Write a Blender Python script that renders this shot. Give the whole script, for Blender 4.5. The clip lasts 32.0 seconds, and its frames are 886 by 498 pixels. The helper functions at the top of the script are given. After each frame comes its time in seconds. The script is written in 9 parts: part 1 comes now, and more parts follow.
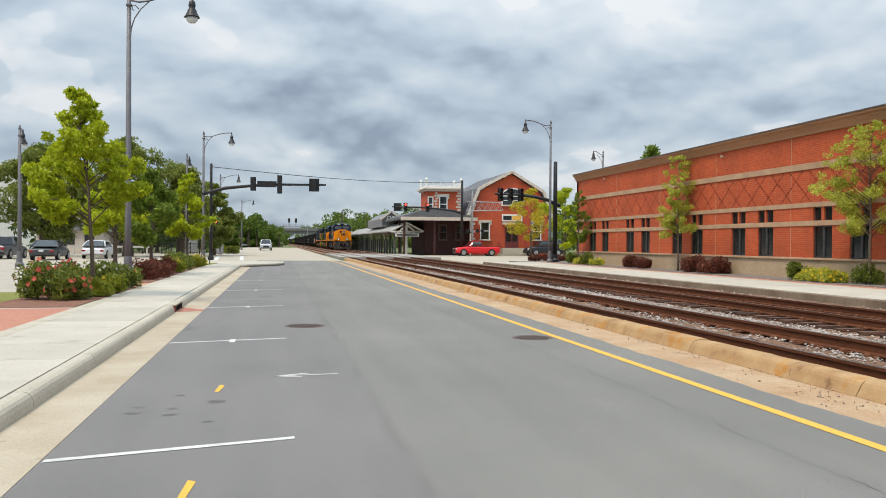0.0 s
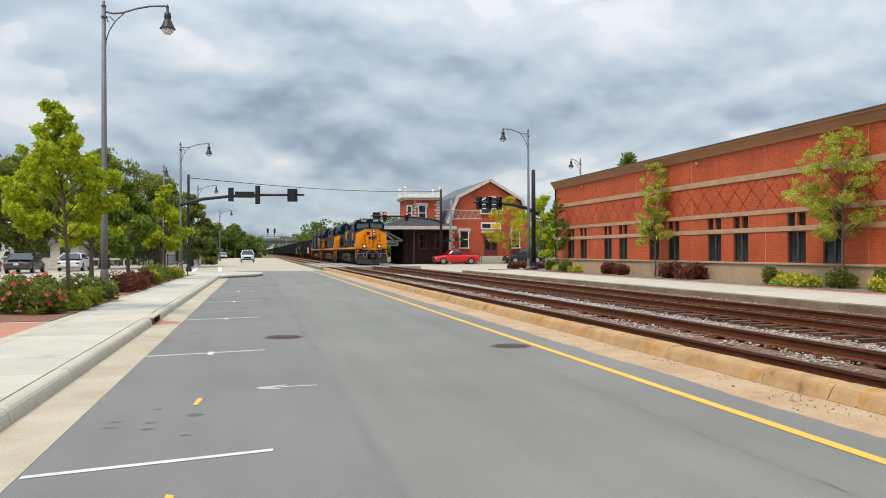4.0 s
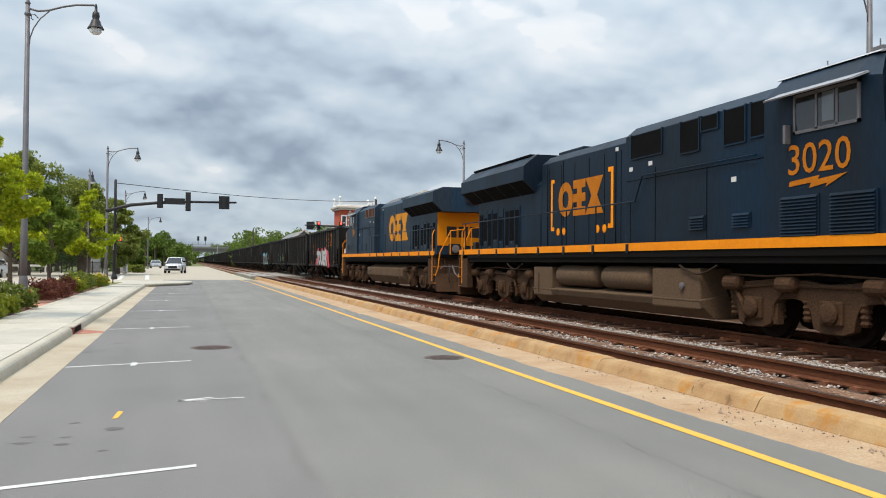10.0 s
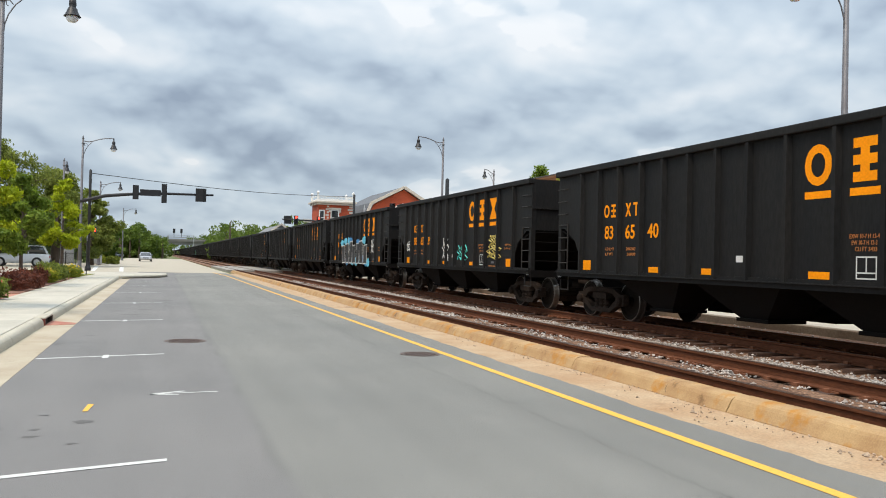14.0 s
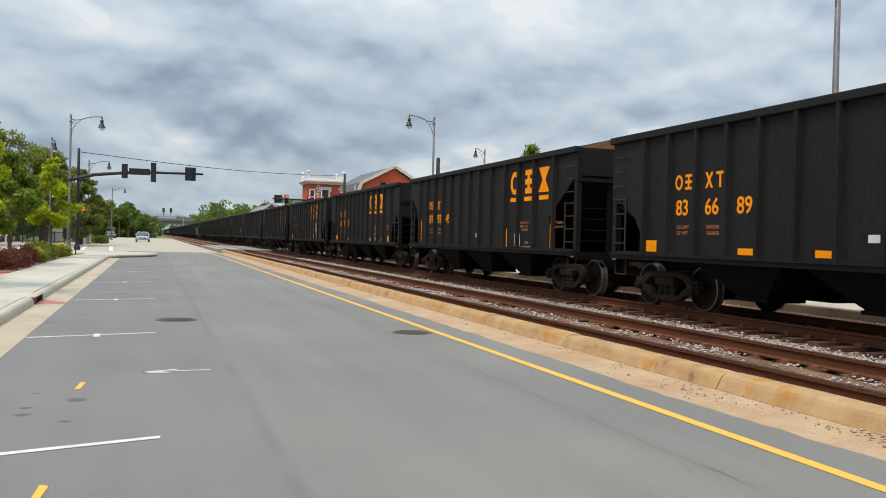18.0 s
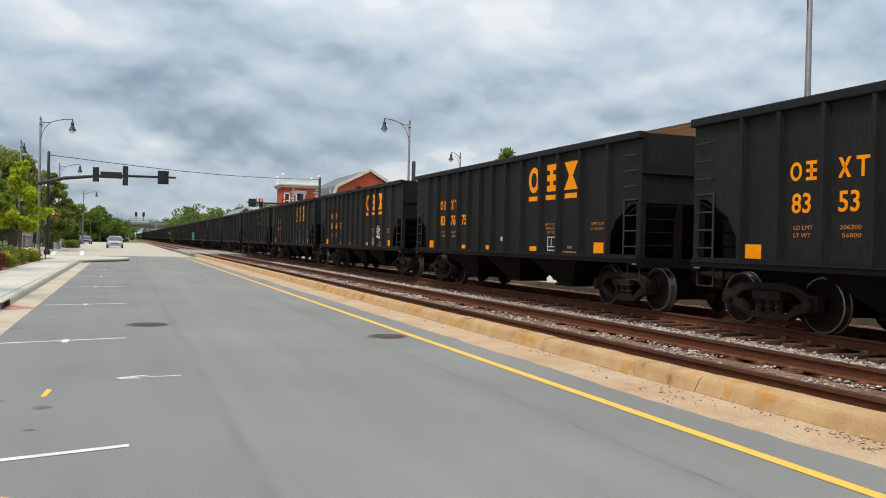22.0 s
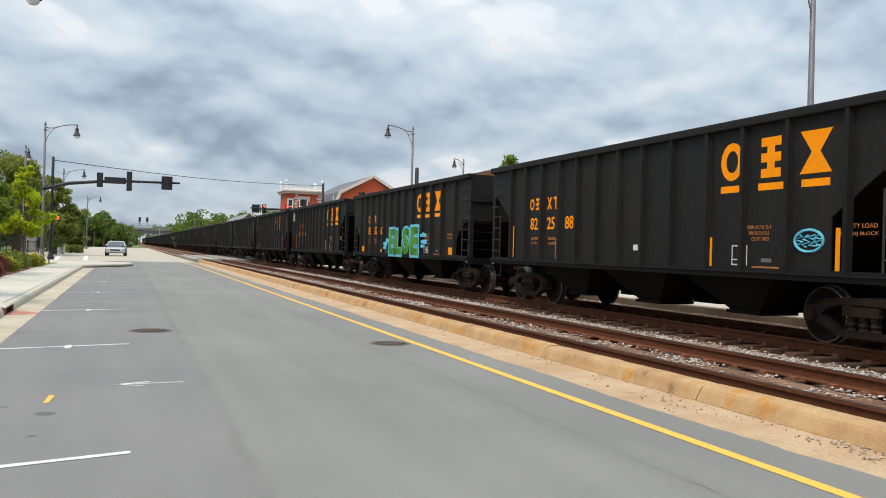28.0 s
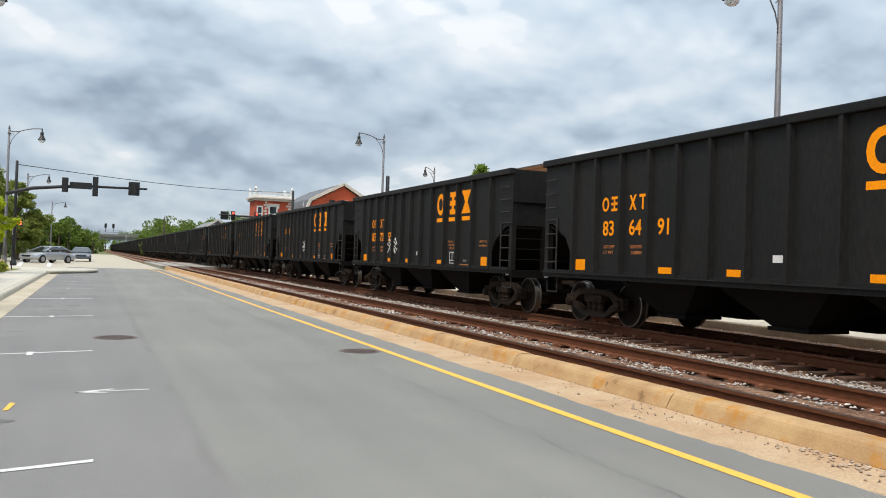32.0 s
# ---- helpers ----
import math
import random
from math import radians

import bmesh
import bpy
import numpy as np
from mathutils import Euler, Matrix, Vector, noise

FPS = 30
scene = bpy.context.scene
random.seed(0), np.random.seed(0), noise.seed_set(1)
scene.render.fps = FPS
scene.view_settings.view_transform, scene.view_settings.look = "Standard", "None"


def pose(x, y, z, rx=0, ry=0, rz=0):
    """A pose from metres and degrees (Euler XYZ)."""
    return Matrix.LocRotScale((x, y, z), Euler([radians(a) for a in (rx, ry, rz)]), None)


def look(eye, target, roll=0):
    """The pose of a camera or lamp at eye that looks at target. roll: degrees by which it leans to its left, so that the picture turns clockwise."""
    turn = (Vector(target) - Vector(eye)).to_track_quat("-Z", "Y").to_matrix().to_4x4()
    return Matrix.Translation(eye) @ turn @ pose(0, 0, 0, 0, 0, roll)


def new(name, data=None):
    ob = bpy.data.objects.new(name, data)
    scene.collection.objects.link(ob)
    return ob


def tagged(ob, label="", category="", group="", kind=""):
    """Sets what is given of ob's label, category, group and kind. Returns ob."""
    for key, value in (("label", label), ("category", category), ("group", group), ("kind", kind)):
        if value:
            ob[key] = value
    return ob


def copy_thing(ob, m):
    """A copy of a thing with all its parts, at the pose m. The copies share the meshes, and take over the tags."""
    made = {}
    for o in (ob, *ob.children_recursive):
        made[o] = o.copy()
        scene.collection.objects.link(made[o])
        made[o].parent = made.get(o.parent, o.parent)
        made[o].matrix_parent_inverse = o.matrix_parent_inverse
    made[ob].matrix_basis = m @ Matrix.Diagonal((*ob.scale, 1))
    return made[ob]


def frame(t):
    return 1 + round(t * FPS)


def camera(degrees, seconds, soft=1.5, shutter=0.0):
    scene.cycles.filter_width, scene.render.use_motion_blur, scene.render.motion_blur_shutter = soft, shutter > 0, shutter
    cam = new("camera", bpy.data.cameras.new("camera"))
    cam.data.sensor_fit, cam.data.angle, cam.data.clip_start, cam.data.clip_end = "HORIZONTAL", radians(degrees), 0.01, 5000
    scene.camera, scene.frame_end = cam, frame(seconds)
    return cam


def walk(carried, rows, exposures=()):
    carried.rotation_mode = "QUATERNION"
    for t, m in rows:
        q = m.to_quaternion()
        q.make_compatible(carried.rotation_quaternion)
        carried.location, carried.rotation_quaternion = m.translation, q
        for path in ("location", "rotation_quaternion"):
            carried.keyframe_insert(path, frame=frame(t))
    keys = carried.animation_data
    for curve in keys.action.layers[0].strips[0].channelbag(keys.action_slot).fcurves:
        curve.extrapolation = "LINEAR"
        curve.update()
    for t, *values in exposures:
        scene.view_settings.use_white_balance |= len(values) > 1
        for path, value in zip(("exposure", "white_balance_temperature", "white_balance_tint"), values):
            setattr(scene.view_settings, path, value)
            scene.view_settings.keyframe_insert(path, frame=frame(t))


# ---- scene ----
cam = camera(56.0, 32.0, soft=1.0)
PATH = [
    (0.0, pose(-0.000, -0.000, 1.450, 89.59, -0.40, -11.22)),
    (0.5, pose(0.003, -0.087, 1.473, 89.44, -0.21, -11.04)),
    (1.0, pose(-0.002, -0.093, 1.472, 89.62, 0.12, -11.43)),
    (1.5, pose(-0.005, -0.114, 1.478, 89.69, 0.21, -11.68)),
    (2.0, pose(-0.002, -0.137, 1.472, 89.78, 0.25, -11.71)),
    (2.5, pose(0.001, -0.090, 1.475, 89.91, 0.12, -12.04)),
    (3.0, pose(0.012, -0.073, 1.473, 90.14, 0.11, -12.40)),
    (3.5, pose(0.014, -0.074, 1.470, 90.17, 0.20, -12.50)),
    (5.5, pose(0.009, -0.063, 1.476, 90.49, 0.01, -13.15)),
    (6.0, pose(0.010, -0.072, 1.471, 90.95, -0.09, -13.33)),
    (6.5, pose(0.020, -0.043, 1.470, 91.13, 0.21, -14.33)),
    (7.0, pose(0.033, -0.016, 1.470, 91.15, -0.09, -14.98)),
    (7.5, pose(0.026, -0.016, 1.465, 90.92, 0.11, -15.00)),
    (8.0, pose(0.038, -0.017, 1.472, 91.09, -0.27, -15.38)),
    (8.5, pose(0.019, -0.014, 1.469, 91.28, -0.62, -15.59)),
    (9.0, pose(0.038, -0.002, 1.466, 91.16, -0.40, -16.59)),
    (9.5, pose(0.028, 0.033, 1.467, 91.05, -0.32, -16.70)),
    (10.0, pose(0.042, 0.045, 1.462, 90.94, -0.49, -17.13)),
    (10.5, pose(0.052, 0.052, 1.464, 90.90, -0.72, -17.80)),
    (11.0, pose(0.071, 0.028, 1.457, 90.67, -0.92, -18.71)),
    (11.5, pose(0.063, 0.075, 1.459, 90.79, -1.10, -19.41)),
    (12.0, pose(0.058, 0.080, 1.455, 90.88, -1.14, -19.42)),
    (12.5, pose(0.055, 0.098, 1.449, 90.68, -1.39, -19.41)),
    (13.0, pose(0.067, 0.102, 1.452, 90.90, -1.19, -19.60)),
    (13.5, pose(0.049, 0.018, 1.450, 90.92, -1.14, -19.09)),
    (14.0, pose(0.055, 0.057, 1.460, 90.74, -1.42, -18.67)),
    (14.5, pose(0.058, 0.046, 1.455, 90.51, -1.43, -18.01)),
    (16.5, pose(0.045, 0.082, 1.447, 90.10, -1.36, -18.58)),
    (17.0, pose(0.045, 0.079, 1.445, 89.76, -1.43, -18.81)),
    (17.5, pose(0.039, 0.066, 1.435, 89.62, -1.60, -18.98)),
    (18.0, pose(0.041, 0.061, 1.447, 89.34, -1.41, -19.31)),
    (18.5, pose(0.050, 0.069, 1.445, 89.69, -1.27, -19.31)),
    (19.0, pose(0.052, 0.073, 1.447, 89.68, -1.22, -19.34)),
    (19.5, pose(0.057, 0.108, 1.451, 89.56, -1.13, -19.30)),
    (20.0, pose(0.067, 0.124, 1.442, 89.46, -1.11, -19.72)),
    (20.5, pose(0.071, 0.151, 1.440, 89.64, -1.04, -20.37)),
    (21.0, pose(0.064, 0.169, 1.434, 89.75, -1.31, -20.66)),
    (21.5, pose(0.068, 0.163, 1.432, 89.80, -1.55, -20.79)),
    (22.0, pose(0.069, 0.169, 1.432, 89.64, -1.29, -20.99)),
    (22.5, pose(0.063, 0.151, 1.438, 89.66, -1.47, -20.92)),
    (23.0, pose(0.072, 0.141, 1.440, 89.66, -1.46, -20.94)),
    (23.5, pose(0.064, 0.111, 1.434, 89.31, -1.43, -20.83)),
    (24.0, pose(0.061, 0.132, 1.435, 89.14, -1.37, -20.73)),
    (24.5, pose(0.056, 0.120, 1.438, 89.36, -1.31, -20.58)),
    (25.0, pose(0.063, 0.118, 1.440, 89.61, -1.33, -20.52)),
    (25.5, pose(0.061, 0.139, 1.434, 89.64, -1.42, -20.37)),
    (27.5, pose(0.063, 0.149, 1.440, 89.83, -1.78, -20.72)),
    (28.0, pose(0.071, 0.146, 1.448, 90.07, -1.52, -20.78)),
    (28.5, pose(0.072, 0.164, 1.438, 90.45, -1.71, -22.04)),
    (29.0, pose(0.078, 0.148, 1.444, 90.84, -1.60, -21.78)),
    (29.5, pose(0.060, 0.125, 1.436, 90.84, -1.81, -21.52)),
    (30.0, pose(0.060, 0.177, 1.434, 90.95, -2.19, -21.76)),
    (30.5, pose(0.066, 0.206, 1.428, 90.69, -2.08, -22.04)),
    (31.0, pose(0.075, 0.206, 1.424, 90.47, -1.75, -22.62)),
    (31.5, pose(0.074, 0.194, 1.435, 90.91, -1.85, -22.96)),
    (32.0, pose(0.074, 0.199, 1.425, 90.74, -1.90, -22.84)),
]
walk(cam, PATH, [(0.0, -0.10), (6.0, -0.10), (9.0, -0.06), (14.0, 0.0), (17.0, -0.12), (20.0, -0.17), (24.0, -0.06), (29.0, -0.03), (31.0, 0.02), (32.0, 0.02)])

# ---- light ----
world = bpy.data.worlds.new("sky")
scene.world = world
world.use_nodes = True
wn, wl = world.node_tree.nodes, world.node_tree.links
wn.clear()


def wnode(kind, **sets):
    n = wn.new(kind)
    for k, v in sets.items():
        n.inputs[k].default_value = v
    return n


def wmath(op, a, b=None):
    n = wn.new("ShaderNodeMath")
    n.operation = op
    for i, v in enumerate((a, b)):
        if v is None:
            continue
        if isinstance(v, (int, float)):
            n.inputs[i].default_value = v
        else:
            wl.new(v, n.inputs[i])
    return n.outputs[0]


SUN_FROM = Vector((-0.42, -0.30, 0.88)).normalized()
sky = wn.new("ShaderNodeTexSky")
sky.sky_type = "NISHITA"
sky.sun_disc = False
sky.sun_elevation = math.asin(SUN_FROM.z)
sky.sun_rotation = math.atan2(SUN_FROM.x, SUN_FROM.y)
coord = wn.new("ShaderNodeTexCoord")
sep = wn.new("ShaderNodeSeparateXYZ")
wl.new(coord.outputs["Generated"], sep.inputs[0])
up = wmath("MAXIMUM", sep.outputs[2], 0.0)


# the cloud deck as a flat layer overhead: heaps shrink and flatten towards the horizon
reach_of = wmath("DIVIDE", 1.0, wmath("ADD", up, 0.42))
deck = wn.new("ShaderNodeVectorMath")
deck.operation = "SCALE"
wl.new(coord.outputs["Generated"], deck.inputs[0])
wl.new(reach_of, deck.inputs["Scale"])


def cloud_density(nearer):
    """Heaped cloud over the deck; nearer slides the sample towards the zenith."""
    mp = wn.new("ShaderNodeMapping")
    mp.inputs["Location"].default_value = (3.7, 1.3, 0.0)
    mp.inputs["Scale"].default_value = (nearer, nearer, 0.0)
    wl.new(deck.outputs[0], mp.inputs[0])
    warp = wnode("ShaderNodeTexNoise", Scale=1.7, Detail=4.0, Roughness=0.5)
    wl.new(mp.outputs[0], warp.inputs["Vector"])
    bend = wn.new("ShaderNodeVectorMath")
    bend.operation = "MULTIPLY_ADD"
    bend.inputs[1].default_value = (0.30, 0.30, 0.0)
    wl.new(warp.outputs[1], bend.inputs[0])
    wl.new(mp.outputs[0], bend.inputs[2])
    soft = wnode("ShaderNodeTexNoise", Scale=2.2, Detail=7.0, Roughness=0.47)
    wl.new(mp.outputs[0], soft.inputs["Vector"])
    heap = wn.new("ShaderNodeTexVoronoi")
    heap.feature = "SMOOTH_F1"
    heap.inputs["Scale"].default_value, heap.inputs["Detail"].default_value, heap.inputs["Roughness"].default_value = 3.6, 3.0, 0.5
    heap.inputs["Smoothness"].default_value = 0.25
    wl.new(bend.outputs[0], heap.inputs["Vector"])
    return wmath("SUBTRACT", wmath("MULTIPLY", soft.outputs[0], 1.0), wmath("MULTIPLY", heap.outputs["Distance"], 0.40))


broad = wnode("ShaderNodeTexNoise", Scale=1.2, Detail=2.0, Roughness=0.5)
wl.new(deck.outputs[0], broad.inputs["Vector"])
puff = cloud_density(1.0)
beyond = cloud_density(1.035)
relief = wmath("MULTIPLY", wmath("SUBTRACT", puff, beyond), 0.70)
edge = wn.new("ShaderNodeMapRange")
edge.interpolation_type = "SMOOTHSTEP"
edge.inputs[1].default_value, edge.inputs[2].default_value, edge.inputs[3].default_value, edge.inputs[4].default_value = 0.305, 0.340, 0.0, 0.085
wl.new(puff, edge.inputs[0])
mixed = wmath("ADD", wmath("ADD", wmath("MULTIPLY", broad.outputs[0], 0.44), wmath("MULTIPLY", puff, 0.34)), wmath("ADD", wmath("ADD", relief, edge.outputs[0]), 0.252))
ramp = wn.new("ShaderNodeValToRGB")
els = ramp.color_ramp.elements
els[0].position, els[0].color = 0.28, (0.31, 0.38, 0.48, 1)
els[1].position, els[1].color = 0.78, (0.86, 0.89, 0.915, 1)
for at, shade_of in ((0.38, (0.42, 0.505, 0.605)), (0.46, (0.52, 0.615, 0.71)), (0.55, (0.61, 0.70, 0.78)), (0.66, (0.735, 0.80, 0.855))):
    e = els.new(at)
    e.color = (*shade_of, 1)
wl.new(mixed, ramp.inputs[0])
clear = wn.new("ShaderNodeMix")
clear.data_type = "RGBA"
clear.inputs[0].default_value = 0.9
skyb = wn.new("ShaderNodeMix")
skyb.data_type, skyb.blend_type = "RGBA", "MULTIPLY"
skyb.inputs[0].default_value = 1.0
skyb.inputs[7].default_value = (0.10, 0.10, 0.10, 1)
wl.new(sky.outputs[0], skyb.inputs[6])
wl.new(skyb.outputs[2], clear.inputs[6])
wl.new(ramp.outputs[0], clear.inputs[7])
bg = wn.new("ShaderNodeBackground")
wl.new(clear.outputs[2], bg.inputs[0])
# an overcast sky is about three times brighter overhead than at the horizon
zen = wmath("MULTIPLY", wmath("SMOOTH_MIN", up, 1.0), 2.6)
wl.new(wmath("ADD", wmath("MULTIPLY", wmath("MULTIPLY", zen, up), 0.90), 0.97), bg.inputs[1])
out = wn.new("ShaderNodeOutputWorld")
wl.new(bg.outputs[0], out.inputs[0])

sun_data = bpy.data.lights.new("sun", "SUN")
sun_data.energy = 2.9
sun_data.angle = radians(14)
sun_data.color = (1.0, 0.87, 0.71)
sun = new("sun", sun_data)
sun.matrix_world = look(SUN_FROM * 50, (0, 0, 0))


# ---- mesh helpers ----
class Geo:
    """Collects the corners and faces of one mesh."""

    def __init__(self):
        self.v, self.f = [], []

    def add(self, vs, fs):
        n = len(self.v)
        self.v.extend(tuple(p) for p in vs)
        self.f.extend(tuple(i + n for i in f) for f in fs)
        return self

    def box(self, x0, x1, y0, y1, z0, z1):
        vs = [(x, y, z) for z in (z0, z1) for y in (y0, y1) for x in (x0, x1)]
        return self.add(vs, [(0, 2, 3, 1), (4, 5, 7, 6), (0, 1, 5, 4), (2, 6, 7, 3), (0, 4, 6, 2), (1, 3, 7, 5)])

    def bar(self, p, q, w, h):
        """A square bar from p to q."""
        p, q = Vector(p), Vector(q)
        d = (q - p).normalized()
        s = d.cross(Vector((0, 0, 1)))
        s = s.normalized() if s.length > 1e-4 else Vector((1, 0, 0))
        u = s.cross(d)
        vs = [c + s * a * w / 2 + u * b * h / 2 for c in (p, q) for a, b in ((-1, -1), (1, -1), (1, 1), (-1, 1))]
        return self.add(vs, [(3, 2, 1, 0), (4, 5, 6, 7), (0, 1, 5, 4), (1, 2, 6, 5), (2, 3, 7, 6), (3, 0, 4, 7)])

    def tube(self, pts, r, n=8, cap=True):
        """A round bar along points; r is one radius or one a point."""
        pts = [Vector(p) for p in pts]
        rs = r if isinstance(r, (list, tuple)) else [r] * len(pts)
        vs, fs = [], []
        side = None
        for i, p in enumerate(pts):
            d = (pts[min(i + 1, len(pts) - 1)] - pts[max(i - 1, 0)]).normalized()
            if side is None:
                side = d.orthogonal().normalized()
            side = (side - d * side.dot(d)).normalized()
            up2 = d.cross(side)
            for k in range(n):
                a = 2 * math.pi * k / n
                vs.append(p + (side * math.cos(a) + up2 * math.sin(a)) * rs[i])
        for i in range(len(pts) - 1):
            for k in range(n):
                a, b = i * n + k, i * n + (k + 1) % n
                fs.append((a, b, b + n, a + n))
        if cap:
            fs.append(tuple(reversed(range(n))))
            fs.append(tuple(range((len(pts) - 1) * n, len(pts) * n)))
        return self.add(vs, fs)

    def lathe(self, prof, c=(0, 0, 0), n=14, axis="z"):
        """A body of revolution: (radius, height) pairs about an axis through c."""
        vs, fs = [], []
        for r, h in prof:
            for k in range(n):
                a = 2 * math.pi * k / n
                p = (r * math.cos(a), r * math.sin(a), h)
                if axis == "x":
                    p = (p[2], p[0], p[1])
                elif axis == "y":
                    p = (p[1], p[2], p[0])
                vs.append((c[0] + p[0], c[1] + p[1], c[2] + p[2]))
        m = len(prof)
        for i in range(m - 1):
            for k in range(n):
                a, b = i * n + k, i * n + (k + 1) % n
                fs.append((a, b, b + n, a + n))
        fs.append(tuple(reversed(range(n))))
        fs.append(tuple(range((m - 1) * n, m * n)))
        return self.add(vs, fs)

    def prism(self, poly, a, b, axis="x"):
        """A polygon drawn across an axis and drawn out from a to b along it. x: (y, z); y: (x, z); z: (x, y)."""
        def at(p, t):
            return {"x": (t, p[0], p[1]), "y": (p[0], t, p[1]), "z": (p[0], p[1], t)}[axis]
        n = len(poly)
        vs = [at(p, a) for p in poly] + [at(p, b) for p in poly]
        fs = [tuple(range(n)), tuple(reversed(range(n, 2 * n)))]
        fs += [(i, i + n, (i + 1) % n + n, (i + 1) % n) for i in range(n)]
        return self.add(vs, fs)

    def loft(self, rings, closed=True):
        """Joins rings of equal count; ends are capped."""
        n = len(rings[0])
        vs = [p for r in rings for p in r]
        fs = []
        for i in range(len(rings) - 1):
            for k in range(n):
                a, b = i * n + k, i * n + (k + 1) % n
                fs.append((a, b, b + n, a + n))
        fs.append(tuple(reversed(range(n))))
        fs.append(tuple(range((len(rings) - 1) * n, len(rings) * n)))
        return self.add(vs, fs)

    def mesh(self, name, smooth=False):
        me = bpy.data.meshes.new(name)
        me.from_pydata(self.v, [], self.f)
        bm = bmesh.new()
        bm.from_mesh(me)
        bmesh.ops.recalc_face_normals(bm, faces=bm.faces)
        bm.to_mesh(me)
        bm.free()
        if smooth:
            me.shade_smooth()
        return me


def quick_mesh(name, verts, faces):
    """A mesh from arrays, with no clean-up."""
    me = bpy.data.meshes.new(name)
    me.from_pydata(verts, [], faces)
    return me


def part(name, geo, material, parent=None, label="", smooth=False, m=None, bevel=0.0):
    me = geo if isinstance(geo, bpy.types.Mesh) else geo.mesh(name, smooth)
    if material and not me.materials:
        me.materials.append(material)
    ob = new(name, me)
    if parent:
        ob.parent = parent
    if m is not None:
        ob.matrix_basis = m
    if bevel:
        b = ob.modifiers.new("edge", "BEVEL")
        b.width, b.segments, b.limit_method = bevel, 2, "ANGLE"
    if smooth and bevel == 0.0:
        pass
    if label:
        ob["label"] = label
    return ob


def thing(name, label, category, group="", m=None):
    ob = tagged(new(name), label, category, group)
    ob.empty_display_size = 0.2
    if m is not None:
        ob.matrix_basis = m
    return ob


def setting(name, geo, material, label, category="", smooth=False, bevel=0.0):
    return tagged(part(name, geo, material, None, "", smooth, None, bevel), label, category or name.split("_")[0], kind="structure")


TEXTS = {}


def text_mesh(words, size, fat=0.0):
    """The letters as a flat mesh, from the built-in font."""
    key = (words, size, fat)
    if key not in TEXTS:
        cu = bpy.data.curves.new("letters", "FONT")
        cu.body, cu.size, cu.align_x, cu.align_y = words, size, "CENTER", "CENTER"
        cu.offset, cu.extrude, cu.resolution_u = fat, 0.002, 3
        ob = new("letters", cu)
        bpy.context.view_layer.update()
        me = bpy.data.meshes.new_from_object(ob.evaluated_get(bpy.context.evaluated_depsgraph_get()))
        bpy.data.objects.remove(ob)
        bpy.data.curves.remove(cu)
        me.materials.clear()
        TEXTS[key] = me
    return TEXTS[key]


def on_side(x, y, z):
    """A pose on a face that looks to -x: letters run towards -y."""
    return Matrix(((0, 0, -1, x), (-1, 0, 0, y), (0, 1, 0, z), (0, 0, 0, 1)))


def on_front(x, y, z):
    """A pose on a face that looks to -y: letters run towards +x."""
    return Matrix(((1, 0, 0, x), (0, 0, -1, y), (0, 1, 0, z), (0, 0, 0, 1)))


def on_far_side(x, y, z):
    """A pose on a face that looks to +x: letters run towards +y."""
    return Matrix(((0, 0, 1, x), (1, 0, 0, y), (0, 1, 0, z), (0, 0, 0, 1)))


def write(name, words, size, material, parent, m, fat=0.0, sx=1.0):
    me = text_mesh(words, size, fat).copy()
    me.materials.append(material)
    ob = new(name, me)
    ob.parent = parent
    ob.matrix_basis = m @ Matrix.Diagonal((sx, 1, 1, 1))
    return ob


def write_in(name, words, y_left, y_right, z0, z1, x, material, parent, fat=0.0, size=1.0):
    """Letters on a face that looks to -x, drawn out to fill a rectangle."""
    me = text_mesh(words, size, fat).copy()
    me.materials.append(material)
    xs, zs = [v.co.x for v in me.vertices], [v.co.y for v in me.vertices]
    kx, kz = (y_left - y_right) / (max(xs) - min(xs)), (z1 - z0) / (max(zs) - min(zs))
    for v in me.vertices:
        v.co.x, v.co.y = (v.co.x - min(xs)) * kx, (v.co.y - min(zs)) * kz
    ob = new(name, me)
    ob.parent = parent
    ob.matrix_basis = on_side(x, y_left, z0)
    return ob


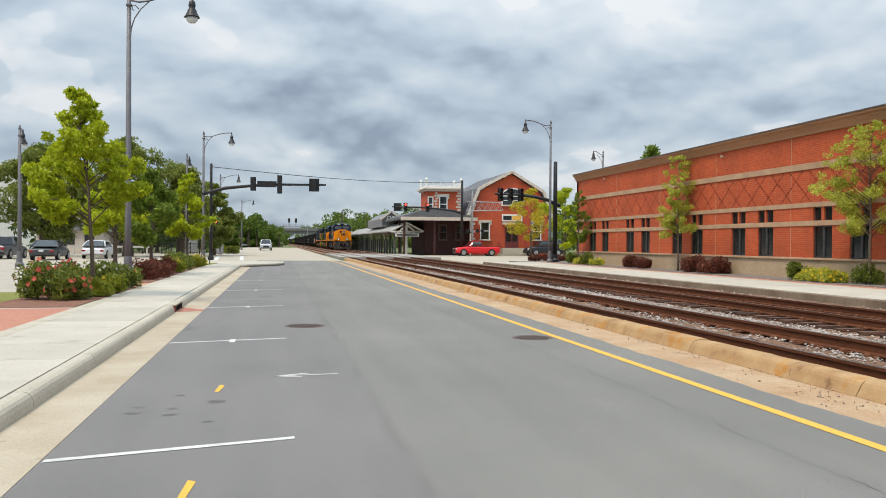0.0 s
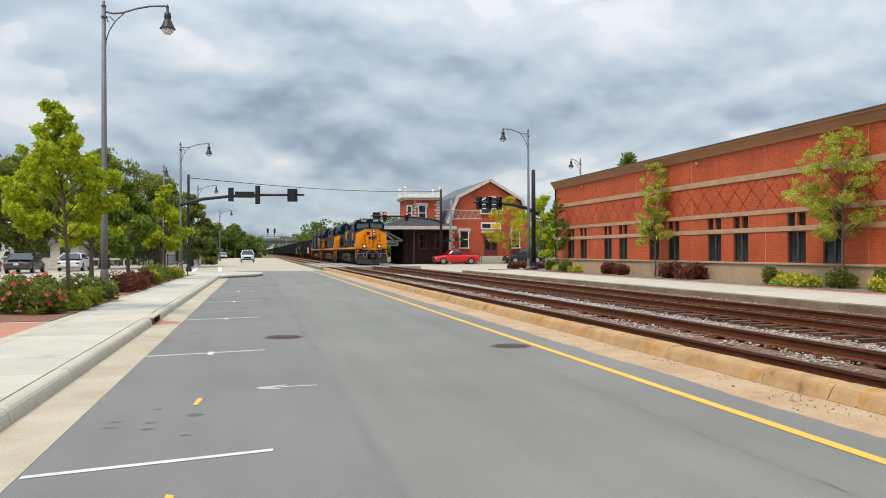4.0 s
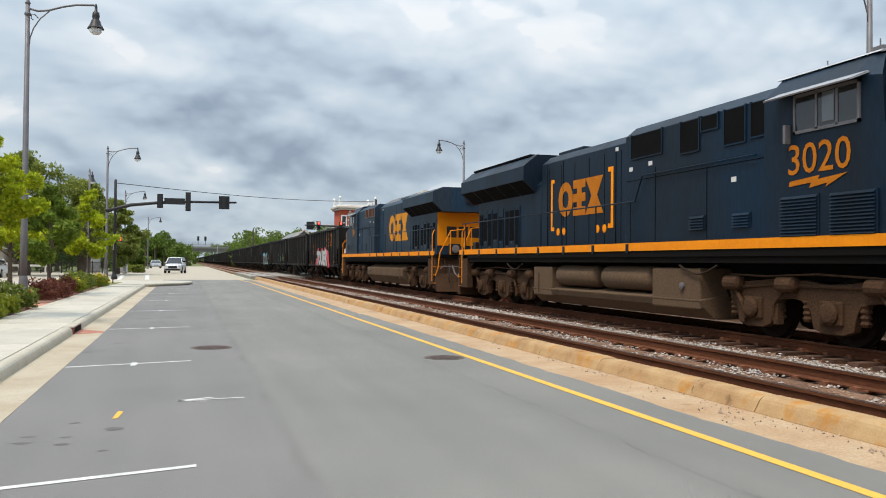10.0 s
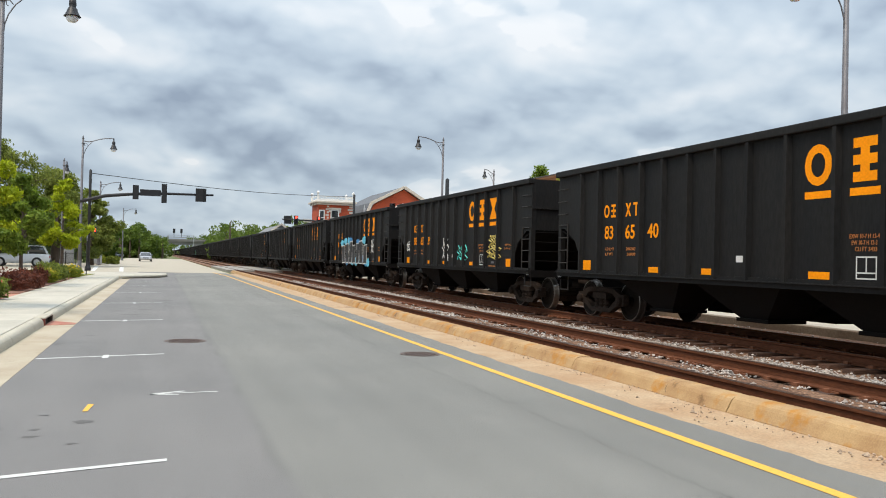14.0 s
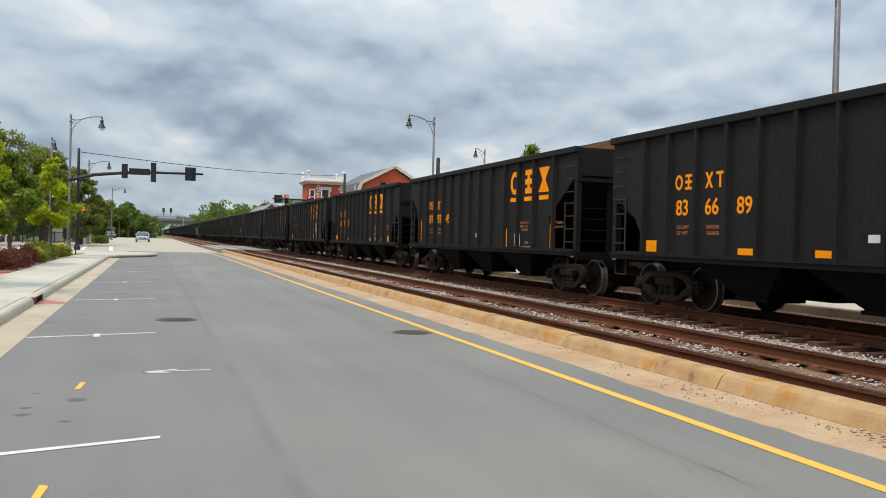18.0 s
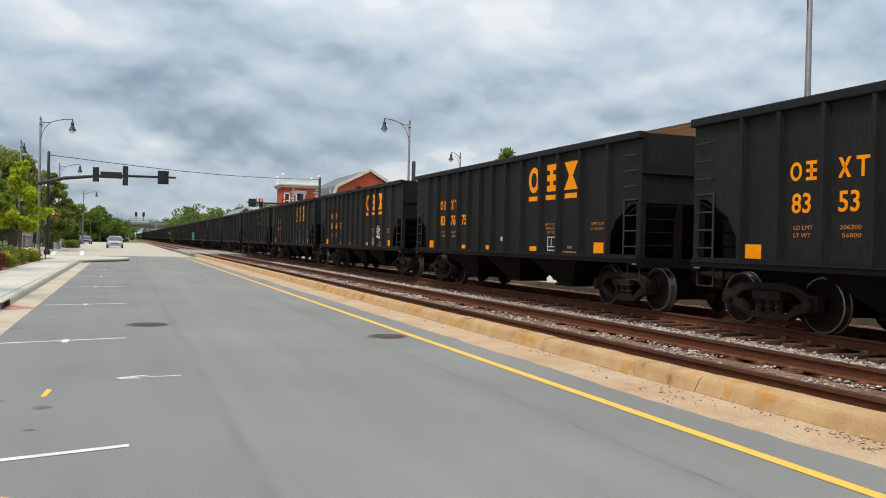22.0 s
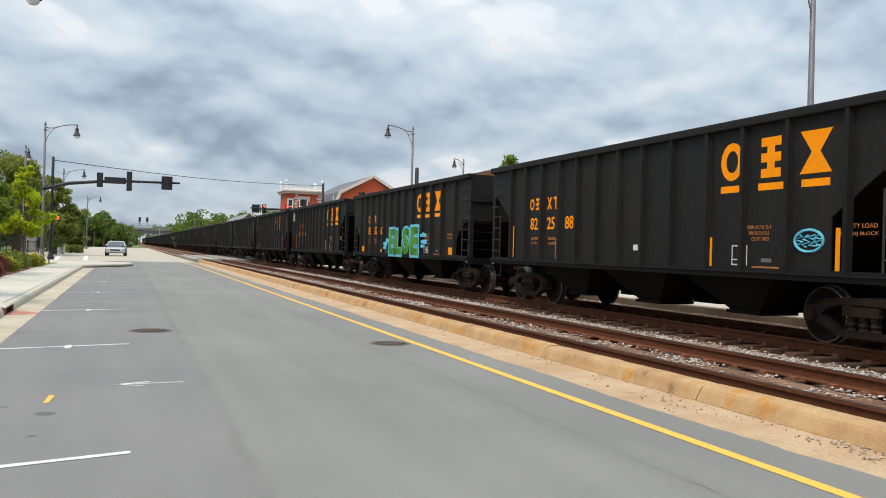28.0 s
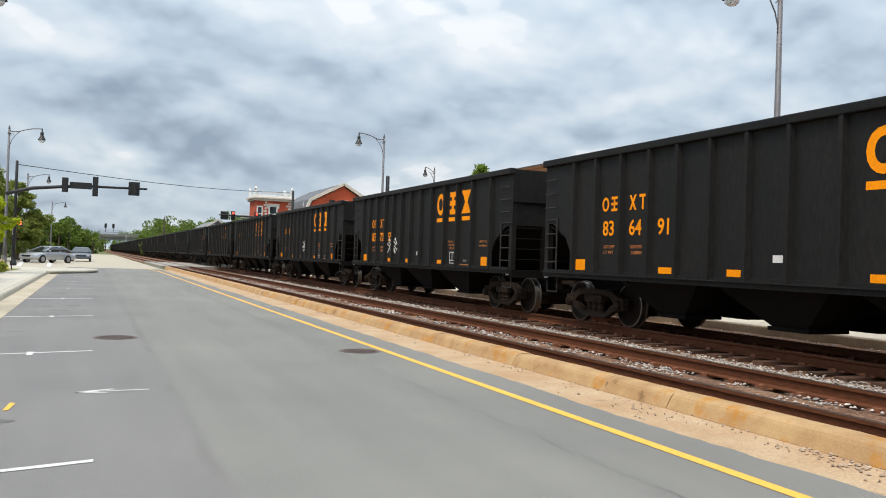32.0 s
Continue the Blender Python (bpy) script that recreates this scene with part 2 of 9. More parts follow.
# ---- materials ----
def material(name, base, rough=0.7, metal=0.0, var=0.18, scale=3.0, fine=40.0, bump=0.15, tint=None, spots=0.5, spec=0.5, coat=0.0, by_island=0.0, by_object=0.0, stretch=None, depth=0.02, pits=None):
    """A surface with broad stains and fine grain, in metres on the object."""
    ma = bpy.data.materials.new(name)
    ma.use_nodes = True
    nt = ma.node_tree
    n, l = nt.nodes, nt.links
    bsdf = n["Principled BSDF"]
    tc = n.new("ShaderNodeTexCoord")
    src = tc.outputs["Object"]
    if stretch:
        mp = n.new("ShaderNodeMapping")
        mp.inputs["Scale"].default_value = stretch
        l.new(src, mp.inputs[0])
        src = mp.outputs[0]
    if by_object:
        # each object takes its own stretch of the pattern
        info = n.new("ShaderNodeObjectInfo")
        far = n.new("ShaderNodeMath")
        far.operation = "MULTIPLY"
        far.inputs[1].default_value = 61.0
        l.new(info.outputs["Random"], far.inputs[0])
        move = n.new("ShaderNodeVectorMath")
        move.operation = "ADD"
        l.new(src, move.inputs[0])
        l.new(far.outputs[0], move.inputs[1])
        src = move.outputs[0]
    n1 = n.new("ShaderNodeTexNoise")
    n1.inputs["Scale"].default_value, n1.inputs["Detail"].default_value, n1.inputs["Roughness"].default_value = scale, 5, 0.6
    n2 = n.new("ShaderNodeTexNoise")
    n2.inputs["Scale"].default_value, n2.inputs["Detail"].default_value = fine, 3
    l.new(src, n1.inputs["Vector"])
    l.new(src, n2.inputs["Vector"])
    tint = tint or tuple(c * 0.55 for c in base)
    r1 = n.new("ShaderNodeMapRange")
    r1.inputs[1].default_value, r1.inputs[2].default_value = 0.35, 0.75
    r1.inputs[3].default_value, r1.inputs[4].default_value = 0.0, spots
    l.new(n1.outputs[0], r1.inputs[0])
    mx = n.new("ShaderNodeMix")
    mx.data_type = "RGBA"
    mx.inputs[6].default_value, mx.inputs[7].default_value = (*base, 1), (*tint, 1)
    l.new(r1.outputs[0], mx.inputs[0])
    hsv = n.new("ShaderNodeHueSaturation")
    l.new(mx.outputs[2], hsv.inputs["Color"])
    r2 = n.new("ShaderNodeMapRange")
    r2.inputs[1].default_value, r2.inputs[2].default_value = 0.3, 0.7
    r2.inputs[3].default_value, r2.inputs[4].default_value = 1 - var, 1 + var
    l.new(n2.outputs[0], r2.inputs[0])
    val = r2.outputs[0]
    for use, amount in (("island", by_island), ("object", by_object)):
        if amount:
            if use == "island":
                o = n.new("ShaderNodeNewGeometry").outputs["Random Per Island"]
            else:
                o = n.new("ShaderNodeObjectInfo").outputs["Random"]
            r3 = n.new("ShaderNodeMapRange")
            r3.inputs[3].default_value, r3.inputs[4].default_value = 1 - amount, 1 + amount
            l.new(o, r3.inputs[0])
            mu = n.new("ShaderNodeMath")
            mu.operation = "MULTIPLY"
            l.new(val, mu.inputs[0])
            l.new(r3.outputs[0], mu.inputs[1])
            val = mu.outputs[0]
    if pits:
        # small dark pits and scuffs
        n4 = n.new("ShaderNodeTexNoise")
        n4.inputs["Scale"].default_value, n4.inputs["Detail"].default_value, n4.inputs["Roughness"].default_value = pits[0], 6, 0.65
        l.new(src, n4.inputs["Vector"])
        r4 = n.new("ShaderNodeMapRange")
        r4.inputs[1].default_value, r4.inputs[2].default_value, r4.inputs[3].default_value, r4.inputs[4].default_value = pits[1], pits[1] + 0.05, 1.0, 1.0 - pits[2]
        l.new(n4.outputs[0], r4.inputs[0])
        mu4 = n.new("ShaderNodeMath")
        mu4.operation = "MULTIPLY"
        l.new(val, mu4.inputs[0])
        l.new(r4.outputs[0], mu4.inputs[1])
        val = mu4.outputs[0]
    l.new(val, hsv.inputs["Value"])
    l.new(hsv.outputs[0], bsdf.inputs["Base Color"])
    rr = n.new("ShaderNodeMapRange")
    rr.inputs[3].default_value, rr.inputs[4].default_value = max(rough - 0.12, 0.02), min(rough + 0.12, 1)
    l.new(n1.outputs[0], rr.inputs[0])
    l.new(rr.outputs[0], bsdf.inputs["Roughness"])
    bsdf.inputs["Metallic"].default_value = metal
    bsdf.inputs["Specular IOR Level"].default_value = spec
    bsdf.inputs["Coat Weight"].default_value = coat
    if bump:
        bp = n.new("ShaderNodeBump")
        bp.inputs["Strength"].default_value, bp.inputs["Distance"].default_value = bump, depth
        l.new(n2.outputs[0], bp.inputs["Height"])
        l.new(bp.outputs[0], bsdf.inputs["Normal"])
    return ma


def leaf_material(name, base, tint):
    """Leaves: a little light passes through; hue differs from leaf to leaf."""
    ma = bpy.data.materials.new(name)
    ma.use_nodes = True
    n, l = ma.node_tree.nodes, ma.node_tree.links
    bsdf = n["Principled BSDF"]
    geo = n.new("ShaderNodeNewGeometry")
    rp = n.new("ShaderNodeValToRGB")
    rp.color_ramp.elements[0].color = (*tint, 1)
    rp.color_ramp.elements[1].color = (*base, 1)
    mid = rp.color_ramp.elements.new(0.6)
    mid.color = (*[(a + b) / 2 for a, b in zip(base, tint)], 1)
    l.new(geo.outputs["Random Per Island"], rp.inputs[0])
    l.new(rp.outputs[0], bsdf.inputs["Base Color"])
    bsdf.inputs["Roughness"].default_value = 0.55
    bsdf.inputs["Specular IOR Level"].default_value = 0.3
    tr = n.new("ShaderNodeBsdfTranslucent")
    l.new(rp.outputs[0], tr.inputs[0])
    ms = n.new("ShaderNodeMixShader")
    ms.inputs[0].default_value = 0.42
    l.new(bsdf.outputs[0], ms.inputs[1])
    l.new(tr.outputs[0], ms.inputs[2])
    l.new(ms.outputs[0], n["Material Output"].inputs[0])
    return ma


def glow(name, colour, power):
    ma = bpy.data.materials.new(name)
    ma.use_nodes = True
    b = ma.node_tree.nodes["Principled BSDF"]
    b.inputs["Base Color"].default_value = (*colour, 1)
    b.inputs["Emission Color"].default_value = (*colour, 1)
    b.inputs["Emission Strength"].default_value = power
    return ma


def brick_material(name, c1, c2, mortar, vertical="x"):
    """Running bond on a wall that runs along y (vertical='x') or along x (vertical='y')."""
    ma = bpy.data.materials.new(name)
    ma.use_nodes = True
    n, l = ma.node_tree.nodes, ma.node_tree.links
    bsdf = n["Principled BSDF"]
    tc = n.new("ShaderNodeTexCoord")
    sp = n.new("ShaderNodeSeparateXYZ")
    cb = n.new("ShaderNodeCombineXYZ")
    l.new(tc.outputs["Object"], sp.inputs[0])
    l.new(sp.outputs[1 if vertical == "x" else 0], cb.inputs[0])
    l.new(sp.outputs[2], cb.inputs[1])
    bt = n.new("ShaderNodeTexBrick")
    bt.inputs["Scale"].default_value = 1.0
    bt.inputs["Brick Width"].default_value, bt.inputs["Row Height"].default_value = 0.205, 0.077
    bt.inputs["Mortar Size"].default_value, bt.inputs["Mortar Smooth"].default_value = 0.006, 0.2
    bt.inputs["Color1"].default_value, bt.inputs["Color2"].default_value, bt.inputs["Mortar"].default_value = (*c1, 1), (*c2, 1), (*mortar, 1)
    l.new(cb.outputs[0], bt.inputs["Vector"])
    ns = n.new("ShaderNodeTexNoise")
    ns.inputs["Scale"].default_value, ns.inputs["Detail"].default_value = 0.6, 5
    l.new(tc.outputs["Object"], ns.inputs["Vector"])
    rg = n.new("ShaderNodeMapRange")
    rg.inputs[1].default_value, rg.inputs[2].default_value, rg.inputs[3].default_value, rg.inputs[4].default_value = 0.3, 0.7, 0.84, 1.12
    l.new(ns.outputs[0], rg.inputs[0])
    hs = n.new("ShaderNodeHueSaturation")
    l.new(bt.outputs[0], hs.inputs["Color"])
    l.new(rg.outputs[0], hs.inputs["Value"])
    l.new(hs.outputs[0], bsdf.inputs["Base Color"])
    bsdf.inputs["Roughness"].default_value = 0.85
    bp = n.new("ShaderNodeBump")
    bp.inputs["Strength"].default_value, bp.inputs["Distance"].default_value = 0.5, 0.01
    bp.invert = True
    l.new(bt.outputs["Fac"], bp.inputs["Height"])
    l.new(bp.outputs[0], bsdf.inputs["Normal"])
    return ma


ASPHALT = material("asphalt", (0.152, 0.148, 0.137), 0.9, var=0.50, scale=0.22, fine=110, bump=0.6, tint=(0.208, 0.200, 0.182), spots=1.0, depth=0.01, pits=(17.0, 0.62, 0.30))


def lay_lanes(ma):
    """Two paving passes of slightly different tone, worn wheel paths and smudged joints along them."""
    n, l = ma.node_tree.nodes, ma.node_tree.links
    bsdf = n["Principled BSDF"]
    old = bsdf.inputs["Base Color"].links[0].from_socket
    tc = n.new("ShaderNodeTexCoord")
    sp = n.new("ShaderNodeSeparateXYZ")
    l.new(tc.outputs["Object"], sp.inputs[0])

    def calc(op, a, b):
        m = n.new("ShaderNodeMath")
        m.operation = op
        for k, v in enumerate((a, b)):
            if isinstance(v, (int, float)):
                m.inputs[k].default_value = v
            else:
                l.new(v, m.inputs[k])
        return m.outputs[0]

    def band(src, a0, a1, b0, b1):
        r = n.new("ShaderNodeMapRange")
        r.interpolation_type = "SMOOTHSTEP"
        for k, v in enumerate((a0, a1, b0, b1)):
            r.inputs[k + 1].default_value = v
        l.new(src, r.inputs[0])
        return r.outputs[0]
    wob = n.new("ShaderNodeTexNoise")
    wob.inputs["Scale"].default_value, wob.inputs["Detail"].default_value = 0.9, 6
    l.new(tc.outputs["Object"], wob.inputs["Vector"])
    x = calc("ADD", sp.outputs[0], calc("MULTIPLY", calc("SUBTRACT", wob.outputs[0], 0.5), 0.16))
    tone = 1.0
    for at, wide, deep in ((0.88, 0.10, 0.16), (3.50, 0.05, 0.12)):
        away = calc("ABSOLUTE", calc("SUBTRACT", x, at), 0.0)
        gap = calc("MULTIPLY", band(away, 0.0, wide, deep, 0.0), band(wob.outputs[0], 0.42, 0.60, 0.15, 1.0))
        tone = calc("SUBTRACT", tone, gap)
    for at in (1.75, 3.05):
        away = calc("ABSOLUTE", calc("SUBTRACT", x, at), 0.0)
        tone = calc("ADD", tone, band(away, 0.05, 0.45, 0.05, 0.0))
    streak = n.new("ShaderNodeTexNoise")
    mp = n.new("ShaderNodeMapping")
    mp.inputs["Scale"].default_value = (2.2, 0.16, 1.0)
    l.new(tc.outputs["Object"], mp.inputs[0])
    l.new(mp.outputs[0], streak.inputs["Vector"])
    streak.inputs["Scale"].default_value, streak.inputs["Detail"].default_value = 1.0, 5
    tone = calc("MULTIPLY", tone, band(streak.outputs[0], 0.3, 0.7, 0.955, 1.045))
    lane = n.new("ShaderNodeMix")
    lane.data_type = "RGBA"
    l.new(band(x, 0.80, 0.98, 0.0, 1.0), lane.inputs[0])
    lane.inputs[6].default_value, lane.inputs[7].default_value = (0.955, 0.945, 0.985, 1), (1.0, 1.01, 1.0, 1)
    mul = n.new("ShaderNodeMix")
    mul.data_type, mul.blend_type = "RGBA", "MULTIPLY"
    mul.inputs[0].default_value = 1.0
    l.new(old, mul.inputs[6])
    l.new(lane.outputs[2], mul.inputs[7])
    hs = n.new("ShaderNodeHueSaturation")
    l.new(mul.outputs[2], hs.inputs["Color"])
    l.new(tone, hs.inputs["Value"])
    l.new(hs.outputs[0], bsdf.inputs["Base Color"])


lay_lanes(ASPHALT)
CONCRETE = material("pale_concrete", (0.475, 0.442, 0.37), 0.9, var=0.12, scale=0.9, fine=60, bump=0.15, tint=(0.37, 0.345, 0.285), spots=0.9, by_object=0.06, pits=(1.6, 0.60, 0.16))
GUTTER = material("stained_gutter_concrete", (0.43, 0.375, 0.285), 0.92, var=0.10, scale=0.9, fine=45, bump=0.12, tint=(0.33, 0.265, 0.18), spots=1.0, pits=(3.0, 0.62, 0.22))
GUTTER_SAND = material("sandy_orange_gutter", (0.43, 0.31, 0.19), 0.92, var=0.18, scale=1.3, fine=40, bump=0.35, tint=(0.34, 0.20, 0.10), spots=1.0, pits=(5.0, 0.62, 0.25))
KERB_PALE = material("kerb_concrete", (0.45, 0.415, 0.335), 0.9, var=0.14, scale=1.6, fine=50, tint=(0.36, 0.32, 0.25), spots=0.7, pits=(2.5, 0.62, 0.25))
KERB_STAINED = material("rust_stained_kerb", (0.41, 0.268, 0.125), 0.9, var=0.12, scale=2.2, fine=70, bump=0.08, tint=(0.26, 0.135, 0.055), spots=0.95, pits=(2.2, 0.60, 0.35))


def rust_patches(ma, colour, size, low, high):
    """Bright rust blooms with ragged rims over a surface."""
    n, l = ma.node_tree.nodes, ma.node_tree.links
    socket = n["Principled BSDF"].inputs["Base Color"]
    under = socket.links[0].from_socket
    tc = n.new("ShaderNodeTexCoord")
    blot = n.new("ShaderNodeTexNoise")
    blot.inputs["Scale"].default_value, blot.inputs["Detail"].default_value, blot.inputs["Roughness"].default_value = size, 5.0, 0.62
    l.new(tc.outputs["Object"], blot.inputs["Vector"])
    rim = n.new("ShaderNodeMapRange")
    rim.inputs[1].default_value, rim.inputs[2].default_value, rim.inputs[3].default_value, rim.inputs[4].default_value = low, high, 0.0, 0.85
    l.new(blot.outputs[0], rim.inputs[0])
    mx = n.new("ShaderNodeMix")
    mx.data_type = "RGBA"
    mx.inputs[7].default_value = (*colour, 1)
    l.new(rim.outputs[0], mx.inputs[0])
    l.new(under, mx.inputs[6])
    l.new(mx.outputs[2], socket)


rust_patches(KERB_STAINED, (0.39, 0.165, 0.014), 2.3, 0.53, 0.64)
CROSS_ROAD = material("sandy_concrete_road", (0.40, 0.355, 0.275), 0.92, var=0.08, scale=0.25, fine=20, tint=(0.36, 0.32, 0.26), spots=0.8)
LOT = material("sandy_parking_lot", (0.40, 0.36, 0.295), 0.92, var=0.16, scale=0.5, fine=30, tint=(0.31, 0.285, 0.24), spots=0.8)
PAVER = material("red_brick_paving", (0.42, 0.185, 0.12), 0.9, var=0.2, scale=2.0, fine=30, tint=(0.34, 0.15, 0.10))
MULCH = material("bark_mulch", (0.25, 0.12, 0.08), 0.95, var=0.5, scale=3, fine=45, bump=0.9, tint=(0.17, 0.075, 0.048), depth=0.04)
GREY_MULCH = material("grey_gravel_mulch", (0.22, 0.20, 0.18), 0.95, var=0.4, scale=3, fine=45, bump=0.9, tint=(0.15, 0.13, 0.12), depth=0.04)
LAWN = material("bright_lawn", (0.17, 0.19, 0.03), 0.95, var=0.4, scale=1.5, fine=60, bump=0.6, tint=(0.27, 0.23, 0.07), depth=0.03)
GRASS = material("grass_ground", (0.10, 0.125, 0.03), 0.95, var=0.4, scale=0.4, fine=25, bump=0.6, tint=(0.15, 0.15, 0.05), depth=0.05)
BALLAST = material("ballast", (0.24, 0.135, 0.078), 0.95, var=0.6, scale=1.6, fine=30, bump=1.0, tint=(0.105, 0.046, 0.023), spots=0.9, depth=0.05)
STONE = material("ballast_stone", (0.40, 0.375, 0.35), 0.95, var=0.2, scale=1.1, fine=40, tint=(0.23, 0.16, 0.115), spots=0.9, by_island=0.42)
RAIL_RUST = material("rusty_rail", (0.115, 0.040, 0.017), 0.8, 0.0, var=0.3, scale=3, fine=60, tint=(0.055, 0.021, 0.011), stretch=(1, 0.15, 1), spec=0.2)
RAIL_TOP = material("worn_rail_head", (0.15, 0.095, 0.072), 0.4, 0.75, var=0.2, scale=2, fine=30, tint=(0.12, 0.07, 0.05), stretch=(1, 0.1, 1))
TIE = material("weathered_tie", (0.072, 0.035, 0.021), 0.95, var=0.4, scale=4, fine=50, bump=0.7, tint=(0.125, 0.066, 0.040), by_object=0.4, stretch=(0.15, 1, 1))
PLATE = material("rusty_tie_plate", (0.19, 0.068, 0.028), 0.85, 0.0, var=0.3, tint=(0.09, 0.036, 0.02))
WHITE_PAINT = material("worn_white_paint", (0.66, 0.66, 0.63), 0.8, var=0.14, scale=3, fine=40, tint=(0.36, 0.355, 0.34), spots=0.8)
YELLOW_PAINT = material("yellow_road_paint", (0.74, 0.40, 0.05), 0.8, var=0.12, scale=2, fine=40, tint=(0.58, 0.33, 0.07), spots=0.6)
CAST_IRON = material("rusty_cast_iron", (0.10, 0.075, 0.065), 0.7, 0.5, var=0.3, scale=6, fine=60, tint=(0.16, 0.09, 0.07))
BRICK = brick_material("orange_red_brick", (0.48, 0.078, 0.016), (0.385, 0.055, 0.012), (0.41, 0.15, 0.072))
BRICK_Y = brick_material("orange_red_brick_end", (0.47, 0.088, 0.028), (0.385, 0.066, 0.02), (0.44, 0.20, 0.12), "y")
# pattern bricks: the shadow of their relief is put into this darker red
SHADOW_BRICK = material("shadow_toned_brick", (0.27, 0.042, 0.011), 0.9, by_island=0.35)
DEPOT_BRICK = brick_material("painted_depot_brick", (0.50, 0.085, 0.03), (0.43, 0.07, 0.025), (0.36, 0.08, 0.04), "y")
# side walls: the depot brick again, a third darker as built-in shade
DEPOT_BRICK_X = brick_material("painted_depot_brick_shaded_side", (0.34, 0.062, 0.028), (0.29, 0.05, 0.022), (0.25, 0.06, 0.035), "x")
LIMESTONE = material("tan_cast_stone", (0.46, 0.305, 0.185), 0.85, var=0.14, scale=1.2, fine=35, tint=(0.28, 0.17, 0.10), spots=0.8)
STONE_BASE = material("split_face_base", (0.43, 0.315, 0.20), 0.92, var=0.16, scale=1.0, fine=14, bump=0.4, tint=(0.33, 0.225, 0.13), depth=0.05)
CORNICE = material("brown_metal_cornice", (0.40, 0.205, 0.105), 0.65, var=0.06, scale=0.6, fine=20, bump=0.03, tint=(0.29, 0.165, 0.09), spec=0.25)
WIN_FRAME = material("dark_window_frame", (0.07, 0.065, 0.065), 0.5, 0.3)
BLACK_METAL = material("black_painted_steel", (0.018, 0.018, 0.02), 0.5, 0.2, var=0.1, bump=0.02)
GREY_METAL = material("grey_painted_pole", (0.155, 0.15, 0.16), 0.55, 0.3, var=0.08, bump=0.03)
GALV = material("galvanised_steel", (0.42, 0.43, 0.44), 0.5, 0.6, var=0.1, bump=0.03)
WHITE_WOOD = material("white_painted_wood", (0.76, 0.75, 0.72), 0.7, var=0.05, bump=0.05, tint=(0.58, 0.57, 0.55))
CREAM_WOOD = material("cream_trim", (0.62, 0.55, 0.47), 0.7, var=0.05, bump=0.05)
SLATE = material("grey_slate_roof", (0.115, 0.12, 0.13), 0.8, var=0.25, scale=1.4, fine=12, bump=0.4, tint=(0.085, 0.09, 0.1))
GREY_SIDING = material("grey_siding", (0.20, 0.205, 0.21), 0.8, var=0.08)
BARK = material("bark", (0.13, 0.095, 0.07), 0.95, var=0.35, scale=6, fine=30, bump=0.8, tint=(0.07, 0.05, 0.04), depth=0.03)
LEAF_YOUNG = leaf_material("young_leaf", (0.55, 0.60, 0.025), (0.28, 0.35, 0.014))
LEAF_FEATHER = leaf_material("feathery_sapling_leaf", (0.60, 0.60, 0.09), (0.32, 0.37, 0.045))
LEAF_MID = leaf_material("street_tree_leaf", (0.25, 0.34, 0.04), (0.10, 0.155, 0.018))
LEAF_WOODS = leaf_material("far_wood_leaf", (0.19, 0.265, 0.04), (0.07, 0.115, 0.018))
LEAF_DARK = leaf_material("old_tree_leaf", (0.11, 0.155, 0.045), (0.035, 0.058, 0.018))
LEAF_OAK = leaf_material("oak_leaf", (0.30, 0.34, 0.066), (0.12, 0.155, 0.032))
LEAF_ROSE = leaf_material("rose_leaf", (0.27, 0.31, 0.045), (0.07, 0.10, 0.02))
LEAF_RED = leaf_material("barberry_leaf", (0.26, 0.085, 0.05), (0.09, 0.03, 0.02))
LEAF_YELLOW = leaf_material("golden_shrub_leaf", (0.36, 0.36, 0.03), (0.17, 0.22, 0.025))
LEAF_AUTUMN = leaf_material("orange_green_leaf", (0.70, 0.44, 0.03), (0.34, 0.40, 0.03))
PETAL_CORAL = leaf_material("coral_petal", (0.72, 0.16, 0.11), (0.6, 0.10, 0.07))
PETAL_YELLOW = leaf_material("yellow_petal", (0.80, 0.60, 0.02), (0.7, 0.45, 0.02))
TYRE = material("tyre_rubber", (0.02, 0.02, 0.02), 0.85, bump=0.05)
RIM = material("alloy_rim", (0.45, 0.45, 0.46), 0.35, 0.8, bump=0)
DARK_GLASS = material("dark_glass", (0.015, 0.018, 0.02), 0.06, 0.0, var=0.02, bump=0, spec=0.8)
COAL = material("coal_load", (0.012, 0.012, 0.013), 0.6, var=0.5, scale=3, fine=14, bump=1.0, depth=0.08)
HOPPER_BLACK = material("weathered_black_car_paint", (0.0076, 0.0077, 0.0079), 0.62, 0.0, var=0.3, scale=1.1, fine=22, bump=0.12, tint=(0.0145, 0.0130, 0.0115), spots=0.9, spec=0.2, stretch=(1, 1, 0.3), by_object=0.2)
LADDER_STEEL = material("worn_ladder_steel", (0.030, 0.028, 0.026), 0.7, var=0.2, spec=0.3)
# underframe black, used also where shadow is coloured in below the locomotive stripe
HOPPER_DARK = material("black_underframe_and_sill_shade", (0.0048, 0.0043, 0.0041), 0.9, var=0.3, tint=(0.009, 0.0065, 0.005), spots=0.6, spec=0.12)
TRUCK_STEEL = material("dusty_brown_truck_steel", (0.030, 0.0195, 0.0135), 0.9, 0.0, var=0.4, scale=4, fine=30, tint=(0.014, 0.010, 0.0075), spec=0.2)
LOCO_DUST = material("orange_brown_dusty_truck", (0.066, 0.034, 0.017), 0.9, 0.0, var=0.35, scale=3, fine=30, tint=(0.030, 0.018, 0.011), spec=0.2)
# cab glass: grey-blue base colour paints in the sky's reflection
CAB_GLASS = material("cab_glass_painted_sky", (0.10, 0.115, 0.13), 0.12, 0.0, var=0.05, bump=0, spec=1.0)
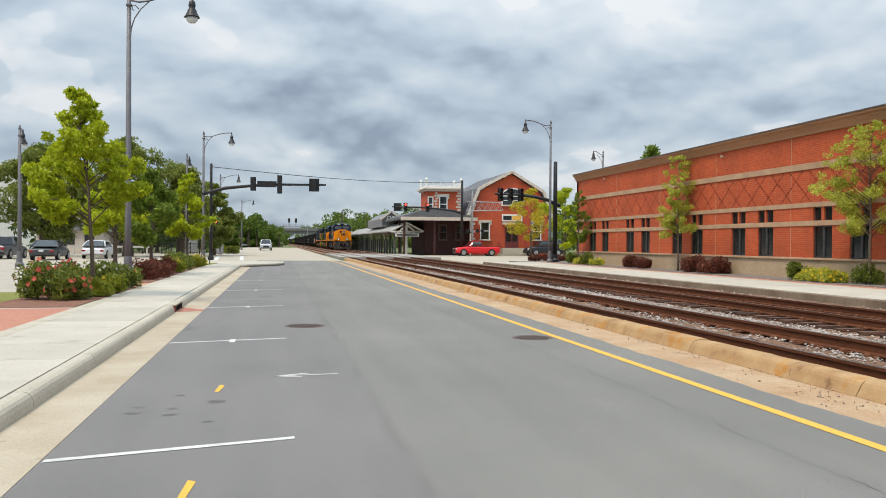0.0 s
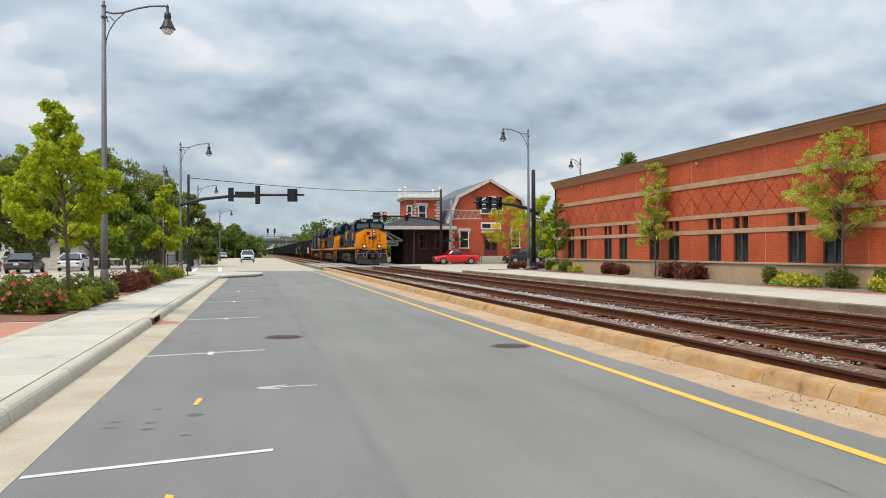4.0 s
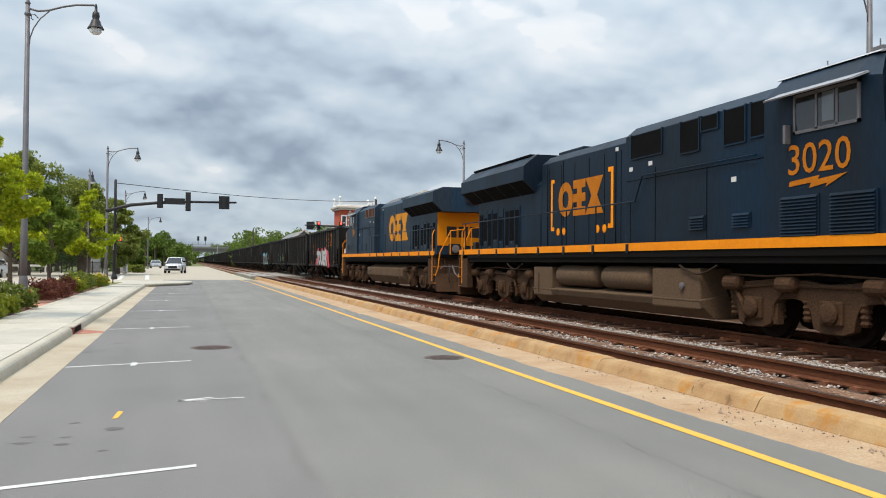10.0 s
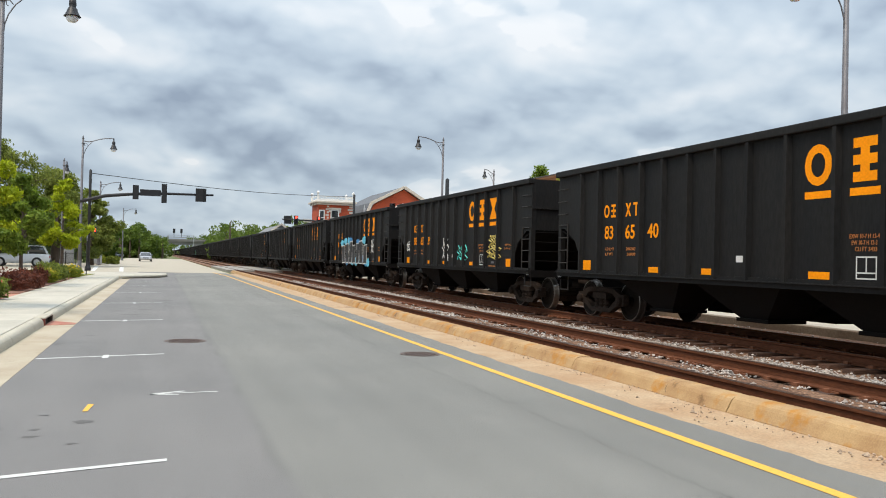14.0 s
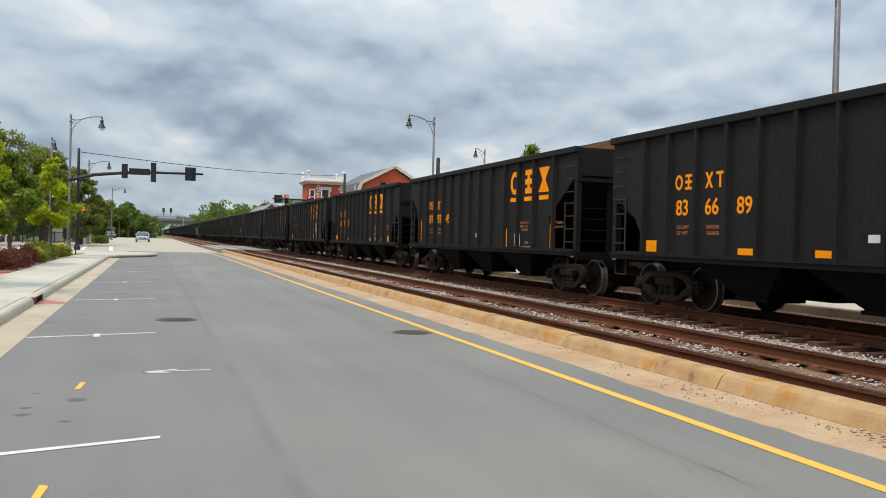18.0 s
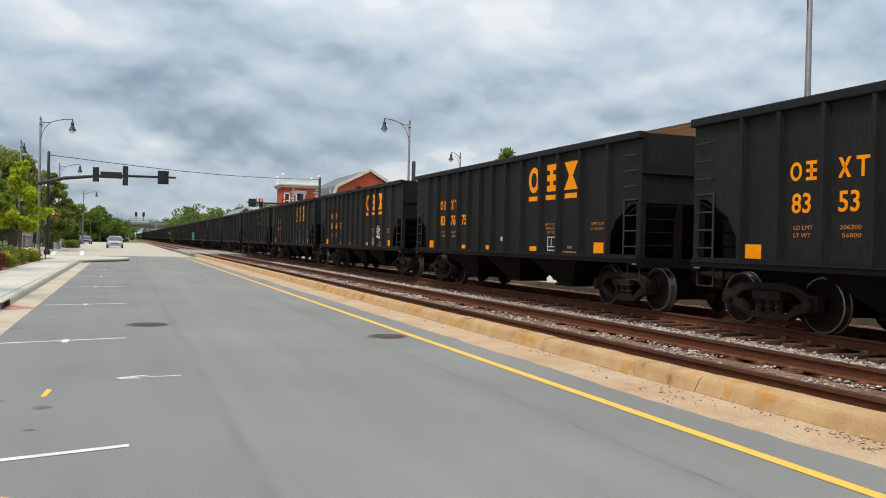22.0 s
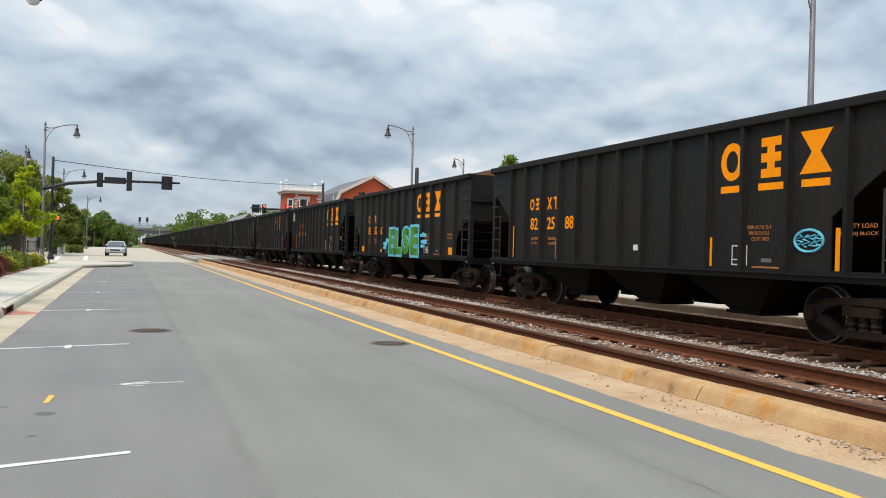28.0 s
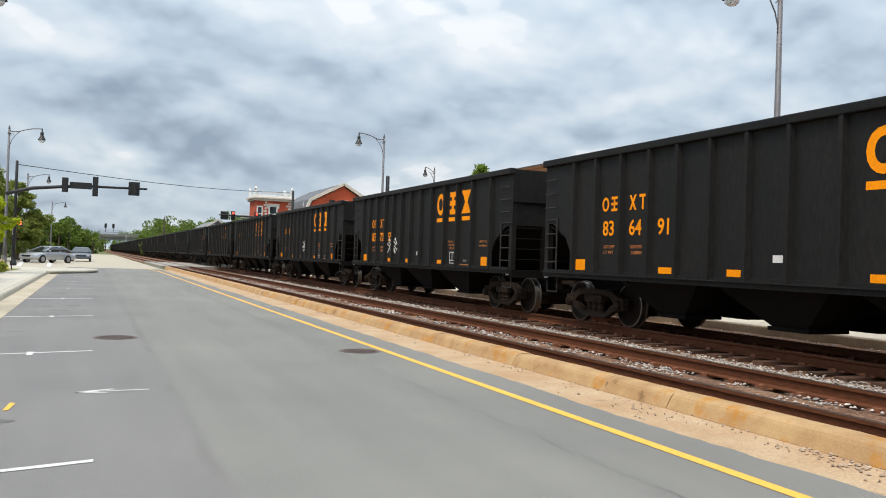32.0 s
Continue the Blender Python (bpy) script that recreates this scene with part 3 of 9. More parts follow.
WHEEL_STEEL = material("wheel_steel", (0.015, 0.011, 0.008), 0.85, 0.0, var=0.3, spec=0.15)
TREAD = material("bright_wheel_tread", (0.22, 0.20, 0.18), 0.4, 0.9, bump=0)
ORANGE_MARK = material("orange_lettering", (0.92, 0.30, 0.002), 0.65, var=0.10, scale=3, fine=30, bump=0.02, tint=(0.72, 0.21, 0.004), spots=0.5, spec=0.12)
FADED_ORANGE = material("faded_yellow_orange_mark", (0.62, 0.255, 0.018), 0.7, var=0.12, scale=2, fine=30, bump=0.02, tint=(0.44, 0.18, 0.02), spots=0.7, spec=0.12)
DULL_ORANGE = material("dulled_orange_lettering", (0.48, 0.155, 0.008), 0.7, var=0.14, scale=3, fine=30, bump=0.02, tint=(0.30, 0.10, 0.01), spots=0.7, spec=0.12)
INLET_RED = material("rust_red_iron", (0.17, 0.045, 0.032), 0.8, 0.1, var=0.25, tint=(0.09, 0.03, 0.022))
WHITE_MARK = material("white_stencil", (0.62, 0.62, 0.60), 0.7, var=0.1, bump=0)
BLUE_PAINT = material("dark_blue_loco_paint", (0.0016, 0.0195, 0.045), 0.42, 0.0, var=0.2, scale=0.9, fine=18, bump=0.04, tint=(0.0028, 0.0090, 0.0165), spots=1.0, stretch=(1, 1, 0.2), spec=0.09)
BLUE_DUSTY = material("dusty_blue_loco_paint", (0.0038, 0.0170, 0.037), 0.47, 0.0, var=0.2, scale=0.9, fine=18, bump=0.04, tint=(0.0085, 0.0120, 0.0165), spots=1.0, stretch=(1, 1, 0.2), spec=0.15)
BLUE_FADED = material("faded_blue_loco_paint", (0.0125, 0.0350, 0.066), 0.52, 0.0, var=0.2, scale=0.9, fine=18, bump=0.05, tint=(0.027, 0.034, 0.041), spots=1.0, stretch=(1, 1, 0.2), spec=0.16)
YELLOW_LOCO = material("orange_yellow_loco_paint", (0.84, 0.275, 0.002), 0.5, 0.0, var=0.06, scale=1.3, fine=18, bump=0.03, tint=(0.70, 0.205, 0.003), spots=0.7, spec=0.2)
GREY_FRAME = material("dusty_grey_underframe", (0.016, 0.015, 0.0138), 0.85, 0.0, var=0.3, scale=2, fine=25, tint=(0.012, 0.0105, 0.009), spec=0.2)
RUSTY_SCREEN = material("rusty_intake_screen", (0.085, 0.033, 0.016), 0.9, var=0.3, fine=30, tint=(0.03, 0.014, 0.009), spec=0.1)
GREY_TANK = material("olive_grey_tank", (0.030, 0.028, 0.024), 0.75, 0.0, var=0.2, scale=1.5, fine=25, tint=(0.022, 0.019, 0.015), spec=0.3)
DUSTY_TANK = material("dusty_brown_tank", (0.115, 0.073, 0.043), 0.85, 0.0, var=0.2, scale=1.4, fine=20, tint=(0.078, 0.054, 0.036), spec=0.2)
# grille black, deepened to hold the shadow under the radiator overhang too
GRILLE = material("dark_grille", (0.004, 0.0042, 0.0045), 0.85, 0.0, bump=0.1, spec=0.08)
HEADLIGHT = glow("lit_headlamp", (0.75, 0.72, 0.66), 0.32)
PLOW = material("dusty_black_plow", (0.030, 0.028, 0.026), 0.7, 0.0, var=0.3, scale=2, fine=25, tint=(0.012, 0.011, 0.010), spots=0.9, spec=0.3)
RED_LAMP = glow("red_signal_lamp", (1.0, 0.05, 0.03), 6.0)


# ---- ground, road, tracks ----
TRACKS = (6.87, 10.75)
RAIL_Z = 0.20
g = Geo()
g.add([(-3000, -700, -0.06), (3000, -700, -0.06), (3000, 4200, -0.06), (-3000, 4200, -0.06)], [(0, 1, 2, 3)])
ground = setting("ground", g, GRASS, "dull green grassy ground reaching the horizon")
rng = random.Random(2)
edge = [(4.78 + 0.10 * noise.noise((0.9, yy * 0.35, 1)) + 0.05 * noise.noise((4.1, yy * 1.9, 2)) + 0.025 * noise.noise((1.2, yy * 6.0, 5)), yy) for yy in [-40, -20, -5] + [0.16 * q for q in range(1, 300)] + [52, 58, 66]]
g = Geo().prism([(-1.52, 66), (-1.52, -40)] + edge, -0.5, 0.0, "z")
road = setting("road", g, ASPHALT, "grey worn asphalt street with painted parking bays")
g = Geo().prism([(-60, 57.2), (-1.9, 57.2), (0.9, 57.4), (0.9, 66), (5.0, 66), (5.0, 70), (4.9, 110), (4.9, 216), (-7.5, 216), (-7.5, 110), (-60, 104)], -0.4, -0.004, "z")
cross_road = setting("road_crossing", g, CROSS_ROAD, "pale sandy concrete street crossing the tracks", "road")
g = Geo().prism([(14.2, 57), (70, 57), (70, 96), (14.2, 96)], -0.4, -0.006, "z")
setting("road_beyond_tracks", g, CROSS_ROAD, "pale sandy concrete street and forecourt beside the depot", "road")
g = Geo().box(-60, -5.6, -20, 57.2, -0.4, 0.09)
setting("parking_lot", g, LOT, "pale sandy parking lot surface beside the street")
g = Geo().box(-2.05, -1.52, -40, 50, -0.4, 0.004)
setting("gutter", g, GUTTER, "tan stained concrete gutter along the pavement")
g = Geo().box(4.50, 5.56, -40, 66, -0.4, -0.006)
setting("gutter_by_tracks", g, GUTTER_SAND, "tan sandy concrete gutter beside the track kerb", "gutter")

# left kerb, with a drain inlet, and the pavement that widens at the corner
def kerb_profile(dz):
    """A low rolled kerb: upright foot, wide rounded shoulder, flat back."""
    return [(-2.03, -0.3), (-2.045, 0.02), (-2.052, 0.075 + dz), (-2.066, 0.112 + dz), (-2.09, 0.138 + dz), (-2.125, 0.152 + dz), (-2.21, 0.156 + dz), (-2.215, -0.3)]


kerb = tagged(new("kerb"), "pale concrete kerb along the pavement", "kerb", kind="structure")
y, rng = -19.7, random.Random(9)
while y < 47.9:
    y1 = min(y + 2.49, 48.0)
    dz = rng.uniform(-0.004, 0.004)
    for a, b in ((y, min(y1, 17.7)), (max(y, 18.9), y1)):
        if b - a > 0.05:
            part("kerb_stone", Geo().prism(kerb_profile(dz), a + 0.007, b - 0.007, "y"), KERB_PALE, kerb, bevel=0.006)
    y = y1
inlet = tagged(new("drain_inlet"), "rust-red iron kerb inlet, its shaded mouth a black block", "drain", kind="structure")
part("hood", Geo().box(-2.25, -2.03, 17.72, 18.88, 0.12, 0.160), KERB_PALE, inlet, bevel=0.015)
# black block drawn in place of the shade inside the opening
part("mouth", Geo().box(-2.24, -2.12, 17.72, 18.88, -0.2, 0.11), BLACK_METAL, inlet)
part("jamb", Geo().box(-2.22, -2.03, 17.70, 17.76, -0.1, 0.13), INLET_RED, inlet)
part("jamb", Geo().box(-2.22, -2.03, 18.84, 18.90, -0.1, 0.13), CAST_IRON, inlet)
INLET_DARK = material("dark_open_crack", (0.03, 0.022, 0.016), 0.95)
RED_STAIN = material("red_stained_concrete", (0.34, 0.11, 0.075), 0.9, tint=(0.42, 0.25, 0.17), spots=0.8)
part("apron", Geo().prism([(-2.04, 17.7), (-1.53, 17.95), (-1.53, 18.3), (-2.04, 18.9)], -0.02, 0.009, "z"), RED_STAIN, inlet, "red-stained apron of the inlet")

pavement = tagged(new("pavement"), "pale concrete pavement slabs beside the street", "pavement", kind="structure")
slab = Geo().box(-0.69, 0.674, -0.746, 0.746, -0.25, 0.15)
slab_mesh = slab.mesh("slab")
slab_mesh.materials.append(CONCRETE)
for i in range(40):
    part("slab", slab_mesh, None, pavement, m=pose(-2.91, -12.0 + 1.5 * i, 0.0))
border_mesh = Geo().box(-0.125, 0.125, -1.495, 1.495, -0.25, 0.149).mesh("border_slab")
border_mesh.materials.append(KERB_PALE)
for i in range(20):
    part("border_slab", border_mesh, None, pavement, m=pose(-3.735, -11.25 + 3.0 * i, 0.0))
g = Geo().prism([(-2.22, 48), (-1.96, 48), (-1.4, 49.6), (-0.2, 51.4), (0.35, 53.5), (0.3, 56.2), (-0.8, 57.2), (-7.0, 57.2), (-7.0, 56), (-3.87, 48)], -0.25, 0.148, "z")
part("corner_slab", g, CONCRETE, pavement)
g = Geo().tube([(-2.09, 48, 0.1), (-1.9, 48.2, 0.1), (-1.36, 49.5, 0.1), (-0.16, 51.3, 0.1), (0.36, 53.4, 0.1), (0.32, 56.2, 0.08), (-0.8, 57.2, 0.03)], 0.075, 8)
part("corner_kerb", g, KERB_PALE, pavement)
setting("paving", Geo().box(-5.6, -3.87, -20, 17.1, -0.2, 0.146), PAVER, "red brick paving strip behind the pavement")
setting("paving_between_beds", Geo().box(-5.6, -3.87, 24.4, 27.4, -0.2, 0.146), PAVER, "red brick paving between the planting beds", "paving")
setting("planting_bed", Geo().box(-5.6, -3.87, 17.25, 24.4, -0.2, 0.165), MULCH, "planting bed covered with red bark mulch")
setting("planting_bed_far", Geo().box(-5.6, -3.87, 27.4, 50.0, -0.2, 0.165), MULCH, "long planting bed covered with red bark mulch", "planting")
setting("concrete_band", Geo().box(-5.6, -3.87, 17.1, 17.25, -0.2, 0.150), CONCRETE, "pale concrete band beside the brick paving", "pavement")
setting("lawn", Geo().box(-9.5, -5.6, 17.3, 23.0, -0.2, 0.12), LAWN, "yellowish grass strip beside the parking lot")

setting("lawn_by_corner", Geo().prism([(-5.6, 46.8), (-3.95, 46.8), (-3.6, 49.5), (-3.5, 51.5), (-5.6, 51.5)], 0.1, 0.172, "z"), LAWN, "bright green lawn patch by the street corner", "lawn")
# track kerb, in cast lengths with cracks between
track_kerb = tagged(new("track_kerb"), "wide rounded concrete kerb with orange rust stains", "kerb", kind="structure")
rng = random.Random(5)
KERB_CUTS = [-19.70 + 3.35 * i for i in range(28)]
for y, y2 in zip(KERB_CUTS, KERB_CUTS[1:]):
    dx, dz = rng.uniform(-0.006, 0.006), rng.uniform(-0.006, 0.006)
    x0 = 5.485 + dx
    rings = []
    steps = 18 if y < 30 else 5
    for j in range(steps + 1):
        yy = y + 0.006 + (y2 - y - 0.012) * j / steps
        wx = 0.010 * noise.noise((yy * 1.3, 2, 2)) + 0.006 * noise.noise((yy * 5.1, 8, 2))
        wz = dz + 0.008 * noise.noise((yy * 1.7, 5, 1)) + 0.005 * noise.noise((yy * 6.3, 1, 4))
        if j in (0, steps):
            wz, wx = wz - 0.008, wx + 0.008
        xa = x0 + wx
        rings.append([(p, yy, q) for p, q in ((xa - 0.02, -0.3), (xa - 0.012, 0.0), (xa + 0.02, 0.055 + wz * 0.4), (xa + 0.045, 0.105 + wz * 0.8), (xa + 0.068, 0.136 + wz), (xa + 0.10, 0.154 + wz), (xa + 0.15, 0.163 + wz), (xa + 0.29, 0.160 + wz), (xa + 0.325, 0.135 + wz), (xa + 0.335, 0.08), (xa + 0.335, -0.3))])
    part("kerb_stone", Geo().loft(rings), KERB_STAINED, track_kerb)
for y, dy2, z2 in ((8.15, 0.05, 0.162), (12.4, -0.06, 0.165), (20.4, 0.05, 0.165), (15.4, 0.04, 0.165)):
    # hairline cracks that run up the face and over the top
    g = Geo()
    for j in range(7):
        q = j / 6
        g.v += [(5.475 + 0.20 * q ** 1.5, y + dy2 * math.sin(2.6 * q) + 0.01 * (j % 2), 0.004 + 0.163 * min(q * 1.35, 1.0) ** 0.7), (5.475 + 0.20 * q ** 1.5, y + 0.007 + dy2 * math.sin(2.6 * q) + 0.01 * (j % 2), 0.004 + 0.163 * min(q * 1.35, 1.0) ** 0.7)]
    g.f = [(2 * j, 2 * j + 1, 2 * j + 3, 2 * j + 2) for j in range(6)]
    part("crack", g, INLET_DARK, track_kerb)

# ballast bed: an uneven sheet
nx, ny = 33, 420
verts, faces = [], []
for j in range(ny):
    yy = -25 + 97.5 * (j / (ny - 1))
    for i in range(nx):
        xx = 5.8 + 8.3 * i / (nx - 1)
        zz = -0.03 + 0.025 * noise.noise((xx * 2.1, yy * 2.1, 3)) + 0.02 * noise.noise((xx * 7, yy * 7, 9))
        for c in TRACKS:
            if abs(xx - c) < 0.62:
                zz += 0.048 if c < 8 else 0.012
        verts.append((xx, yy, zz))
for j in range(ny - 1):
    for i in range(nx - 1):
        a = j * nx + i
        faces.append((a, a + 1, a + nx + 1, a + nx))
me = quick_mesh("ballast_bed", verts, faces)
me.materials.append(BALLAST)
tagged(new("ballast_bed", me), "grey-brown rusty ballast bed under the tracks", "ballast", kind="structure")
setting("ballast_bed_far", Geo().box(5.2, 14.0, 96, 1200, -0.3, 0.05), BALLAST, "ballast bed running on past the crossing", "ballast")
g = Geo().box(5.3, 14.2, 72.4, 96, -0.3, 0.17)
setting("crossing_panels", g, material("crossing_panel", (0.30, 0.28, 0.25), 0.9, var=0.15, scale=0.7, fine=18, tint=(0.2, 0.17, 0.14)), "grey concrete panels of the rail crossing", "crossing")

# rails
def rail(x):
    ob = tagged(new("rail"), "rusty steel rail with a worn brown head", "rail", "rails", "structure")
    ob.location = (x, 0, RAIL_Z)
    foot = [(-0.07, -0.17), (0.07, -0.17), (0.07, -0.155), (0.012, -0.135), (0.012, -0.05), (0.036, -0.035), (0.036, -0.006), (-0.036, -0.006), (-0.036, -0.035), (-0.012, -0.05), (-0.012, -0.135), (-0.07, -0.155)]
    part("web", Geo().prism(foot, -480, 1200, "y"), RAIL_RUST, ob)
    part("head", Geo().box(-0.034, 0.034, -480, 1200, -0.006, 0.0), RAIL_TOP, ob)
    return ob


for c in TRACKS:
    for s in (-1, 1):
        rail(c + s * 0.755)

# platform edge and pavement in front of the brick building
g = Geo().box(14.05, 14.35, -25, 56.5, -0.3, 0.155)
setting("platform_kerb", g, material("dirt_stained_kerb", (0.24, 0.19, 0.135), 0.92, var=0.2, scale=0.8, fine=30, tint=(0.13, 0.085, 0.055), spots=1.0), "stained concrete kerb along the far side of the tracks", "kerb", bevel=0.02)
far_pave = tagged(new("pavement_by_building"), "pale concrete pavement in front of the brick building", "pavement", kind="structure")
m2 = Geo().box(-1.75, 1.75, -1.99, 1.99, -0.25, 0.15).mesh("far_slab")
m2.materials.append(CONCRETE)
for i in range(20):
    part("slab", m2, None, far_pave, m=pose(16.11, -22 + 4 * i, 0.0))
setting("paving_by_building", Geo().box(17.87, 18.5, -25, 56.5, -0.25, 0.148), PAVER, "red brick paving strip along the building's bed", "paving")
setting("bed_by_building", Geo().box(18.5, 20.05, -25, 55.5, -0.25, 0.17), GREY_MULCH, "grey mulch bed along the brick building", "planting")
setting("lawn_by_building", Geo().box(17.5, 22.5, 56.6, 62, -0.25, 0.10), GREY_MULCH, "mulched corner island with low shrubs", "planting")

# ---- paint on the road ----
def marking(name, g, label, mat=None):
    return setting(name, g, mat or WHITE_PAINT, label, "road marking")


for i in range(7):
    yb = 6.25 + 6.50 * i
    g = Geo().add([(-1.50, yb - 0.44, 0.004), (0.13, yb - 0.038, 0.004), (0.13, yb + 0.038, 0.004), (-1.50, yb - 0.36, 0.004)], [(0, 1, 2, 3)])
    if i:
        g.add([(-0.68, yb - 0.42, 0.0041), (-0.60, yb - 0.42, 0.0041), (-0.60, yb - 0.05, 0.0041), (-0.68, yb - 0.05, 0.0041)], [(0, 1, 2, 3)])
    marking("bay_line", g, "worn white line between parking bays")
g = Geo().add([(4.195, -30, 0.004), (4.31, -30, 0.004), (4.325, 58, 0.004), (4.21, 58, 0.004)], [(0, 1, 2, 3)])
g.add([(4.21, 58, 0.004), (4.33, 58, 0.004), (3.95, 68, 0.004), (3.83, 68, 0.004)], [(0, 1, 2, 3)])
marking("edge_line", g, "solid yellow line along the track side", YELLOW_PAINT)
for yb, xb in ((5.04, -0.56), (8.47, -0.60)):
    g = Geo().add([(xb + 0.01, yb - 0.20, 0.004), (xb + 0.055, yb - 0.19, 0.004), (xb + 0.085, yb + 0.16, 0.004), (xb + 0.035, yb + 0.20, 0.004)], [(0, 1, 2, 3)])
    marking("yellow_dash", g, "short yellow paint dab on the asphalt", YELLOW_PAINT)
g = Geo()
for a, b, w in (((-0.02, 9.15), (0.66, 9.22), 0.018), ((-0.02, 9.15), (0.33, 9.30), 0.022), ((-0.02, 9.15), (0.26, 9.06), 0.016)):
    d = (Vector(b) - Vector(a)).normalized()
    n_ = Vector((-d.y, d.x)) * w
    g.add([(a[0] - n_.x, a[1] - n_.y, 0.004), (b[0] - n_.x, b[1] - n_.y, 0.004), (b[0] + n_.x, b[1] + n_.y, 0.004), (a[0] + n_.x, a[1] + n_.y, 0.004)], [(0, 1, 2, 3)])
marking("survey_arrow", g, "thin sprayed white arrow on the asphalt")
for xb, xc in ((-4.85, -5.95), (-2.88, -3.72)):
    g = Geo().add([(xb, 66, 0.003), (xb + 0.3, 66, 0.003), (xc + 0.36, 86, 0.003), (xc, 86, 0.003)], [(0, 1, 2, 3)])
    marking("crosswalk_bar", g, "white bar of a crosswalk")


def manhole(x, y, r, label):
    ob = tagged(new("manhole_cover"), label, "manhole cover", "manholes", "structure")
    ob.location = (x, y, 0.003)
    g = Geo().lathe([(r + 0.05, -0.05), (r + 0.05, 0.002), (r, 0.002), (r, -0.004)], n=28)
    part("collar", g, CAST_IRON, ob)
    g = Geo().lathe([(r - 0.01, -0.05), (r - 0.01, 0.004), (r * 0.93, 0.006)], n=28)
    for i in range(-3, 4):
        w = math.sqrt(max(r * r * 0.8 - (i * r / 4) ** 2, 0))
        g.box(-w, w, i * r / 4 - 0.02, i * r / 4 + 0.02, 0.0, 0.011)
    part("lid", g, CAST_IRON, ob)


manhole(0.47, 14.60, 0.29, "dark round iron manhole cover in the asphalt")
manhole(3.86, 12.32, 0.26, "rusty round iron manhole cover beside the yellow line")

# ---- brick building along the tracks ----
WX = 20.0
bld = thing("brick_building", "long orange-red brick building with tan stone bands", "building")
NEAR, FAR = -26.0, 54.0
g = Geo()
wins = []
for k in range(-1, 13):
    for base in (45.8, 43.72):
        y1 = base - 5.8 * k
        if y1 < FAR - 0.6:
            wins.append((y1 - 1.12, y1))
wins.sort()
# wall with real openings: piers between windows, and solid courses above and below
edges = [NEAR] + [e2 for w2 in wins for e2 in w2] + [FAR]
for a, b in zip(edges[0::2], edges[1::2]):
    g.box(WX, WX + 0.3, a, b, 0.97, 2.92)
for a, b in wins:
    g.box(WX, WX + 0.3, (a + b) / 2 - 0.07, (a + b) / 2 + 0.07, 2.40, 2.92)
    g.box(WX, WX + 0.3, a, b, 2.2, 2.4)
g.box(WX, WX + 0.3, NEAR, FAR, 2.92, 5.75)
g.box(WX + 0.3, WX + 25, NEAR, NEAR + 0.3, 0.1, 5.75)
part("wall", g, BRICK, bld)
part("end_wall", Geo().box(WX, WX + 25, FAR - 0.3, FAR, 0.1, 5.75), BRICK_Y, bld)
part("roof", Geo().box(WX + 0.1, WX + 25, NEAR, FAR - 0.05, 5.7, 6.05), GREY_METAL, bld)
part("rear_wall", Geo().box(WX + 24.7, WX + 25, NEAR, FAR, 0.1, 5.75), BRICK, bld)
part("stone_base", Geo().box(WX - 0.06, WX + 0.3, NEAR, FAR + 0.03, 0.0, 0.90), STONE_BASE, bld)
part("sill_ledge", Geo().box(WX - 0.13, WX + 0.3, NEAR, FAR + 0.05, 0.90, 0.985), LIMESTONE, bld, bevel=0.015)
for nm, z0, z1, pr in (("stone_band", 2.21, 2.40, 0.035), ("stone_band", 2.92, 3.10, 0.035), ("stone_band", 4.38, 4.62, 0.045)):
    part(nm, Geo().box(WX - pr, WX + 0.02, NEAR, FAR + 0.03, z0, z1), LIMESTONE, bld)
prof = [(WX + 0.05, 5.70), (WX - 0.06, 5.70), (WX - 0.08, 5.78), (WX - 0.20, 5.98), (WX - 0.28, 6.04), (WX - 0.28, 6.13), (WX + 0.2, 6.13), (WX + 0.2, 5.75)]
part("cornice", Geo().prism(prof, NEAR, FAR + 0.06, "y"), CORNICE, bld)
part("cornice_cap", Geo().box(WX - 0.33, WX + 0.25, NEAR, FAR + 0.10, 6.13, 6.165), GREY_METAL, bld, "grey metal coping")
for i in range(-3, 14):
    yj = 47.2 - 5.8 * i
    if NEAR < yj < FAR:
        part("control_joint", Geo().box(WX - 0.004, WX + 0.01, yj - 0.012, yj + 0.012, 0.99, 5.72), LIMESTONE, bld)
# diagonal courses of the diaper pattern; darker colour paints their relief shadow
g = Geo()
course, zb = 0.077, 3.12
for c in range(16):
    z0 = zb + c * course
    for i in range(-30, 50):
        for s in (-1, 1):
            yb = i * 1.24 + s * c * 0.088 + (0.62 if s < 0 else 0)
            if NEAR < yb < FAR - 0.2:
                g.box(WX - 0.006, WX + 0.01, yb, yb + 0.10, z0 + 0.004, z0 + 0.07)
vs, fs = g.v, g.f
me = quick_mesh("diaper_course", vs, fs)
me.materials.append(SHADOW_BRICK)
tagged(part("diaper_course", me, None, bld, "header bricks in crossing diagonals, relief shadow in their darker colour"), kind="stuff")
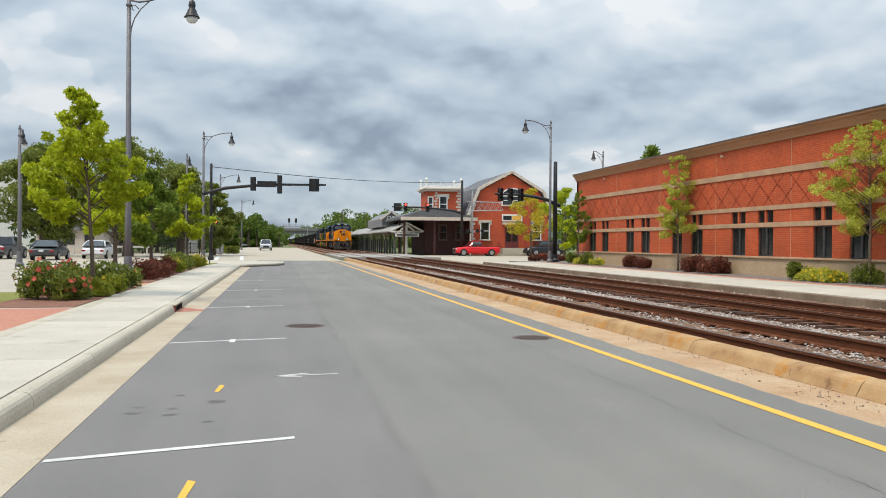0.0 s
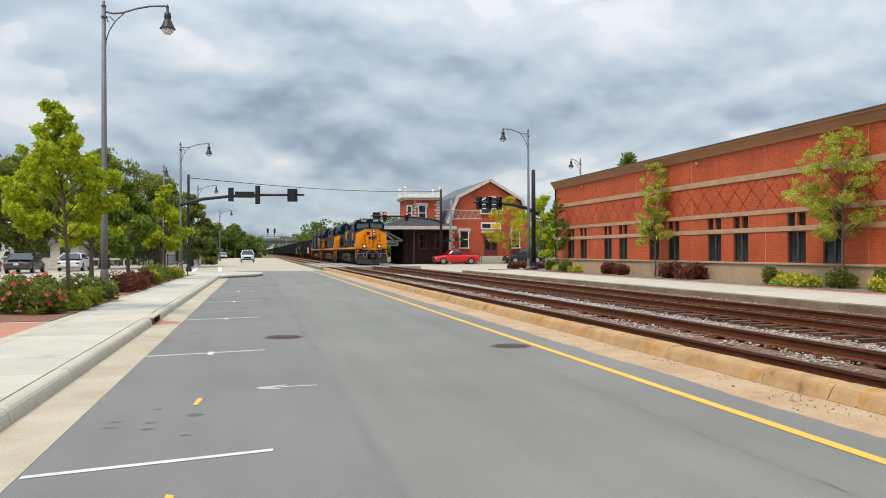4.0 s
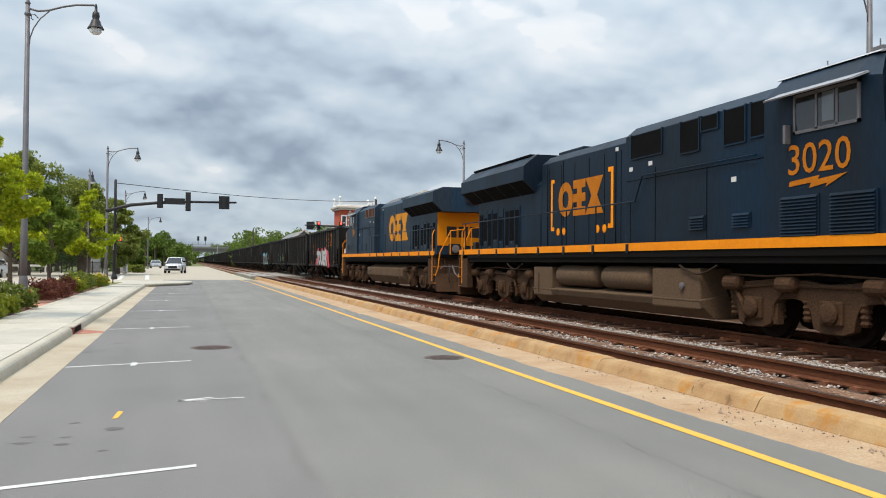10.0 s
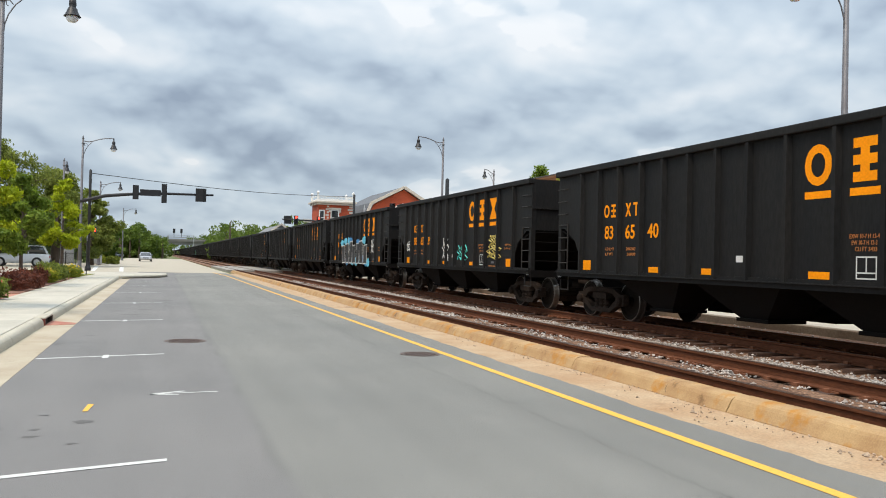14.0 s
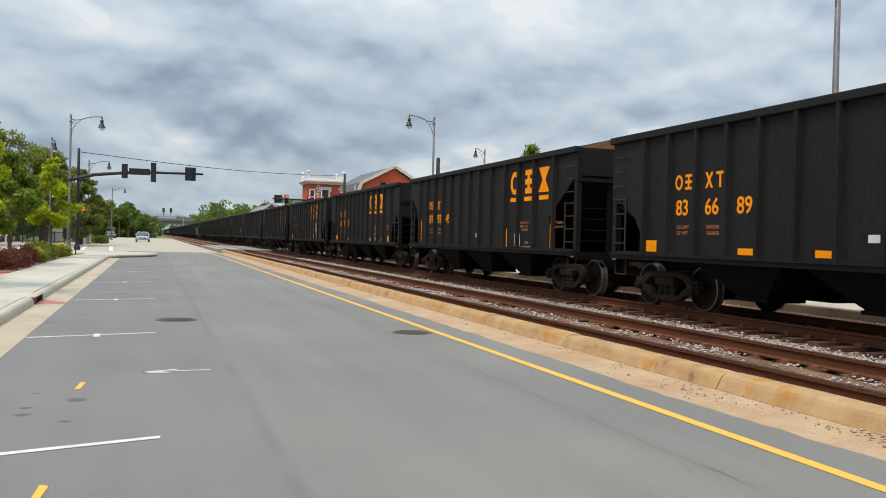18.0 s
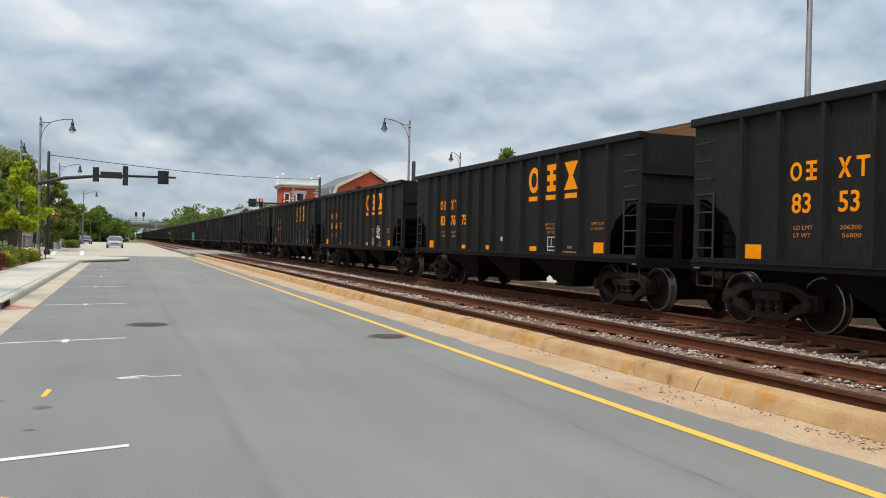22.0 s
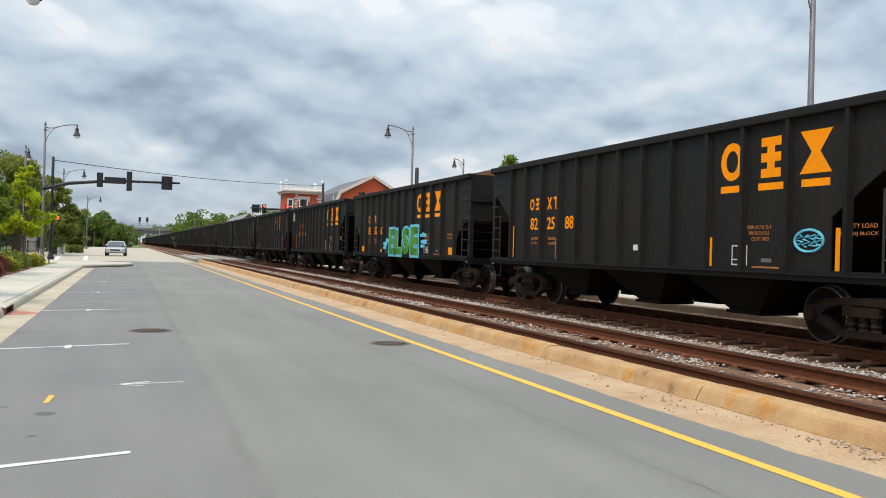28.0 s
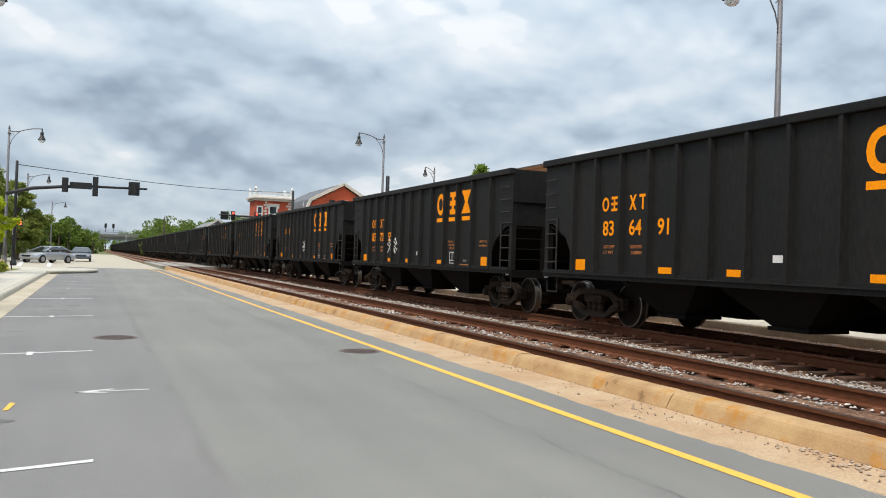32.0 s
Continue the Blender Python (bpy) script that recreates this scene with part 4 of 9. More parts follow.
for a, b in wins:
    wd = part("window", Geo().box(WX + 0.10, WX + 0.13, a, b, 0.985, 2.21), DARK_GLASS, bld)
    fr = Geo()
    c = (a + b) / 2
    for y0, y1 in ((a, a + 0.05), (c - 0.05, c + 0.05), (b - 0.05, b)):
        fr.box(WX + 0.06, WX + 0.14, y0, y1, 0.985, 2.21)
    fr.box(WX + 0.06, WX + 0.14, a, b, 2.16, 2.21).box(WX + 0.06, WX + 0.14, a, b, 0.985, 1.03)
    part("frame", fr, WIN_FRAME, wd)
    for y0, y1 in ((a, c - 0.07), (c + 0.07, b)):
        tw = part("transom_window", Geo().box(WX + 0.10, WX + 0.13, y0, y1, 2.40, 2.92), DARK_GLASS, bld)
        fr = Geo().box(WX + 0.07, WX + 0.14, y0, y0 + 0.04, 2.4, 2.92).box(WX + 0.07, WX + 0.14, y1 - 0.04, y1, 2.4, 2.92).box(WX + 0.072, WX + 0.138, y0 + 0.03, y1 - 0.03, 2.88, 2.92)
        part("frame", fr, WIN_FRAME, tw)
for yb, zb in ((35.0, 5.45), (49.0, 5.45), (21.0, 5.45)):
    part("wall_box", Geo().box(WX - 0.10, WX + 0.02, yb - 0.09, yb + 0.09, zb, zb + 0.12), LIMESTONE, bld, bevel=0.01)

# ---- lamp posts ----
def street_lamp(x, y, h, turn, z=0.15, label="tall grey street lamp with a curved arm and bell head", reach=1.97):
    ob = thing("street_lamp", label, "street lamp", "street lamps", pose(x, y, z, 0, 0, turn))
    part("base", Geo().lathe([(0.22, 0), (0.22, 0.12), (0.15, 0.25), (0.13, 0.7), (0.11, 0.8)], n=16), GREY_METAL, ob, smooth=False)
    part("pole", Geo().lathe([(0.105, 0.75), (0.10, 2), (0.065, h), (0.03, h + 0.02)], n=12), GREY_METAL, ob, smooth=True)
    part("finial", Geo().lathe([(0.05, h), (0.09, h + 0.05), (0.04, h + 0.12), (0.05, h + 0.18), (0.01, h + 0.26)], n=10), GREY_METAL, ob, smooth=True)
    L = reach
    arm = [(0, 0, h - 0.12), (0.3 * L / 1.97, 0, h - 0.17), (0.6 * L / 1.97, 0, h - 0.12), (1.0 * L / 1.97, 0, h + 0.03), (1.4 * L / 1.97, 0, h + 0.13), (L - 0.08, 0, h + 0.17), (L, 0, h + 0.14)]
    part("arm", Geo().tube(arm, 0.034, 8), GREY_METAL, ob, smooth=True)
    part("collar", Geo().lathe([(0.075, h - 0.34), (0.10, h - 0.31), (0.10, h - 0.27), (0.07, h - 0.24)], n=12), GREY_METAL, ob, smooth=True)
    scroll = [(0.05, 0, h - 1.30), (0.07, 0, h - 1.05), (0.17, 0, h - 0.72), (0.36, 0, h - 0.40), (0.62, 0, h - 0.14)]
    part("curl", Geo().tube([(0.30, 0, h - 0.40), (0.20, 0, h - 0.28), (0.10, 0, h - 0.30), (0.10, 0, h - 0.42), (0.16, 0, h - 0.46)], 0.016, 6), GREY_METAL, ob, smooth=True)
    part("scroll", Geo().tube(scroll, 0.022, 6), GREY_METAL, ob, smooth=True)
    hd = part("lamp_head", Geo().lathe([(0.02, h + 0.22), (0.04, h + 0.12), (0.045, h - 0.02), (0.10, h - 0.06), (0.115, h - 0.20), (0.095, h - 0.28), (0.14, h - 0.33), (0.165, h - 0.42), (0.235, h - 0.55), (0.26, h - 0.58), (0.21, h - 0.58)], (L, 0, 0), 16), BLACK_METAL, ob, smooth=True)
    part("lens", Geo().lathe([(0.20, h - 0.57), (0.18, h - 0.68), (0.11, h - 0.75), (0.02, h - 0.77)], (L, 0, 0), 14), material("frosted_lens", (0.7, 0.72, 0.74), 0.3, bump=0), hd, smooth=True)
    return ob


street_lamp(-4.78, 28.6, 9.25, 0)
street_lamp(-5.29, 62.5, 9.18, 0, 0.0)
street_lamp(18.77, 56.0, 9.75, 180, reach=1.85)
street_lamp(16.6, 17.05, 8.8, 180, reach=1.62)
street_lamp(29.97, 74.0, 10.0, 180, 0.0, reach=0.95)
street_lamp(-6.3, 96.0, 8.75, 0, 0.0)
street_lamp(-12.95, 46.0, 7.0, 100, 0.09, reach=1.4)
street_lamp(-6.2, 150.0, 8.6, 0, 0.0)
street_lamp(-7.22, 70.0, 8.3, 90, 0.0)

# ---- traffic signals ----
def signal_head(parent, m, lit=None, faces=-1, wide=0.54, tall=1.0):
    """Three lamps in a black housing with a backplate. faces: -1 looks to -y."""
    hd = part("signal_head", Geo().box(-0.15, 0.15, -0.12, 0.12, -tall * 0.46, tall * 0.46).box(-wide / 2, wide / 2, 0.0, 0.03, -tall / 2, tall / 2), BLACK_METAL, parent, m=m)
    for i, zz in enumerate((0.30, 0.0, -0.30)):
        v = [(0.135 * math.cos(a), faces * 0.12, zz + 0.135 * math.sin(a)) for a in [math.pi * (-0.15 + 1.3 * q / 8) for q in range(9)]]
        v2 = [(p[0], faces * 0.34, p[2]) for p in v]
        g = Geo().add(v + v2, [(q, q + 1, q + 10, q + 9) for q in range(8)])
        part("visor", g, BLACK_METAL, hd)
        g = Geo().lathe([(0.12, 0), (0.11, 0.02), (0.05, 0.035)], (0, 0, 0), 12, "y")
        part("lens", g, RED_LAMP if lit == i else DARK_GLASS, hd, m=pose(0, faces * 0.125 - (0.03 if faces < 0 else 0), zz))
    return hd


def mast(x, y, h, reach, za, turn, heads, label, lit=None, faces=-1, plates=(), br=0.17, back=0.35):
    ob = thing("traffic_signal_mast", label, "traffic signal", "traffic signals", pose(x, y, 0.1, 0, 0, turn))
    part("base", Geo().lathe([(br * 1.9, 0), (br * 1.9, 0.2), (br * 1.3, 0.35), (br * 1.05, 0.6)], n=14), BLACK_METAL, ob)
    part("pole", Geo().lathe([(br, 0.5), (br * 0.8, h), (0.02, h + 0.08)], n=12), BLACK_METAL, ob, smooth=True)
    pts = [(-back, 0, za - 0.3 * back), (0, 0, za), (reach * 0.12, 0, za + 0.28), (reach * 0.35, 0, za + 0.5), (reach * 0.6, 0, za + 0.62), (reach, 0, za + 0.66)]
    part("arm", Geo().tube(pts, [0.13, 0.13, 0.125, 0.11, 0.095, 0.07], 10), BLACK_METAL, ob, smooth=True)
    for xx, wide, tall in heads:
        signal_head(ob, pose(xx, -0.14, za + 0.62), lit, faces, wide, tall)
    for xx, w, hh, ma in plates:
        part("sign_plate", Geo().box(xx - w / 2, xx + w / 2, -0.16, -0.13, za + 0.62 - hh / 2, za + 0.62 + hh / 2), ma, ob, bevel=0.01)
    return ob


mast_left = mast(-4.75, 62.5, 6.95, 8.25, 4.95, 0, ((2.97, 0.40, 1.0), (4.87, 0.36, 1.35), (7.37, 0.74, 0.95)), "black traffic signal mast with a long curved arm", None, 1, ((3.95, 1.4, 0.45, BLACK_METAL),), br=0.11, back=0.62)
mast(19.24, 56.3, 7.1, 4.4, 4.15, 180, ((2.5, 0.42, 0.9), (3.25, 0.42, 0.9), (3.97, 0.42, 0.9)), "black traffic signal mast seen from behind its heads", None, 1)
mast(20.76, 93.6, 8.5, 8.1, 4.77, 180, ((4.0, 0.45, 1.0), (6.54, 0.45, 1.0)), "black signal mast with two red lights lit", 0, 1, ((7.47, 0.82, 0.9, BLACK_METAL), (5.31, 0.9, 0.4, WHITE_PAINT)))
# the span cable
tagged(part("span_cable", Geo().tube([(-4.7 + 25.46 * q / 8, 62.5 + 31.1 * q / 8, 6.85 + 1.55 * q / 8 - 0.38 * math.sin(math.pi * q / 8)) for q in range(9)], 0.025, 6), BLACK_METAL), "thin black cable strung between two masts", "cable")

# ---- crossing signal beside the depot ----
cs = thing("crossing_signal", "silver railway crossing signal with a truss arm", "crossing signal", "", pose(22.19, 94.5, 0))
part("pole", Geo().lathe([(0.12, 0), (0.11, 7.0), (0.14, 7.02), (0.02, 7.6)], n=10), GALV, cs)
g = Geo()
for zz in (5.2, 6.3):
    for yy in (-0.35, 0.35):
        g.tube([(-0.6, yy, zz), (3.6, yy, zz + (0.12 if zz < 6 else -0.1))], 0.05, 6)
for i in range(6):
    x0 = -0.6 + 0.70 * i
    for yy in (-0.35, 0.35):
        g.tube([(x0, yy, 5.22), (x0 + 0.35, yy, 6.25), (x0 + 0.70, yy, 5.25)], 0.03, 5)
part("truss", g, GALV, cs)
g = Geo()
part("flasher", Geo().box(-1.5, -0.1, -0.1, 0.1, 2.6, 2.8), BLACK_METAL, cs)
for xx in (-1.4, -0.5, 0.6, 1.2):
    part("flasher_lamp", Geo().lathe([(0.25, 0), (0.25, 0.05), (0.12, 0.25)], (xx, -0.2, 2.9), 12, "y"), BLACK_METAL, cs)
part("gate_box", Geo().box(-0.35, 0.35, -0.3, 0.3, 0.5, 1.4), GALV, cs)

# ---- depot ----
depot = thing("train_depot", "old red brick depot with a grey gambrel roof and tower", "building")
DY = 98.0
gab = [(22.9, 0), (32.6, 0), (32.6, 4.6), (31.6, 7.6), (27.86, 9.9), (24.1, 7.9), (22.9, 4.6)]
part("gable_wall", Geo().prism(gab, DY, DY + 0.4, "y"), DEPOT_BRICK, depot)
part("side_wall", Geo().box(22.9, 23.3, DY + 0.4, DY + 16, 0, 4.6), DEPOT_BRICK_X, depot)
part("side_wall", Geo().box(32.2, 32.6, DY + 0.4, DY + 16, 0, 4.6), DEPOT_BRICK_X, depot)
rf = [(22.3, 4.5), (23.8, 8.15), (27.86, 10.25), (31.9, 7.9), (33.2, 4.5), (32.95, 4.4), (31.7, 7.65), (27.86, 9.98), (24.0, 7.9), (22.6, 4.4)]
g = Geo()
for (p, q, r, s) in ((rf[0], rf[1], rf[8], rf[9]), (rf[1], rf[2], rf[7], rf[8]), (rf[2], rf[3], rf[6], rf[7]), (rf[3], rf[4], rf[5], rf[6])):
    g.prism([p, q, r, s], DY - 0.25, DY + 17, "y")
part("roof", g, SLATE, depot)
g = Geo()
for p, q in zip(rf[0:4], rf[1:5]):
    g.bar((p[0], DY - 0.3, p[1] - 0.08), (q[0], DY - 0.3, q[1] - 0.08), 0.2, 0.34)
part("barge_board", g, CREAM_WOOD, depot)


def depot_window(x0, x1, z0, z1, y=DY, arch=0.0, lintel=True, trim=None):
    w = part("window", Geo().box(x0, x1, y - 0.03, y + 0.02, z0, z1), DARK_GLASS, depot)
    fr = Geo().box(x0 - 0.1, x0 + 0.02, y - 0.09, y, z0, z1).box(x1 - 0.02, x1 + 0.1, y - 0.09, y, z0, z1).box(x0 - 0.1, x1 + 0.1, y - 0.09, y, z1 - 0.04, z1 + 0.1).box(x0, x1, y - 0.06, y, (z0 + z1) / 2 - 0.04, (z0 + z1) / 2 + 0.04)
    if arch:
        n = 10
        cx, r = (x0 + x1) / 2, (x1 - x0) / 2
        pts = [(cx + (r + 0.1) * math.cos(math.pi * k / n), z1 + (arch + 0.1) * math.sin(math.pi * k / n)) for k in range(n + 1)]
        part("arched_pane", Geo().prism([(cx + r * math.cos(math.pi * k / n), z1 + arch * math.sin(math.pi * k / n)) for k in range(n + 1)], y - 0.03, y + 0.02, "y"), DARK_GLASS, w)
        for (p, q) in zip(pts, pts[1:]):
            fr.bar((p[0], y - 0.05, p[1]), (q[0], y - 0.05, q[1]), 0.12, 0.14)
        fr.box(cx - 0.04, cx + 0.04, y - 0.07, y, z0, z1 + arch)
    part("frame", fr, trim or WHITE_WOOD, w)
    part("sill", Geo().box(x0 - 0.2, x1 + 0.2, y - 0.2, y, z0 - 0.16, z0), trim or CREAM_WOOD, w)
    if lintel:
        part("lintel", Geo().box(x0 - 0.3, x1 + 0.3, y - 0.16, y, z1 + 0.1, z1 + 0.3).box(x0 - 0.3, x0 - 0.14, y - 0.14, y, z1 - 0.25, z1 + 0.1).box(x1 + 0.14, x1 + 0.3, y - 0.14, y, z1 - 0.25, z1 + 0.1), CREAM_WOOD, w)


depot_window(24.1, 25.1, 1.95, 3.95)
depot_window(30.6, 31.6, 1.95, 3.95)
depot_window(26.75, 29.4, 6.15, 7.2, arch=0.85, lintel=False)
door = part("door", Geo().box(27.1, 28.8, DY - 0.05, DY + 0.05, 0.9, 3.6), material("dark_red_door", (0.13, 0.02, 0.02), 0.6), depot, "dark red double door")
part("door_glass", Geo().box(27.25, 27.85, DY - 0.07, DY, 1.7, 3.0).box(28.05, 28.65, DY - 0.07, DY, 1.7, 3.0), DARK_GLASS, door)
part("door_hood", Geo().box(26.7, 29.2, DY - 0.5, DY, 3.75, 4.0), CREAM_WOOD, depot)
sg = part("shop_sign", Geo().box(26.7, 29.25, DY - 0.15, DY - 0.02, 4.15, 5.0), WHITE_WOOD, depot, "white shop sign with yellow blocks")
part("sign_block", Geo().box(26.85, 27.9, DY - 0.17, DY - 0.15, 4.3, 4.82), BLACK_METAL, sg)
part("sign_block", Geo().box(28.0, 29.1, DY - 0.17, DY - 0.15, 4.3, 4.82), YELLOW_PAINT, sg)
g = Geo()
for i in range(5):
    g.box(26.6 - 0.1 * (4 - i) , 29.3 + 0.1 * (4 - i), DY - 0.35 * (5 - i), DY, 0.18 * i, 0.18 * (i + 1))
part("steps", g, KERB_PALE, depot)
for xx in (26.3, 29.6):
    part("stair_rail", Geo().tube([(xx, DY - 1.7, 0.0), (xx, DY - 1.7, 0.95), (xx, DY - 0.2, 1.8), (xx, DY - 0.2, 0.9)], 0.04, 6), material("red_iron_rail", (0.25, 0.03, 0.025), 0.6), depot)
# quoins at the corner
for i in range(9):
    part("quoin", Geo().box(22.82, 23.2 + 0.2 * (i % 2), DY - 0.05, DY + 0.05, 0.5 + 0.45 * i, 0.78 + 0.45 * i), CREAM_WOOD, depot)
# tower
TY = 99.5
part("tower_wall", Geo().box(17.7, 21.9, TY, TY + 4.2, 0, 8.0), DEPOT_BRICK, depot)
part("tower_cornice", Geo().box(17.25, 22.35, TY - 0.45, TY + 4.6, 7.95, 8.16).box(17.45, 22.15, TY - 0.25, TY + 4.4, 7.72, 7.95), CREAM_WOOD, depot, bevel=0.03)
for zz in (8.32, 8.72):
    for b4 in ((17.6, 22.0, TY - 0.05, TY + 0.05), (17.6, 17.7, TY + 0.05, TY + 4.2), (21.9, 22.0, TY + 0.05, TY + 4.2)):
        part("balustrade_rail", Geo().box(*b4, zz, zz + 0.09), WHITE_WOOD, depot)
part("parapet", Geo().box(17.55, 22.05, TY - 0.1, TY + 4.2, 8.16, 8.30), WHITE_WOOD, depot)
for i in range(11):
    xx = 17.9 + 0.38 * i
    part("baluster", Geo().bar((xx - 0.17, TY, 8.40), (xx + 0.17, TY, 8.73), 0.05, 0.05).bar((xx + 0.17, TY, 8.40), (xx - 0.17, TY, 8.73), 0.05, 0.05), WHITE_WOOD, depot)
for xx, yy in ((17.65, TY), (21.95, TY), (17.65, TY + 4.1), (21.95, TY + 4.1)):
    part("corner_post", Geo().box(xx - 0.13, xx + 0.13, yy - 0.13, yy + 0.13, 8.16, 8.92), WHITE_WOOD, depot)
    part("ball_finial", Geo().lathe([(0.06, 8.92), (0.08, 8.98), (0.15, 9.08), (0.18, 9.19), (0.15, 9.31), (0.02, 9.38)], (xx, yy, 0), 10), WHITE_WOOD, depot, smooth=True)
depot_window(19.3, 20.15, 5.25, 7.1, TY)
depot_window(17.9, 18.4, 5.3, 7.0, TY, lintel=False)
for i in range(9):
    part("quoin", Geo().box(21.5 - 0.2 * (i % 2), 21.98, TY - 0.05, TY + 0.05, 4.7 + 0.34 * i, 4.93 + 0.34 * i), CREAM_WOOD, depot)
    part("quoin", Geo().box(18.75 - 0.15 * (i % 2), 19.0, TY - 0.04, TY + 0.05, 4.7 + 0.34 * i, 4.93 + 0.34 * i), CREAM_WOOD, depot)
part("low_wing", Geo().box(17.6, 22.9, 104, 109, 0, 4.4), DEPOT_BRICK, depot)
prof = [(14.2, 4.25), (23.2, 4.25), (23.2, 4.5), (20, 5.5), (17, 5.4), (14.2, 4.55)]
part("porch_roof", Geo().prism(prof, 96.6, 126, "y"), SLATE, depot)
part("porch_fascia", Geo().box(14.1, 23.3, 96.4, 96.6, 4.1, 4.5), CREAM_WOOD, depot)
for xx in (22.6,):
    part("porch_post", Geo().box(xx - 0.12, xx + 0.12, 96.8, 97.04, 0, 4.2), CREAM_WOOD, depot)
# maroon and trim are darkened: the porch's shade is put into their colours
PORCH_SHADE_MAROON = material("maroon_darkened_for_porch_shade", (0.055, 0.014, 0.012), 0.7, var=0.12, tint=(0.035, 0.011, 0.010))
SHADED_TRIM = material("trim_darkened_for_porch_shade", (0.13, 0.075, 0.06), 0.7)
# added cladding over the brick, so the recess under the porch reads as shaded
part("porch_side_wall", Geo().box(17.40, 17.58, 99.46, 109.1, 0, 4.25), PORCH_SHADE_MAROON, depot)
part("porch_wall", Geo().box(17.5, 22.88, 99.2, 99.45, 0, 4.25), PORCH_SHADE_MAROON, depot, "maroon boarded wall, darkened to stand for the porch's shade")
for i in range(14):
    part("board_batten", Geo().box(17.6 + 0.39 * i, 17.65 + 0.39 * i, 99.17, 99.2, 0.1, 4.2), PORCH_SHADE_MAROON, depot)
for x0 in (19.2, 21.3):
    depot_window(x0, x0 + 0.85, 1.9, 3.6, 99.2, lintel=False, trim=SHADED_TRIM)
for xx, yy in ((18.2, 96.8), (14.6, 97.0), (14.6, 101.0)):
    part("porch_post", Geo().box(xx - 0.11, xx + 0.11, yy, yy + 0.22, 0, 4.2), PORCH_SHADE_MAROON, depot)
# grey dormer of the far wing
g = Geo().prism([(13.8, 3.6), (16.3, 3.6), (16.3, 4.7), (15.05, 5.6), (13.8, 4.7)], 112, 130, "y")
part("grey_wing", g, GREY_SIDING, depot)
g = Geo().bar((13.55, 111.85, 4.55), (15.05, 111.85, 5.68), 0.3, 0.2).bar((15.05, 111.85, 5.68), (16.55, 111.85, 4.55), 0.3, 0.2)
part("grey_wing_trim", g, CREAM_WOOD, depot)
depot_window(14.55, 14.9, 4.35, 4.95, 112, lintel=False)
depot_window(15.25, 15.6, 4.35, 4.95, 112, lintel=False)

# ---- platform canopy ----
CANOPY_ROOF = material("pale_weathered_canopy_roof", (0.30, 0.295, 0.28), 0.8, var=0.1, scale=0.5, fine=8, tint=(0.22, 0.215, 0.205))
can = thing("platform_canopy", "long station canopy with a grey roof and white gable truss", "canopy")
CX = 15.35
prof = [(CX - 2.1, 2.75), (CX, 3.8), (CX + 2.1, 2.75), (CX + 2.1, 2.9), (CX, 3.95), (CX - 2.1, 2.9)]
part("roof", Geo().prism([prof[0], prof[1], prof[4], prof[5]], 100, 195, "y").prism([prof[1], prof[2], prof[3], prof[4]], 100, 195, "y"), CANOPY_ROOF, can)
g = Geo()
for a, b in (((CX - 2.1, 2.8), (CX, 3.88)), ((CX, 3.88), (CX + 2.1, 2.8)), ((CX - 1.9, 2.78), (CX + 1.9, 2.78)), ((CX - 1.0, 2.8), (CX, 3.6)), ((CX + 1.0, 2.8), (CX, 3.6)), ((CX, 2.4), (CX, 3.8))):
    g.bar((a[0], 99.9, a[1]), (b[0], 99.9, b[1]), 0.14, 0.16)
part("gable_truss", g, WHITE_WOOD, can)
for i in range(20):
    yy = 100.3 + 4.9 * i
    part("post", Geo().box(CX - 0.14, CX + 0.14, yy, yy + 0.28, 0, 3.4), GREY_SIDING if i % 2 else WHITE_WOOD, can)
    part("brace", Geo().bar((CX - 1.5, yy + 0.14, 2.9), (CX, yy + 0.14, 2.3), 0.1, 0.1).bar((CX + 1.5, yy + 0.14, 2.9), (CX, yy + 0.14, 2.3), 0.1, 0.1), WHITE_WOOD, can)
sb = part("station_sign", Geo().box(CX - 1.45, CX + 1.45, 99.6, 99.7, 2.2, 2.6), WHITE_WOOD, can, "white station name board")
part("sign_bar", Geo().box(CX - 1.25, CX + 1.25, 99.58, 99.6, 2.32, 2.48), BLACK_METAL, sb)
fence = thing("platform_fence", "black metal fence posts along the station platform", "fence", "", pose(13.5, 99, 0))
for i in range(34):
    part("post", Geo().box(-0.09, 0.09, 2.6 * i, 2.6 * i + 0.18, 0, 1.9), BLACK_METAL, fence)
part("rail", Geo().box(-0.03, 0.03, 0, 88, 1.2, 1.26), BLACK_METAL, fence)

# ---- far overpass with railway signals ----
op = thing("overpass", "grey concrete road bridge far down the tracks", "bridge", "", pose(0, 420, 0))
OP_CON = material("weathered_bridge_concrete", (0.22, 0.215, 0.20), 0.9, var=0.12, scale=0.4, fine=6, tint=(0.13, 0.125, 0.115))
part("deck", Geo().box(-30, 45, 0, 11, 7.0, 7.5).box(-30, 45, -0.1, 0.3, 7.5, 8.3), OP_CON, op)
part("girder", Geo().box(-30, 45, 0.6, 1.2, 5.6, 7.0).box(-30, 45, 9.6, 10.2, 5.6, 7.0), OP_CON, op)
for xx in (-3.5, 15.5):
    part("pier", Geo().box(xx - 0.6, xx + 0.6, 0.5, 10.5, 0, 5.7), OP_CON, op)
sbr = thing("signal_bridge", "silver railway signal bridge over the tracks", "signal", "", pose(0, 400, 0))
part("post", Geo().box(13.6, 14.1, -0.25, 0.25, 0, 9.5), GALV, sbr)
part("post", Geo().box(2.4, 2.9, -0.25, 0.25, 0, 9.5), GALV, sbr)
